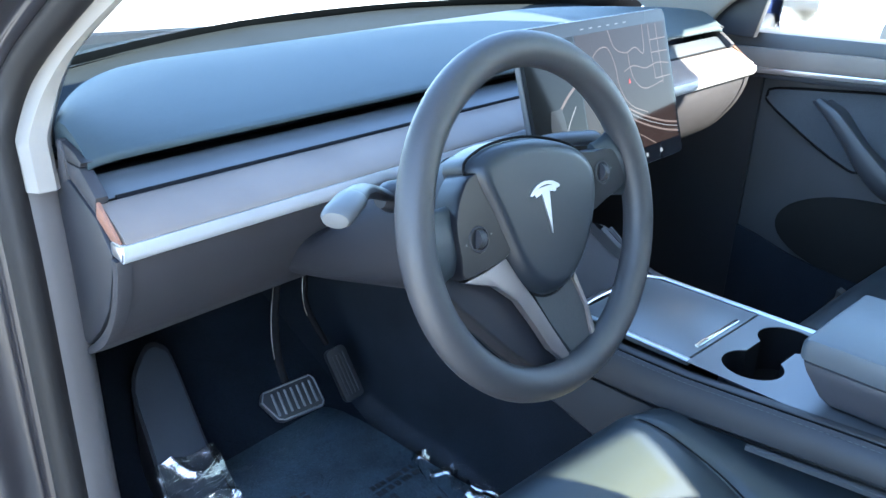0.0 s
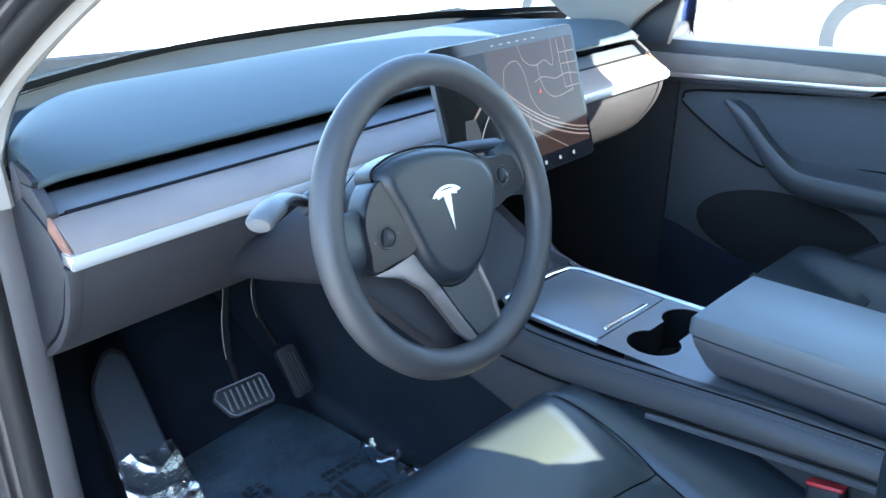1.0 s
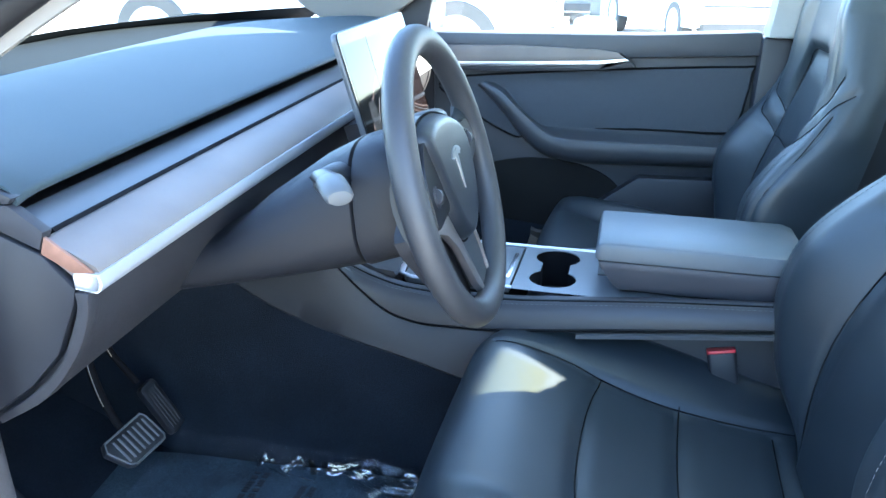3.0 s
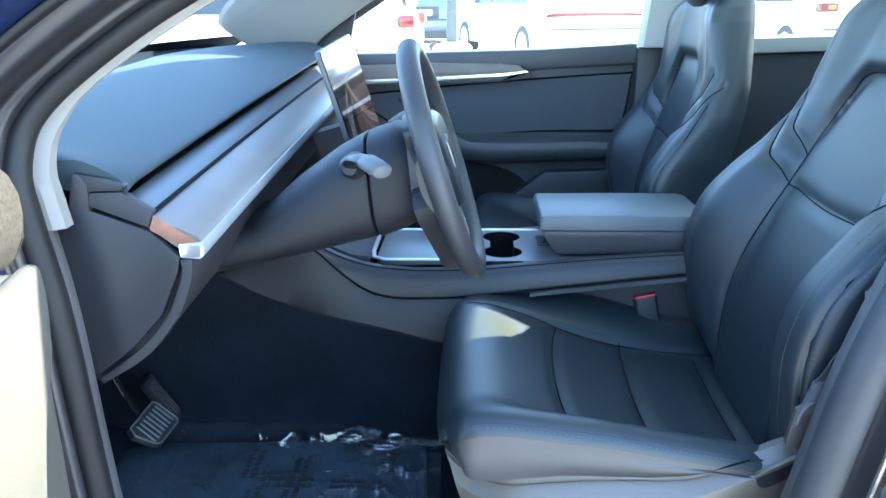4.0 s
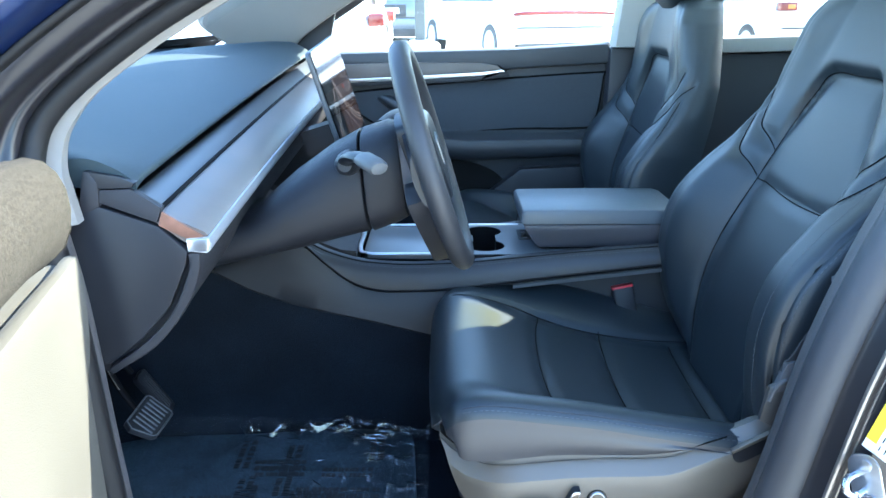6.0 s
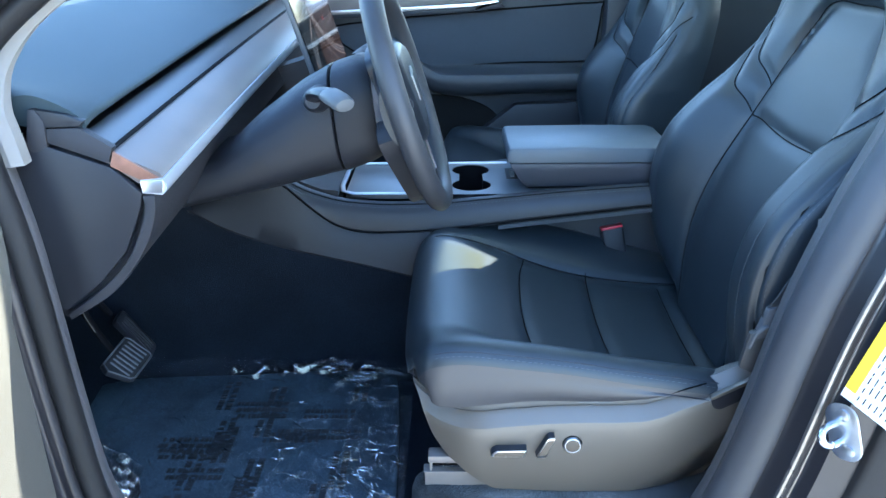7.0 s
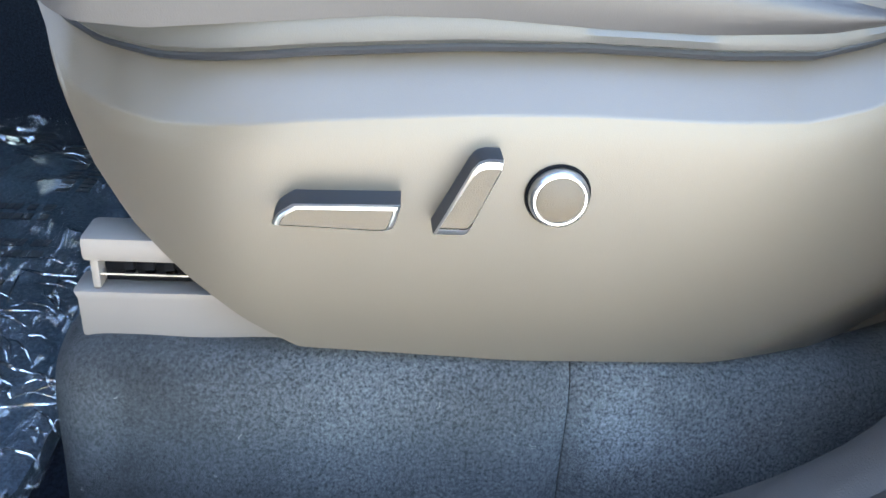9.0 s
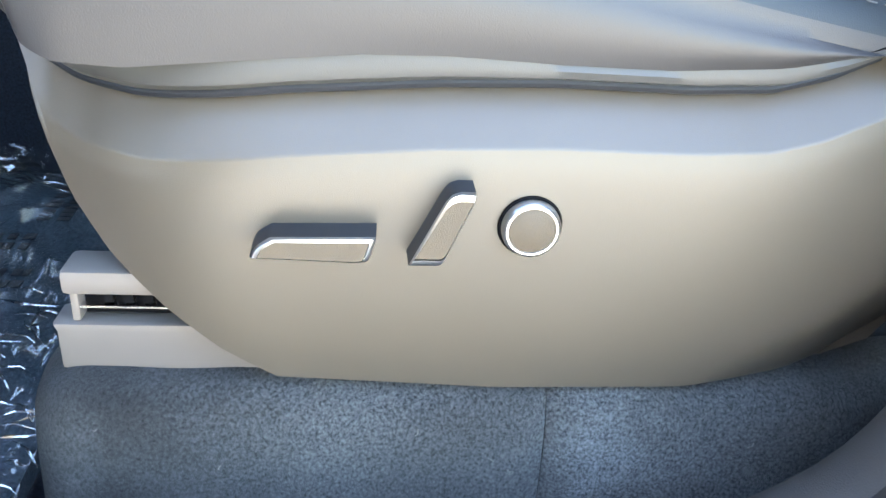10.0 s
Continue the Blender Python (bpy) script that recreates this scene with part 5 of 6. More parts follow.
for a, (rx, ry, rz), b in zip(UPPER, RIDGE_L, LOWER):
    r = np.array((ry, rz))
    mid = lambda p, q, t: p + (q - p) * t
    sec = [(0.692, *a), (0.676, *(mid(a, r, 0.35) - (0, 0.004))), (rx + 0.008, *(mid(a, r, 0.82) - (0, 0.002))), (rx + 0.001, *mid(a, r, 0.97)), (rx - 0.002, *mid(r, b, 0.08)), (rx - 0.004, *mid(r, b, 0.35)), (rx + 0.004, *mid(r, b, 0.68)), (rx + 0.024, *mid(r, b, 0.92)), (0.694, *b)]
    rings.append(crom(sec, 3))
finish("armrest", *loft(rings, closed=False, cap=False), DOOR_V, door, "black padded armrest with a raised pull handle")
finish("stitching", *stitches([(p[0] - 0.0025, p[1], p[2] - 0.003) for p in RIDGE_L], 0.0045, 0.0015, 0.0007), STITCH, door, "pale grey stitching")
finish("lower_carpet", *slab([(0.43, 0.655), (0.336, 0.630), (0.258, 0.613), (0.182, 0.590), (0.12, 0.578), (0.0, 0.567), (-0.2, 0.56), (-0.46, 0.56), (-0.46, 0.37), (0.43, 0.37)], "x", 0.686, 0.70), CARPET_D, door, "black carpeted lower door", bevel=0.003)
finish("insert_joint", *tube([(0.6850, *p) for p in crom(INS, 3, closed=True)], 0.0028, 6, closed=True), SEAM, door, "dark joint round the insert")
finish("speaker_grille", *moved(slab([(0.20 * math.cos(a), 0.088 * math.sin(a)) for a in np.linspace(0, 2 * math.pi, 41)[:-1]], "x", 0.690, 0.702), pose(0, 0.02, 0.655)), POCKET, door, "black cloth speaker pocket", bevel=0.003)
finish("map_pocket", *slab([tuple(p) for p in crom([(-0.05, 0.60), (-0.215, 0.727), (-0.45, 0.735), (-0.45, 0.50), (-0.05, 0.50)], 1, closed=True)], "x", 0.62, 0.66), PLASTIC_D, door, "black door pocket", bevel=0.008)
finish("sail_panel", *slab([(0.445, 1.030), (0.430, 1.066), (0.398, 1.094), (0.366, 1.122), (0.31, 1.160), (0.285, 1.165), (0.315, 1.030)], "x", 0.640, 0.658), PLASTIC_D, door, "black triangular mirror panel", bevel=0.004)
rear_door = thing("rear_passenger_door", "black rear door card with a pale lit sill", "car door")
finish("door_card", *slab([(-0.60, 0.36), (-0.60, 1.03), (-1.8, 1.06), (-1.8, 0.36)], "x", 0.68, 0.76), PLASTIC_D, rear_door, bevel=0.01)
# Light on this sill is put in by giving it the pale trim colour.
finish("door_sill", *slab([(-0.60, 1.035), (-0.60, 1.075), (-1.8, 1.105), (-1.8, 1.06)], "x", 0.64, 0.74), LIGHT_TRIM, rear_door, "pale padded sill", bevel=0.012)
bench = thing("rear_bench", "black rear bench in deep shade behind the front seats", "car seat")
finish("cushion", *box(-0.66, 0.66, -1.75, -1.25, 0.42, 0.62), VINYL, bench, bevel=0.03)
finish("backrest", *slab([(-1.70, 0.55), (-1.88, 1.15), (-2.0, 1.15), (-1.9, 0.55)], "x", -0.66, 0.66), VINYL, bench, bevel=0.03)

# ---- wing mirror outside the passenger window ----
mirror = thing("wing_mirror", "painted wing mirror outside the passenger window", "car mirror")
hr = []
for k in range(9):
    t = k / 8
    a = math.pi * t
    h, d = 0.075 * max(0.25, math.sin(a) ** 0.4), 0.05 * max(0.3, math.sin(a) ** 0.5)
    hr.append([(0.785 + 0.29 * t, 0.375 + d * math.cos(b) * (1.2 if math.cos(b) > 0 else 0.35), 1.085 + h * math.copysign(abs(math.sin(b)) ** 0.7, math.sin(b))) for b in np.linspace(0, 2 * math.pi, 21)[:-1]])
finish("housing", *loft(hr), PAINT, mirror, "deep blue housing")
finish("mirror_glass", *moved(slab(rounded(0.235, 0.115, 0.03), "z", 0, 0.003), pose(0.935, 0.356, 1.085, 90, 0, 4)), material("mirror", (0.9, 0.9, 0.9), 0.02, metal=1.0, vary=0.0), mirror, "mirror pane")
finish("foot", *tube([(0.70, 0.36, 1.02), (0.76, 0.37, 1.035), (0.83, 0.38, 1.05)], [0.03, 0.022, 0.025], 10), PLASTIC_D, mirror, "black foot")

# ---- pedals ----
ARM_B = [(-0.295, 0.625, 0.740), (-0.318, 0.600, 0.665), (-0.338, 0.580, 0.610), (-0.352, 0.552, 0.560), (-0.354, 0.520, 0.505)]
brake = thing("brake_pedal", "black rubber brake pedal with seven ribs on a steel arm", "pedal")
BP = Matrix.Translation((-0.356, 0.511, 0.499)) @ look((0, 0, 0), (0.02, 0.62, -0.78)).to_3x3().to_4x4() @ pose(0, 0, 0, 0, 0, 0)
bpoly = [(-0.054, 0.012), (-0.045, 0.026), (0.045, 0.028), (0.050, 0.020), (0.048, -0.024), (0.042, -0.030), (-0.030, -0.030), (-0.040, -0.024)]
finish("pad", *moved(slab(bpoly, "z", 0, 0.010), BP), PLASTIC_D, brake, "black rubber pad", bevel=0.002)
EDGE = material("worn rubber edge", (0.075, 0.078, 0.085), 0.6)
finish("pad_rim", *moved(tube([(x * 0.95, y * 0.95, 0.010) for x, y in bpoly], 0.0016, 6, closed=True), BP), EDGE, brake, "grey pad rim")
for k in range(7):
    x = -0.034 + k * 0.0115
    finish("rib", *moved(tube([(x + 0.003, 0.018, 0.010), (x, -0.020, 0.010)], 0.0022, 6), BP), EDGE, brake)
ARM_EDGE = material("bronzed steel edge", (0.22, 0.19, 0.16), 0.4, metal=0.8)
arm_path = crom(ARM_B, 6)
finish("arm", *tube(arm_path, 0.007, 10, flat=0.6), SEAM, brake, "black painted arm")
finish("arm_edge", *tube([(p[0] - 0.009, p[1] - 0.004, p[2]) for p in arm_path[2:19]], 0.0008, 6), ARM_EDGE, brake, "thin bright steel edge")
accel = thing("accelerator_pedal", "black ribbed accelerator pedal hung above the mat", "pedal")
AP = Matrix.Translation((-0.224, 0.552, 0.478)) @ look((0, 0, 0), (0.0, 0.86, -0.50)).to_3x3().to_4x4() @ pose(0, 0, 0, 0, 0, 6)
finish("pad", *moved(slab(rounded(0.042, 0.098, 0.009), "z", 0, 0.012), AP), PLASTIC_D, accel, bevel=0.003)
for k in range(4):
    finish("rib", *moved(tube([(-0.011 + k * 0.0075, 0.036, 0.012), (-0.011 + k * 0.0075, -0.038, 0.012)], 0.0014, 6), AP), PLASTIC, accel)
acc_path = crom([(-0.205, 0.645, 0.74), (-0.240, 0.630, 0.665), (-0.255, 0.610, 0.600), (-0.236, 0.58, 0.53)], 5)
finish("arm", *tube(acc_path, 0.006, 8), SEAM, accel, "black painted arm")
finish("arm_edge", *tube([(p[0] - 0.007, p[1] - 0.004, p[2]) for p in acc_path[:12]], 0.0008, 6), ARM_EDGE, accel, "thin steel edge")
rest = thing("footrest", "black carpeted footrest beside the pedals with clear film at its foot", "footrest")
FR = [tuple(q) for q in crom([(-0.575, 0.46), (-0.485, 0.46), (-0.478, 0.56), (-0.462, 0.70), (-0.470, 0.728), (-0.488, 0.735), (-0.512, 0.720), (-0.545, 0.68), (-0.56, 0.60)], 3, closed=True)]
finish("base", *loft([[(x, y, 0.36) for x, y in FR], [(x, y, 0.372 + (y - 0.47) * 0.7) for x, y in FR]]), COLUMN, rest, "dark grey plastic base", bevel=0.006)
FC = np.mean(np.array(FR), axis=0)
FI = [tuple(FC + (np.array(p) - FC) * 0.90) for p in FR]
finish("tread", *loft([[(x, y, 0.368 + (y - 0.47) * 0.7) for x, y in FI], [(x, y, 0.3755 + (y - 0.47) * 0.7) for x, y in FI]]), material("footrest rubber", (0.024, 0.029, 0.038), 0.6, grain=0.3), rest, "black ribless rubber tread", bevel=0.003)

def mat_rise(x):
    """The mat climbs towards the tunnel."""
    return 0.012 * smooth01(-0.60, -0.13, x)


# ---- floor mat, with clear film on it ----
mat = thing("floor_mat", "dark blue grey driver's floor mat under clear plastic film", "floor mat")
MO = [tuple(p) for p in crom([(-0.645, 0.10), (-0.62, 0.06), (-0.57, 0.045), (-0.22, 0.06), (-0.165, 0.09), (-0.155, 0.20), (-0.17, 0.36), (-0.19, 0.60), (-0.26, 0.66), (-0.45, 0.64), (-0.52, 0.55), (-0.56, 0.44), (-0.645, 0.40), (-0.655, 0.30)], 4, closed=True)]
MC = np.mean(np.array(MO), axis=0)
MI = [[tuple(MC + (np.array(q) - MC) * f) for q in MO] for f in (1.0, 1.0, 0.985, 0.8, 0.6, 0.4, 0.2, 0.02)]
finish("carpet", *loft([[(x, y, (0.3355 if k == 0 else 0.349 if k == 1 else 0.352) + (mat_rise(x) if k else 0)) for x, y in q] for k, q in enumerate(MI)]), MAT, mat)

# ---- things seen through the windows ----
def wheel_set(parent, x, y, r=0.33, w=0.2, side=1):
    tyre = [[(x + side * d, y + rr * math.cos(a), r + rr * math.sin(a)) for a in np.linspace(0, 2 * math.pi, 29)[:-1]] for d, rr in ((-w / 2, r * 0.62), (-w / 2, r * 0.93), (-w / 2 + 0.03, r), (w / 2 - 0.03, r), (w / 2, r * 0.93), (w / 2, r * 0.66))]
    t = finish("wheel", *loft(tyre, cap=False), TYRE, parent, "black tyre")
    rim = [[(x + side * d, y + rr * math.cos(a), r + rr * math.sin(a)) for a in np.linspace(0, 2 * math.pi, 29)[:-1]] for d, rr in ((w / 2, r * 0.66), (w / 2 - 0.02, r * 0.62), (w / 2 - 0.06, r * 0.56), (w / 2 - 0.05, r * 0.12), (w / 2 - 0.02, r * 0.10))]
    finish("rim", *loft(rim), RIM_G, t, "silver rim")
    for k in range(5):
        a = 2 * math.pi * k / 5
        finish("spoke", *tube([(x + side * (w / 2 - 0.03), y + q * r * math.cos(a), r + q * r * math.sin(a)) for q in (0.1, 0.35, 0.62)], [0.045, 0.035, 0.03], 8, flat=0.6), WHITE_PAINT, t)


def parked_car(name, label, m, length, width, height, paint, kind="suv", wr=0.34, lamps=(0.86, 0.98)):
    """Local: y ahead, z up, the middle of the car at the origin."""
    car = thing(name, label, "car", "parked cars")
    L, Wd, H = length / 2, width / 2, height
    prof = {"suv": [(-L, 0.35), (-L - 0.02, 0.75), (-L + 0.05, 1.0), (-L + 0.22, H - 0.12), (-L + 0.5, H), (0.1, H), (0.75, H - 0.12), (1.25, 1.08), (L - 0.3, 0.98), (L, 0.75), (L, 0.35)],
            "sedan": [(-L, 0.35), (-L - 0.02, 0.75), (-L + 0.08, 0.98), (-L + 0.65, 1.04), (-L + 1.35, H - 0.04), (-0.2, H), (0.4, H - 0.1), (1.15, 0.98), (L - 0.3, 0.88), (L, 0.7), (L, 0.35)]}[kind]
    c = [tuple(p) for p in crom(prof, 3)]
    rings = []
    for t in np.linspace(-1, 1, 13):
        rings.append([(Wd * t * (1 if z < 0.95 else 1 - 0.28 * (z - 0.95) / (H - 0.95)), y * (1 - 0.05 * t ** 4) , z - 0.03 * abs(t) ** 6) for y, z in c])
    finish("body", *loft(rings), paint, car)
    belt, top = 0.98, H - 0.10
    for s in (-1, 1):
        for (a, b) in (((-L + 0.75), -0.05), (0.02, 0.75)):
            zt = top
            x0, x1 = Wd * s * 0.985 + s * 0.006, Wd * s * (1 - 0.28 * (zt - 0.95) / (H - 0.95)) + s * 0.012
            finish("window", *([(x0, a, belt + 0.02), (x0, b + (0.25 if b > 0.5 else 0), belt + 0.02), (x1, b, zt), (x1, a + 0.15, zt)], [(0, 1, 2, 3)]), DARK_GLASS, car)
    finish("rear_window", *([(-Wd * 0.75, -L + 0.055 if kind == "suv" else -L + 0.62, 1.06), (Wd * 0.75, -L + 0.055 if kind == "suv" else -L + 0.62, 1.06), (Wd * 0.6, -L + 0.21 if kind == "suv" else -L + 1.25, H - 0.16), (-Wd * 0.6, -L + 0.21 if kind == "suv" else -L + 1.25, H - 0.16)], [(0, 1, 2, 3)]), DARK_GLASS, car)
    for s in (-1, 1):
        if lamps:
            finish("tail_lamp", *box(*sorted((s * Wd * 0.70, s * Wd * 0.97)), -L - 0.03, -L + 0.12, *lamps), TAIL, car, bevel=0.02)
            finish("lamp_lens", *box(*sorted((s * Wd * 0.74, s * Wd * 0.86)), -L - 0.036, -L, lamps[0] + 0.03, lamps[1] - 0.03), AMBER, car, "amber lens", bevel=0.008)
        for y in (-L + 0.85, L - 0.85):
            wheel_set(car, s * (Wd - 0.09), y, wr, 0.2, s)
    finish("lower_bumper", *box(-Wd * 0.9, Wd * 0.9, -L - 0.065, -L + 0.1, 0.24, 0.40), TYRE, car, "dull grey lower bumper", bevel=0.03)
    finish("bumper", *box(-Wd * 0.96, Wd * 0.96, -L - 0.06, -L + 0.1, 0.38, 0.62), paint, car, bevel=0.05)
    finish("number_plate", *box(-0.16, 0.16, -L - 0.045, -L - 0.03, 0.70, 0.82), LABEL_W, car)
    finish("plate_recess", *box(-0.30, 0.30, -L - 0.032, -L - 0.01, 0.64, 0.88), TYRE if lamps else paint, car, "recess round the plate", bevel=0.01)
    finish("bumper_joint", *box(-Wd * 0.9, Wd * 0.9, -L - 0.066, -L, 0.615, 0.630), TYRE, car, "dark bumper joint")
    car.matrix_world = m
    return car


parked_car("parked_suv", "silver estate car parked with its tail to the aisle", pose(17.6, 1.15, ground_z(17.6), 0, 0, -88), 4.6, 1.86, 1.72, SILVER_G, lamps=(1.03, 1.17))
saloon = parked_car("parked_saloon", "white saloon with a red lamp bar across its tail", pose(13.0, -1.13, ground_z(13.0), 0, 0, -71.5), 4.7, 1.85, 1.45, WHITE_PAINT, "sedan", lamps=None)
bar = finish("lamp_bar", *tube(crom([(-0.86, -2.20, 0.80), (-0.74, -2.345, 0.825), (-0.35, -2.385, 0.835), (0.35, -2.385, 0.835), (0.74, -2.345, 0.825), (0.86, -2.20, 0.80)], 5), [0.036] * 26, 8, flat=0.8), TAIL, saloon, "dull red lamp bar")
parked_car("parked_saloon", "red saloon parked beyond the white ones", pose(18.5, -8.6, ground_z(18.5), 0, 0, -80), 4.6, 1.85, 1.45, RED_PAINT, "sedan")
parked_car("parked_saloon", "white saloon parked beside the one with a lamp bar", pose(12.4, -5.4, ground_z(12.4), 0, 0, -84), 4.6, 1.85, 1.42, WHITE_PAINT, "sedan")
parked_car("parked_van", "tall white car parked alongside, its dark wheel arch in view", pose(7.15, 3.05, ground_z(7.15), 0, 0, 0), 4.9, 1.9, 1.95, WHITE_PAINT, "suv", 0.43)
post = thing("lamp_post", "grey steel lamp post on a pale concrete foot", "lamp post")
finish("foot", *loft([[(9.0 + r * math.cos(a), 0.30 + r * math.sin(a), z) for a in np.linspace(0, 2 * math.pi, 21)[:-1]] for r, z in ((0.27, 0), (0.26, 0.60), (0.22, 0.64))]), CONCRETE, post, "round concrete foot")
finish("base_plate", *box(8.87, 9.13, 0.17, 0.43, 0.64, 0.67), GREY_METAL, post, "steel base plate", bevel=0.005)
finish("pole", *loft([[(9.0 + r * x, 0.30 + r * y, z) for x, y in rounded(2, 2, 0.3, 3)] for r, z in ((0.068, 0.66), (0.068, 3.0), (0.06, 7.0))]), material("grey painted pole", (0.07, 0.085, 0.09), 0.5), post, "grey square pole")
finish("arm", *tube([(9.0, 0.30, 6.9), (9.0, 0.7, 7.05), (9.0, 1.2, 7.1)], 0.04, 8), PLASTIC, post)

# ---- driver's seat: switches, recline lever, belt ----
def on_seat(name, vf, mat, label="", bevel=0.0, parent=None):
    return finish(name, *vf, mat, parent or driver_seat, label, bevel=bevel)


FACE = material("switch face", (0.088, 0.067, 0.045), 0.6, grain=0.3, grain_scale=1800, vary=0.04)
SWITCH_SIDE = material("dark switch side", (0.02, 0.022, 0.027), 0.45)


def switch(name, outline, x0, x1, off):
    """A seat switch: dark body, bevelled silver edge and a matt face set in it; outline in y, z; off: the face sits that far off the middle."""
    c = np.mean(np.array([tuple(q) for q in outline]), axis=0)
    p = [(-0.134 + (q[0] + 0.134) * 1.0154, 0.672 - (0.672 - q[1]) * 1.0154) for q in outline]
    grown = lambda f, g=None, by=0.0: [tuple(c + (np.array(q) - c) * (f, g or f) + np.array(off) * by) for q in p]
    body = on_seat(name, loft([[(x, *q) for q in grown(f)] for x, f in ((x0, 1.10), (x1 + 0.0016, 1.075), (x1 + 0.0010, 1.06))]), SWITCH_SIDE, "dark plastic seat switch")
    on_seat("silver_edge", loft([[(x, *q) for q in grown(f)] for x, f in ((x1 + 0.0014, 1.07), (x1 - 0.0001, 1.035), (x1 - 0.0005, 1.01))] + [[(x, *q) for q in grown(f, g, 1.0)] for x, f, g in ((x1 - 0.0009, 0.955, 0.86), (x1 + 0.001, 0.95, 0.85))], cap=False), SATIN, "bevelled silver edge", parent=body)
    on_seat("face", slab(grown(0.94, 0.83, 1.0), "x", x1 - 0.0007, x1 + 0.002), FACE, "warm grey face", parent=body)
    return body


switch("cushion_switch", crom([(-0.0975, 0.5365), (-0.0995, 0.5405), (-0.1045, 0.5442)], 3) + [(-0.1405, 0.5452), (-0.1405, 0.5440)] + crom([(-0.1392, 0.5390), (-0.1380, 0.5362), (-0.135, 0.5355)], 2), -0.636, -0.6565, (0.0, -0.0006))
switch("backrest_switch", [(-0.1555, 0.5355), (-0.1655, 0.5355)] + crom([(-0.1668, 0.5362), (-0.1680, 0.538)], 2) + [(-0.1772, 0.5632), (-0.1770, 0.5640)] + crom([(-0.172, 0.5640), (-0.169, 0.5628), (-0.1668, 0.5600)], 3), -0.636, -0.6565, (-0.0003, -0.0010))
KN = pose(-0.6435, -0.2030, 0.5447, 0, -90, 0)
knob = on_seat("lumbar_knob", moved(loft([[(r * math.cos(a), r * math.sin(a), h) for a in np.linspace(0, 2 * math.pi, 49)[:-1]] for r, h in ((0.0118, -0.004), (0.0118, 0.0030), (0.0114, 0.0046), (0.0104, 0.0054), (0.0096, 0.0054), (0.0092, 0.0046))]), KN), SATIN, "round silver lumbar knob")
on_seat("face", moved(loft([[(r * math.cos(a), r * math.sin(a), h) for a in np.linspace(0, 2 * math.pi, 49)[:-1]] for r, h in ((0.0094, 0.002), (0.0093, 0.0049), (0.0088, 0.0052))]), KN), FACE, "warm grey round face", parent=knob)
on_seat("knob_gap", moved(tube([(0.0122 * math.cos(a), 0.0122 * math.sin(a), 0.0002) for a in np.linspace(0, 2 * math.pi, 49)[:-1]], 0.0008, 6, closed=True), KN), SEAM, "dark gap round the knob", parent=knob)
# recline lever in its slot
RL = pose(-0.6445, -0.4045, 0.6195, 0, 0, 0) @ pose(0, 0, 0, -29, 0, 0)
on_seat("lever_slot", moved(slab(rounded(0.058, 0.021, 0.0100), "x", -0.001, 0.008), RL), PLASTIC_D, "black oval lever slot")
on_seat("recline_lever", moved(slab(rounded(0.062, 0.005, 0.0022), "x", -0.004, 0.004), RL @ pose(0, -0.004, 0.0115)), SHELL, "grey lever edge", 0.0012)
# front piping of the cushion
on_seat("piping", tube([(-0.37 + p[0], p[1] + 0.001, p[2]) for p in (cushion_point(u, 0.86) for u in np.linspace(-1.02, 1.02, 40))], 0.0016, 6), STITCH, "pale sewn piping")

belt = thing("seat_belt", "grey webbing seat belt with its anchor beside the driver's seat", "seat belt")
WEB = fabric("belt webbing", (0.018, 0.018, 0.019), (0.045, 0.045, 0.047), 900, 0.4)
bp = crom([(-0.668, -0.430, 0.735), (-0.669, -0.445, 0.765), (-0.671, -0.468, 0.805), (-0.674, -0.492, 0.842), (-0.680, -0.515, 0.90), (-0.685, -0.535, 1.02), (-0.66, -0.55, 1.20)], 6)
strap = []
for i, (x, y, z) in enumerate(bp):
    ripple = 0.0018 * math.sin(i * 0.9)
    strap.append([(x - 0.0016 + ripple, y + 0.016, z + 0.010), (x + 0.0016 + ripple, y + 0.016, z + 0.010), (x + 0.003, y - 0.018, z - 0.010), (x, y - 0.018, z - 0.010)])
finish("webbing", *loft(strap), WEB, belt, "grey woven strap")
finish("strap_hem", *loft([[(x - 0.0035, y + 0.016, z + 0.010), (x + 0.001, y + 0.016, z + 0.010), (x + 0.002, y - 0.018, z - 0.010), (x - 0.002, y - 0.018, z - 0.010)] for x, y, z in bp[8:14]]), WEB, belt, "sewn strap hem")
finish("anchor_sleeve", *loft([[(-0.668 + a, -0.424 + (q - 0.5) * 0.036 - 0.012 * v + b, 0.722 + 0.040 * v - 0.012 * (q - 0.5)) for q, a, b in ((0, 0, 0), (0.05, -0.005, 0), (0.5, -0.008, 0), (0.95, -0.005, 0), (1, 0, 0), (0.95, 0.005, 0), (0.05, 0.005, 0))] for v in (0, 0.1, 0.5, 0.9, 1.0)]), material("grey sleeve", (0.075, 0.075, 0.08), 0.5, grain=0.2), belt, "grey moulded sleeve")
finish("anchor_plate", *moved(slab([(0.010, -0.030), (-0.012, -0.040), (-0.022, -0.030), (-0.018, 0.012), (-0.010, 0.022), (0.002, 0.016)], "x", -0.004, 0.004), pose(-0.669, -0.404, 0.708)), material("grey anchor cover", (0.045, 0.042, 0.040), 0.5, grain=0.2), belt, "grey anchor cover", bevel=0.002)
finish("anchor_loop", *tube(crom([(-0.674, -0.403, 0.706), (-0.675, -0.408, 0.724), (-0.675, -0.418, 0.734), (-0.674, -0.428, 0.730)], 5), 0.003, 8), STALK_G, belt, "bent grey loop")
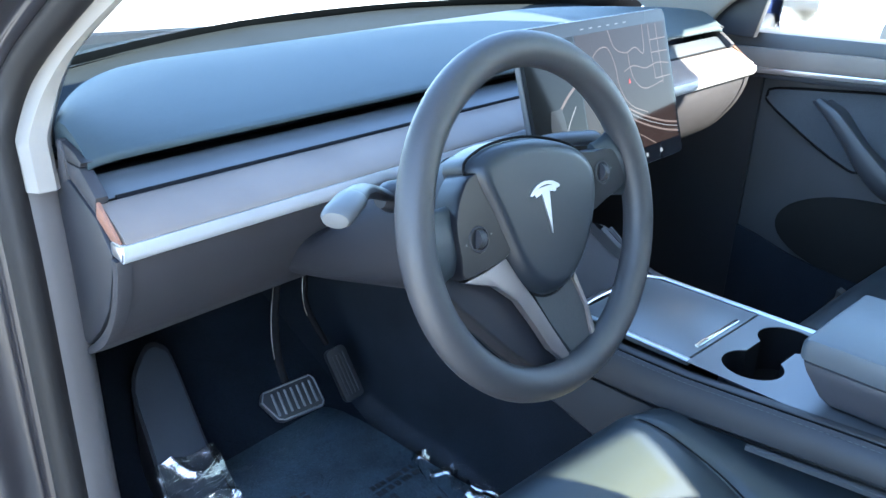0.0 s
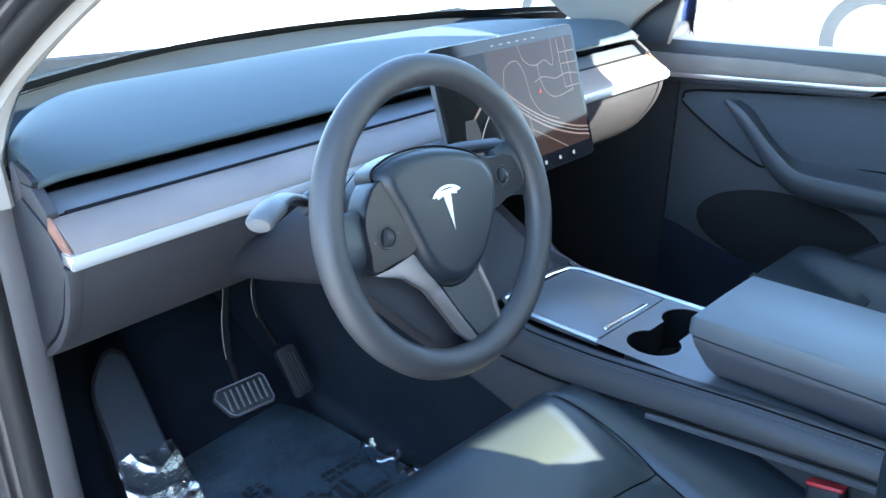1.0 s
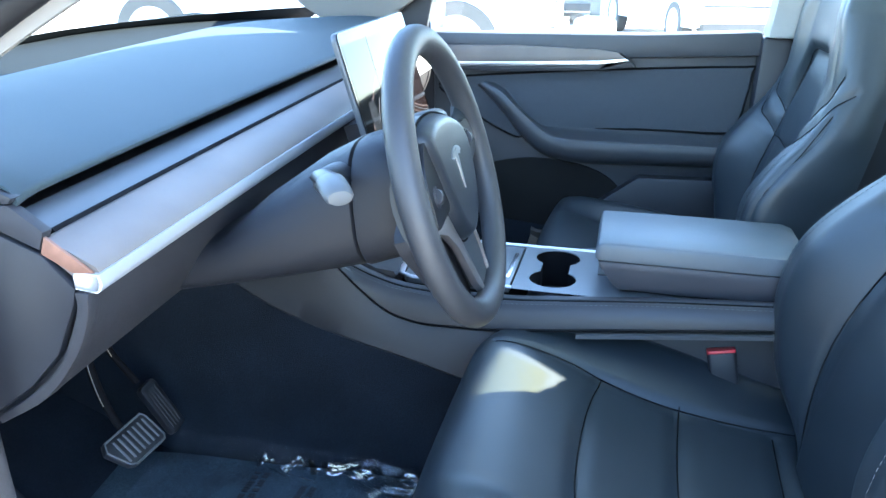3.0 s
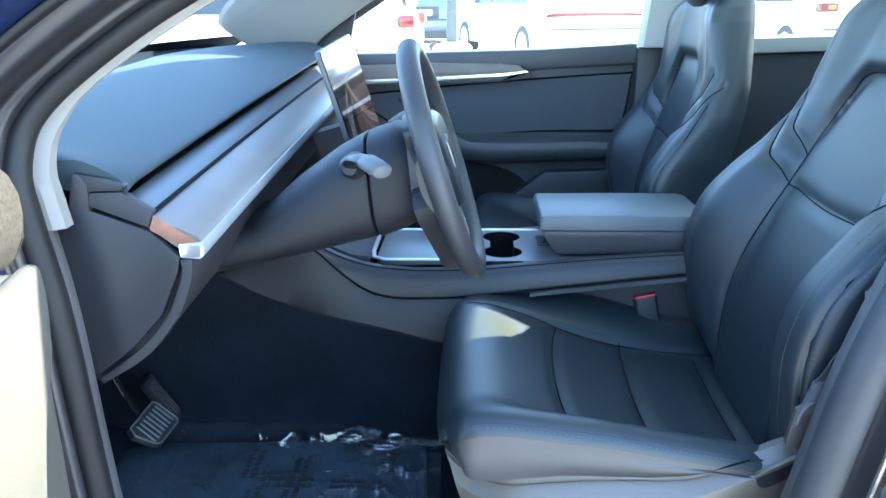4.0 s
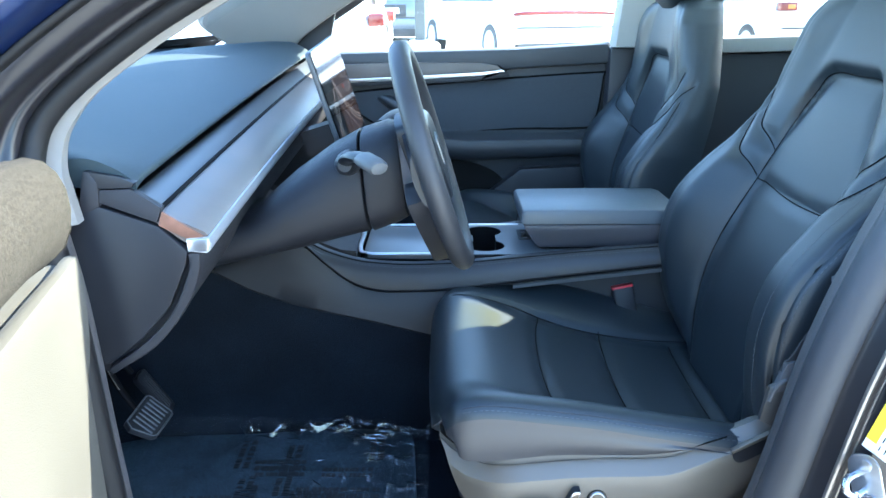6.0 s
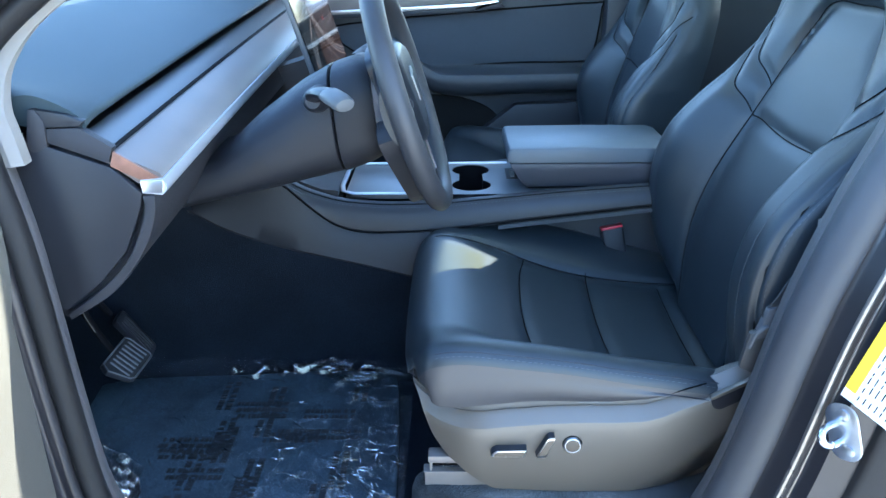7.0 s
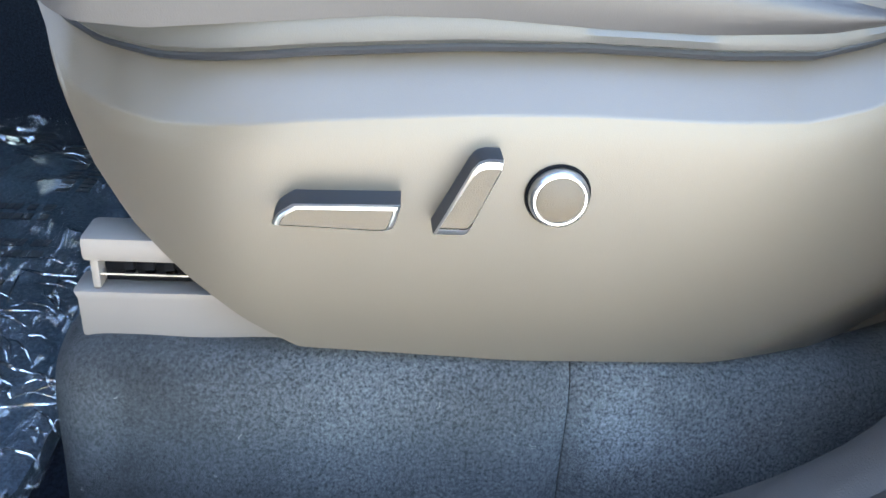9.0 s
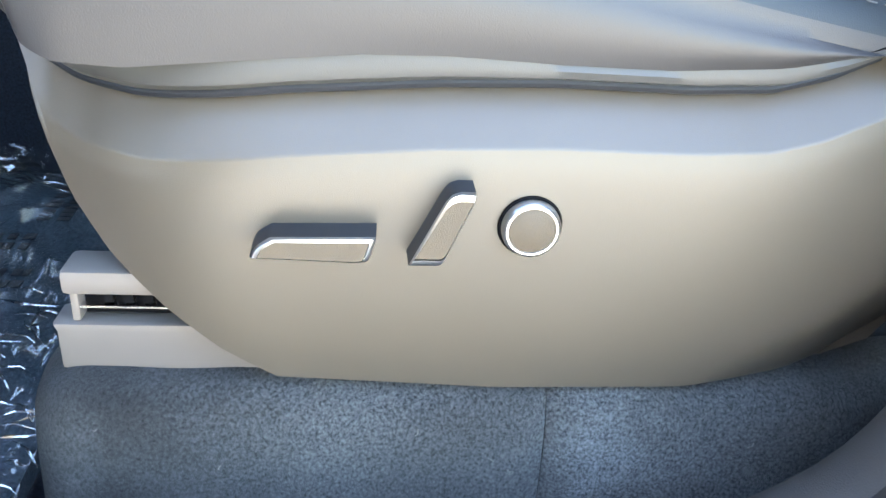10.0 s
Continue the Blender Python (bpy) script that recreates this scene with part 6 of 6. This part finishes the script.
finish("guide_clip", *tube(crom([(-0.668, -0.466, 0.860), (-0.670, -0.470, 0.872), (-0.670, -0.480, 0.880)], 4), [0.010, 0.011, 0.010, 0.009, 0.008, 0.008, 0.007, 0.006, 0.004], 10, flat=0.6), STALK_G, belt, "grey guide clip")
finish("guide_block", *box(-0.672, -0.655, -0.512, -0.482, 0.848, 0.878), PLASTIC_D, belt, "black guide block", bevel=0.004)

buckle = thing("seat_belt_buckle", "black seat belt buckle with a red release button", "seat belt buckle")
BK = pose(-0.101, -0.348, 0.643, 8, 12, 90)
finish("housing", *moved(slab(rounded(0.042, 0.024, 0.006), "z", -0.085, 0.0), BK), PLASTIC_D, buckle, "black housing", bevel=0.003)
finish("release_button", *moved(slab(rounded(0.042, 0.020, 0.004), "z", -0.002, 0.004), BK), RED, buckle, "red release button", bevel=0.002)
finish("stalk", *moved(box(-0.012, 0.012, -0.004, 0.004, -0.11, -0.08), BK), PLASTIC_D, buckle)

# ---- carpet riser below the seat rail, in two sewn pieces ----
riser = thing("carpet_riser", "worn grey carpet over the floor ledge below the driver's seat", "carpet")


def riser_piece(y0, y1, round_front):
    rings = []
    for y in np.linspace(y0, y1, 40):
        e = math.sqrt(max(0, 1 - (1 - min(1, (y0 - y) / 0.03)) ** 2)) if round_front else 1.0
        g = 0.006 * math.exp(-((y - y1) / 0.006) ** 2) if round_front else 0.006 * math.exp(-((y - y0) / 0.006) ** 2)
        sec = crom([(-0.585, 0.458), (-0.612, 0.459), (-0.632, 0.452), (-0.641, 0.43), (-0.646, 0.39), (-0.655, 0.355), (-0.672, 0.338)], 4)
        rings.append([(-0.585 + (x + 0.585) * (0.25 + 0.75 * e) + g * (1 if x < -0.61 else 0), y, 0.335 + (z - 0.335) * (0.75 + 0.25 * e) + 0.0025 * noise.noise(Vector((x * 30, y * 30, z * 30)))) for x, z in sec] + [(-0.585, y, 0.335)])
    return loft(rings)


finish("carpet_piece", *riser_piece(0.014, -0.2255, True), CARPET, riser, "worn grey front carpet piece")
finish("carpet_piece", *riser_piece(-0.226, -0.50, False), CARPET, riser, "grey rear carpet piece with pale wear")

random.seed(23)
lint = []
for k in range(14):
    y, z = random.uniform(-0.36, 0.0), random.uniform(0.395, 0.448)
    x = -0.6425 - (0.448 - z) * 0.10 - 0.004
    a, r = random.uniform(0, math.pi), random.uniform(0.0008, 0.0022)
    lint.append(tube([(x, y - r * math.cos(a), z - r * math.sin(a)), (x - 0.0008, y + random.uniform(-0.0008, 0.0008), z), (x, y + r * math.cos(a), z + r * math.sin(a))], 0.00014, 4))
tagged(finish("lint", *joined(*lint), material("grey lint", (0.30, 0.29, 0.27), 0.9), riser, "pale lint and hairs"), kind="stuff")

# ---- clear protective film ----
FILM = clear("crinkled clear film", (0.90, 0.93, 0.96), 0.085, 0.08)
_n = FILM.node_tree.nodes
_tc, _v, _b = _n.new("ShaderNodeTexCoord"), _n.new("ShaderNodeTexNoise"), _n.new("ShaderNodeBump")
_v.inputs["Scale"].default_value, _v.inputs["Detail"].default_value, _v.inputs["Distortion"].default_value = 20, 4, 0.8
_mp = _n.new("ShaderNodeMapping")
_mp.inputs["Rotation"].default_value, _mp.inputs["Scale"].default_value = (0, 0, radians(-35)), (0.8, 2.8, 1.0)
_b.inputs["Strength"].default_value, _b.inputs["Distance"].default_value = 0.45, 0.006
FILM.node_tree.links.new(_tc.outputs["Object"], _mp.inputs["Vector"])
FILM.node_tree.links.new(_mp.outputs["Vector"], _v.inputs["Vector"])
FILM.node_tree.links.new(_v.outputs["Fac"], _b.inputs["Height"])
FILM.node_tree.links.new(_b.outputs["Normal"], next(k for k in _n if k.type == "BSDF_GLOSSY").inputs["Normal"])


_d, _h = _n.new("ShaderNodeBsdfDiffuse"), _n.new("ShaderNodeMixShader")
_d.inputs["Color"].default_value = (0.8, 0.82, 0.85, 1)
_h.inputs[0].default_value = 0.022
_t = next(k for k in _n if k.type == "BSDF_TRANSPARENT")
_m = next(k for k in _n if k.type == "MIX_SHADER" and k != _h)
FILM.node_tree.links.new(_t.outputs[0], _h.inputs[1])
FILM.node_tree.links.new(_d.outputs[0], _h.inputs[2])
FILM.node_tree.links.new(_h.outputs[0], _m.inputs[1])
FILM_B = FILM.copy()
FILM_B.name = "crumpled bright film"
_v2 = next(k for k in FILM_B.node_tree.nodes if k.type == "TEX_NOISE")
_v2.noise_type = "FBM"
_v2.inputs["Scale"].default_value, _v2.inputs["Detail"].default_value = 34, 3
next(k for k in FILM_B.node_tree.nodes if k.type == "MAP_RANGE").inputs["To Min"].default_value = 0.34

FILM_C = clear("glossy film fold", (0.92, 0.95, 0.97), 0.40, 0.06)


def film_sheet(x0, x1, y0, y1, z0, slope, n, m, amp, keep=lambda x, y: True, curl=0.0):
    pts, ok = [], []
    for j in range(m + 1):
        for i in range(n + 1):
            x, y = x0 + (x1 - x0) * i / n, y0 + (y1 - y0) * j / m
            q = Vector((x * 14, y * 14, 1.7))
            ridge = 1 - abs(noise.noise(q)) * 2.2
            fine = noise.noise(Vector((x * 60, y * 60, 4.2)))
            near = smooth01(0.32, 0.05, y) * 0.8 + 0.5
            h = amp * near * (1.3 * max(0, ridge) ** 4 + 0.35 * fine + 0.5 * noise.noise(q * 2.3))
            pts.append((x, y, z0 + mat_rise(x) + slope * (y - y0) + max(0.0, amp * 0.8 + h) + curl * smooth01(x1 - 0.06, x1, x) ** 2))
            ok.append(keep(x, y))
    w = n + 1
    faces = [(j * w + i, j * w + i + 1, (j + 1) * w + i + 1, (j + 1) * w + i) for j in range(m) for i in range(n) if ok[j * w + i] and ok[(j + 1) * w + i + 1]]
    used = sorted({i for f in faces for i in f})
    at = {i: k for k, i in enumerate(used)}
    return [pts[i] for i in used], [tuple(at[i] for i in f) for f in faces]


film = thing("plastic_film", "crinkled clear protective film spread over the floor mat", "plastic film")
FILM_K = FILM.copy()
FILM_K.name = "crumpled film by the sill"
_vk, _bk, _mk = (next(k for k in FILM_K.node_tree.nodes if k.type == q) for q in ("TEX_NOISE", "BUMP", "MAPPING"))
_vk.inputs["Scale"].default_value, _vk.inputs["Detail"].default_value, _vk.inputs["Distortion"].default_value = 13, 2, 1.6
_bk.inputs["Strength"].default_value, _bk.inputs["Distance"].default_value = 0.75, 0.014
_mk.inputs["Scale"].default_value = (0.6, 3.0, 1.0)
next(k for k in FILM_K.node_tree.nodes if k.type == "MAP_RANGE").inputs["To Min"].default_value = 0.10
crumpled = lambda x, y: y < 0.205 + 0.03 * math.sin(x * 23) and -0.63 < x < -0.20 + 0.10 * math.sin(y * 31) - 0.5 * max(0, y - 0.08)
spread = lambda x, y: not (x < -0.56 and y > 0.42) and not (x > -0.17 and y < 0.08)
finish("crumpled_sheet", *film_sheet(-0.655, -0.150, 0.03, 0.56, 0.3535, 0.02, 120, 120, 0.005, lambda x, y: spread(x, y) and crumpled(x, y), 0.016), FILM_K, film, "crumpled glossy film").visible_shadow = False
sheet = finish("sheet", *film_sheet(-0.655, -0.150, 0.03, 0.56, 0.353, 0.02, 120, 120, 0.006, lambda x, y: spread(x, y) and not crumpled(x, y), 0.016), FILM, film, "glossy crinkled clear film")
sheet.visible_shadow = False
random.seed(11)
items = []
for k in range(130):
    if k % 5 == 0:
        cx, cy = random.uniform(-0.24, -0.165), random.uniform(0.06, 0.20)
    elif k % 5 < 4:
        cx, cy = random.gauss(-0.52, 0.075), random.uniform(0.035, 0.155)
    else:
        cx, cy = random.uniform(-0.62, -0.2), random.uniform(0.20, 0.46)
    cx = min(-0.17, max(-0.63, cx))
    turn, reach = radians(random.gauss(62, 22)), random.uniform(0.010, 0.045) * (1.6 if k % 11 == 0 else 1)
    path, bend = [], random.uniform(-0.6, 0.6)
    for q in range(5):
        a = turn + bend * (q / 4 - 0.5)
        path.append((cx + math.cos(a) * reach * (q / 4 - 0.5) + random.gauss(0, 0.0006), cy + math.sin(a) * reach * (q / 4 - 0.5) + random.gauss(0, 0.0006), 0.3640 + mat_rise(cx) + 0.003 * math.sin(math.pi * q / 4) + 0.02 * (cy - 0.03)))
    w = random.uniform(0.0006, 0.0016)
    items.append(tube(path, [w * 0.2, w * 0.8, w, w * 0.7, w * 0.2], 6, flat=0.8))
tagged(finish("crinkle", *joined(*items), FILM_C, film, "sharp glossy folds"), kind="stuff").visible_shadow = False
# long folds where the film stands up along the tunnel
for k, (y0, y1, w, z) in enumerate(((0.155, 0.245, 0.007, 0.006), (0.215, 0.300, 0.010, 0.012), (0.270, 0.330, 0.012, 0.010), (0.300, 0.345, 0.010, 0.003), (0.360, 0.405, 0.010, 0.006), (0.17, 0.26, 0.004, 0.016), (0.08, 0.14, 0.007, 0.008))):
    rows = []
    for q in range(13):
        y = y0 + (y1 - y0) * q / 12
        x = -0.186 + 0.010 * math.sin(q * 0.55 + k * 1.7) + 0.012 * (q / 12 - 0.5) * (-1) ** k
        e = w * math.sin(math.pi * (q + 0.6) / 13.2)
        h = 0.372 + z + 0.003 * math.sin(q * 0.9 + k)
        rows.append([(x - e, y, h), (x - e * 0.3, y + 0.002, h + e * 0.75), (x + e * 0.6, y + 0.003, h + e * 1.15)])
    finish("fold", *loft(rows, closed=False, cap=False), FILM_C, film, "upright glossy fold").visible_shadow = False
random.seed(7)
for k in range(26):
    ax, ay = random.uniform(-0.62, -0.26), random.uniform(0.07, 0.46)
    along_x = k % 2 == 0
    for r in range(2):
        items, s = [], 0.0
        while s < 0.090:
            wl, gap = random.choice((0.0045, 0.0065, 0.0085)), random.choice((0.0015, 0.0015, 0.006))
            dx, dy = (s, r * 0.017) if along_x else (r * 0.017, s)
            items.append(box(ax + dx, ax + dx + (wl if along_x else 0.0105), ay + dy, ay + dy + (0.0105 if along_x else wl), 0.3535 + mat_rise(ax + dx), 0.3545 + mat_rise(ax + dx)))
            s += wl + gap
        tagged(finish("print_row", *joined(*items), INK, film, "rows of unreadable black print"), kind="stuff")
rest_film = thing("plastic_film", "crumpled clear film wrapped round the foot of the footrest", "plastic film")
finish("sheet", *film_sheet(-0.578, -0.474, 0.452, 0.556, 0.364, 0.70, 60, 60, 0.012), FILM_B, rest_film, "crumpled clear film").visible_shadow = False

# ---- touchscreen picture ----
MAP_BG = glow("map ground", (0.16, 0.10, 0.085), 0.03)
MAP_ROAD = glow("map roads", (0.62, 0.45, 0.38), 0.045)
MAP_LINE = glow("map pale lines", (0.75, 0.70, 0.68), 0.05)
UI_DARK = glow("dark panel", (0.035, 0.04, 0.045), 0.02)
UI_RED = glow("red arrow", (0.9, 0.08, 0.06), 0.08)
UI_WHITE = glow("white icons", (0.9, 0.9, 0.9), 0.04)
UI_GREY = glow("grey car picture", (0.5, 0.5, 0.5), 0.012)
spart("map_area", [(-0.055, -0.083), (0.163, -0.083), (0.163, 0.090), (-0.055, 0.090)], 0.0015, 0.0018, MAP_BG, "glowing brown road map")
spart("car_panel", [(-0.163, -0.083), (-0.058, -0.083), (-0.058, 0.090), (-0.163, 0.090)], 0.0015, 0.0018, UI_DARK, "dark driving panel")


def line(name, pts, w, mat, z=0.0019):
    p = [np.array(q, float) for q in crom(pts, 5)]
    left, right = [], []
    for i in range(len(p)):
        t = p[min(i + 1, len(p) - 1)] - p[max(i - 1, 0)]
        t = t / (np.linalg.norm(t) + 1e-9)
        nrm = np.array((-t[1], t[0])) * w / 2
        left.append((*(p[i] + nrm), z))
        right.append((*(p[i] - nrm), z))
    return finish(name, *moved(loft([left, right], closed=False, cap=False), SCREEN), mat, screen, smooth=False)


for off in (0.0, 0.006, 0.013):
    line("road", [(-0.055, 0.050 - off), (0.0, 0.005 - off), (0.06, -0.030 - off), (0.12, -0.052 - off), (0.163, -0.062 - off)], 0.0028 if off != 0.006 else 0.0012, MAP_ROAD if off != 0.006 else MAP_LINE)
for pts in ([(-0.03, 0.030), (-0.02, 0.060), (0.01, 0.068), (0.025, 0.045), (0.03, 0.010), (0.05, -0.018), (0.09, -0.035)], [(-0.055, 0.010), (-0.02, -0.02), (0.03, -0.045), (0.10, -0.083)],
            [(0.010, -0.083), (0.018, -0.04), (0.015, -0.01)], [(0.02, 0.090), (0.03, 0.065), (0.055, 0.055), (0.08, 0.06), (0.10, 0.05), (0.105, 0.09)], [(0.045, 0.030), (0.07, 0.035), (0.10, 0.028), (0.13, 0.032), (0.163, 0.028)],
            [(0.06, 0.055), (0.065, 0.02), (0.09, 0.0), (0.14, 0.004)], [(0.12, 0.088), (0.12, 0.05), (0.122, 0.01)], [(0.14, 0.088), (0.141, 0.0)], [(0.122, 0.066), (0.163, 0.066)], [(0.121, 0.048), (0.163, 0.047)], [(0.122, 0.010), (0.163, 0.010)]):
    line("street", pts, 0.0014, MAP_ROAD)
spart("position_arrow", [(0.052, 0.012), (0.058, 0.012), (0.055, 0.020)], 0.0019, 0.0022, UI_RED, "small red arrow")
line("lane", [(-0.15, -0.08), (-0.125, -0.02), (-0.095, 0.01), (-0.062, 0.03)], 0.004, MAP_ROAD)
line("lane", [(-0.12, -0.082), (-0.10, -0.03), (-0.075, 0.0)], 0.002, MAP_LINE)
spart("car_picture", [(-0.128, -0.058), (-0.104, -0.058), (-0.100, -0.02), (-0.105, 0.002), (-0.127, 0.002), (-0.132, -0.02)], 0.0019, 0.0022, UI_GREY)
for k in range(7):
    x = -0.12 + k * 0.038
    spart("icon", [(x, -0.098), (x + 0.006, -0.098), (x + 0.006, -0.092), (x, -0.092)], 0.0015, 0.0018, UI_RED if k in (3,) else UI_WHITE)
for k in range(6):
    x = -0.04 + k * 0.02
    spart("status_text", [(x, 0.0960), (x + 0.007, 0.0960), (x + 0.007, 0.0975), (x, 0.0975)], 0.0015, 0.0018, UI_WHITE, "small unreadable status line")

# ---- door frame: striker and label ----
striker = thing("door_striker", "zinc plated door striker bolted to the centre pillar", "door striker")
ST = look((-0.812, -0.457, 0.684), (-0.40, -1.05, 0.70)) @ pose(0, 0, 0, 0, 0, 18) @ Matrix.Scale(0.78, 4)
finish("plate", *moved(slab(rounded(0.046, 0.082, 0.020), "z", 0.0, 0.004), ST), GREY_METAL, striker, "rounded zinc plate", bevel=0.0015)
finish("loop", *moved(tube(crom([(-0.012, 0.010, 0.0), (-0.014, 0.010, 0.02), (-0.012, 0.004, 0.034), (-0.010, -0.006, 0.034), (-0.008, -0.014, 0.02), (-0.006, -0.014, 0.0)], 5), 0.0055, 10), ST), CHROME, striker, "bright steel loop")
for k in (-1, 1):
    finish("bolt", *moved(tube([(0.004, k * 0.026, 0.003), (0.004, k * 0.026, 0.007), (0.004, k * 0.026, 0.008)], [0.009, 0.009, 0.006], 12), ST), GREY_METAL, striker, "round bolt head")
tag = thing("tyre_label", "white and yellow tyre pressure label on the centre pillar", "label")
LB = look((-0.826, -0.474, 0.778), (-0.43, -1.05, 0.78)) @ pose(0, 0, 0, 0, 0, -16) @ pose(0.011, -0.004, 0.0)
finish("paper", *moved(slab([(-0.030, -0.062), (0.030, -0.062), (0.030, 0.062), (-0.030, 0.062)], "z", 0, 0.0006), LB), LABEL_W, tag, "white paper")
finish("yellow_band", *moved(slab([(-0.030, -0.050), (-0.018, -0.050), (-0.018, 0.062), (-0.030, 0.062)], "z", 0.0006, 0.001), LB), LABEL_Y, tag, "yellow band")
finish("yellow_edge", *moved(slab([(0.026, -0.062), (0.030, -0.062), (0.030, 0.062), (0.026, 0.062)], "z", 0.0006, 0.001), LB), LABEL_Y, tag, "yellow edge")
random.seed(3)
for c in range(6):
    y, items = -0.055, []
    while y < 0.05:
        h = random.uniform(0.004, 0.012)
        items.append(slab([(-0.014 + c * 0.0064, y), (-0.0128 + c * 0.0064, y), (-0.0128 + c * 0.0064, y + h), (-0.014 + c * 0.0064, y + h)], "z", 0.0006, 0.0009))
        y += h + random.uniform(0.002, 0.008)
    tagged(finish("print_column", *moved(joined(*items), LB), INK, tag, "fine unreadable print"), kind="stuff")

# ---- driver's door, swung open ----
ddoor = thing("driver_door", "driver's door swung wide open, its inner panel in the sun", "car door")
DD = pose(-0.905, 0.300, 0, 0, 0, -76)     # local -y runs from the hinge to the door's free edge, +x is the inner side
DOOR_IN = material("sun-bleached inner panel", (0.050, 0.047, 0.040), 0.65, grain=0.4, grain_scale=900, vary=0.12, spec=0.3)
finish("inner_panel", *moved(slab([(-0.075, 0.30), (-0.078, 0.90), (-0.085, 1.0), (-0.95, 1.06), (-1.0, 0.8), (-0.95, 0.34)], "x", -0.05, 0.0), DD), DOOR_IN, ddoor, "inner panel bleached by sun", bevel=0.012)
finish("outer_skin", *moved(slab([(0.03, 0.28), (0.03, 1.00), (-0.98, 1.06), (-1.04, 0.8), (-1.0, 0.30)], "x", -0.14, -0.055), DD), PAINT, ddoor, "deep blue outer skin", bevel=0.01)
finish("cloth_roll", *moved(tube(crom([(-0.008, -0.136, 1.050), (-0.008, -0.142, 1.051), (-0.008, -0.152, 1.053), (-0.008, -0.3, 1.065), (-0.008, -0.9, 1.08)], 5), [0.010, 0.014, 0.017, 0.020, 0.0215, 0.023] + [0.025] * 15, 16, flat=1.45), DD), CLOTH, ddoor, "grey woven upper roll")
finish("armrest", *moved(slab([tuple(p) for p in crom([(-0.088, 1.0), (-0.092, 0.94), (-0.13, 0.90), (-0.17, 0.83), (-0.24, 0.74), (-0.6, 0.72), (-0.9, 0.75), (-0.9, 1.02), (-0.4, 1.02), (-0.14, 1.008)], 3, closed=True)], "x", -0.004, 0.007), DD), DOOR_IN, ddoor, "padded panel in the sun", bevel=0.004)
finish("pocket", *moved(slab(crom([(-0.26, 0.60), (-0.32, 0.68), (-0.85, 0.68), (-0.85, 0.42), (-0.3, 0.40)], 3, closed=True), "x", -0.01, 0.03), DD), DOOR_IN, ddoor, "moulded door pocket", bevel=0.01)

# rear-view mirror at the roof's front edge
rear_mirror = thing("rear_view_mirror", "black rear-view mirror hung below the roof's front edge", "car mirror")
finish("housing", *moved(slab(rounded(0.23, 0.065, 0.025), "y", -0.012, 0.018), pose(-0.02, 0.12, 1.385, -8, 0, 8)), PLASTIC_D, rear_mirror, bevel=0.006)
finish("stem", *tube([(-0.01, 0.15, 1.40), (-0.01, 0.17, 1.43)], 0.012, 8), PLASTIC_D, rear_mirror)

# ---- outside of the car: roof skin, rear body, wings and wheels ----
def lifted(vf, dz):
    return [(x, y, z + dz) for x, y, z in vf[0]], vf[1]


SX, SY = (PX[0] - 0.03, PX[1] + 0.03), (PY[0] - 0.04, PY[1] + 0.04)      # the skin stops short of the added pane
finish("roof_skin", *lifted(joined(roof_sheet(-0.56, 0.56, SY[1], 0.0, 8), roof_sheet(-0.56, SX[0], SY[0], SY[1]), roof_sheet(SX[1], 0.56, SY[0], SY[1]), roof_sheet(-0.56, 0.56, -2.3, SY[0], 8)), 0.036), ROOF_SKIN, shell, "dark glass roof skin")
hatch = crom([(-2.24, 1.45), (-2.42, 1.25), (-2.55, 1.02), (-2.62, 0.85), (-2.60, 0.55), (-2.52, 0.35)], 4)
finish("tailgate", *loft([[(x, y + 0.10 * (x / 0.8) ** 2, z) for y, z in hatch] for x in np.linspace(-0.80, 0.80, 11)], closed=False, cap=False), PAINT, shell, "deep blue tailgate")
for s in (-1, 1):
    arch = lambda y0: [(y0 + 0.40 * math.cos(a), 0.34 + 0.40 * math.sin(a)) for a in np.linspace(math.pi, 0, 13)]
    rear = [(-2.56, 0.36)] + arch(-1.62) + [(-0.80, 0.34), (-0.80, 1.0), (-1.6, 1.03), (-2.3, 1.06), (-2.52, 1.0)]
    finish("rear_side_skin", *slab(rear, "x", *sorted((s * 0.815, s * 0.875))), PAINT, shell, "deep blue rear door and wing", bevel=0.01)
    wing = [(0.80, 0.34)] + arch(1.35) + [(1.98, 0.42), (1.98, 0.66), (1.7, 0.80), (1.0, 0.90), (0.80, 0.90)]
    finish("front_wing", *slab(wing, "x", *sorted((s * 0.80, s * 0.865))), PAINT, shell, "deep blue front wing", bevel=0.01)
    for y in (-1.62, 1.35):
        wheel_set(shell, s * 0.78, y, 0.34, 0.2, s)
finish("door_skin", *slab([(-0.80, 0.36), (-0.80, 1.02), (0.60, 1.0), (0.80, 0.92), (0.80, 0.36)], "x", 0.80, 0.87), PAINT, shell, "deep blue passenger side doors", bevel=0.01)
nose = crom([(1.90, 0.72), (2.02, 0.62), (2.05, 0.48), (1.98, 0.34)], 4)
finish("front_bumper", *loft([[(x, y - 0.28 * (x / 0.82) ** 2 + 0.05, z) for y, z in nose] for x in np.linspace(-0.82, 0.82, 11)], closed=False, cap=False), PAINT, shell, "deep blue front bumper")
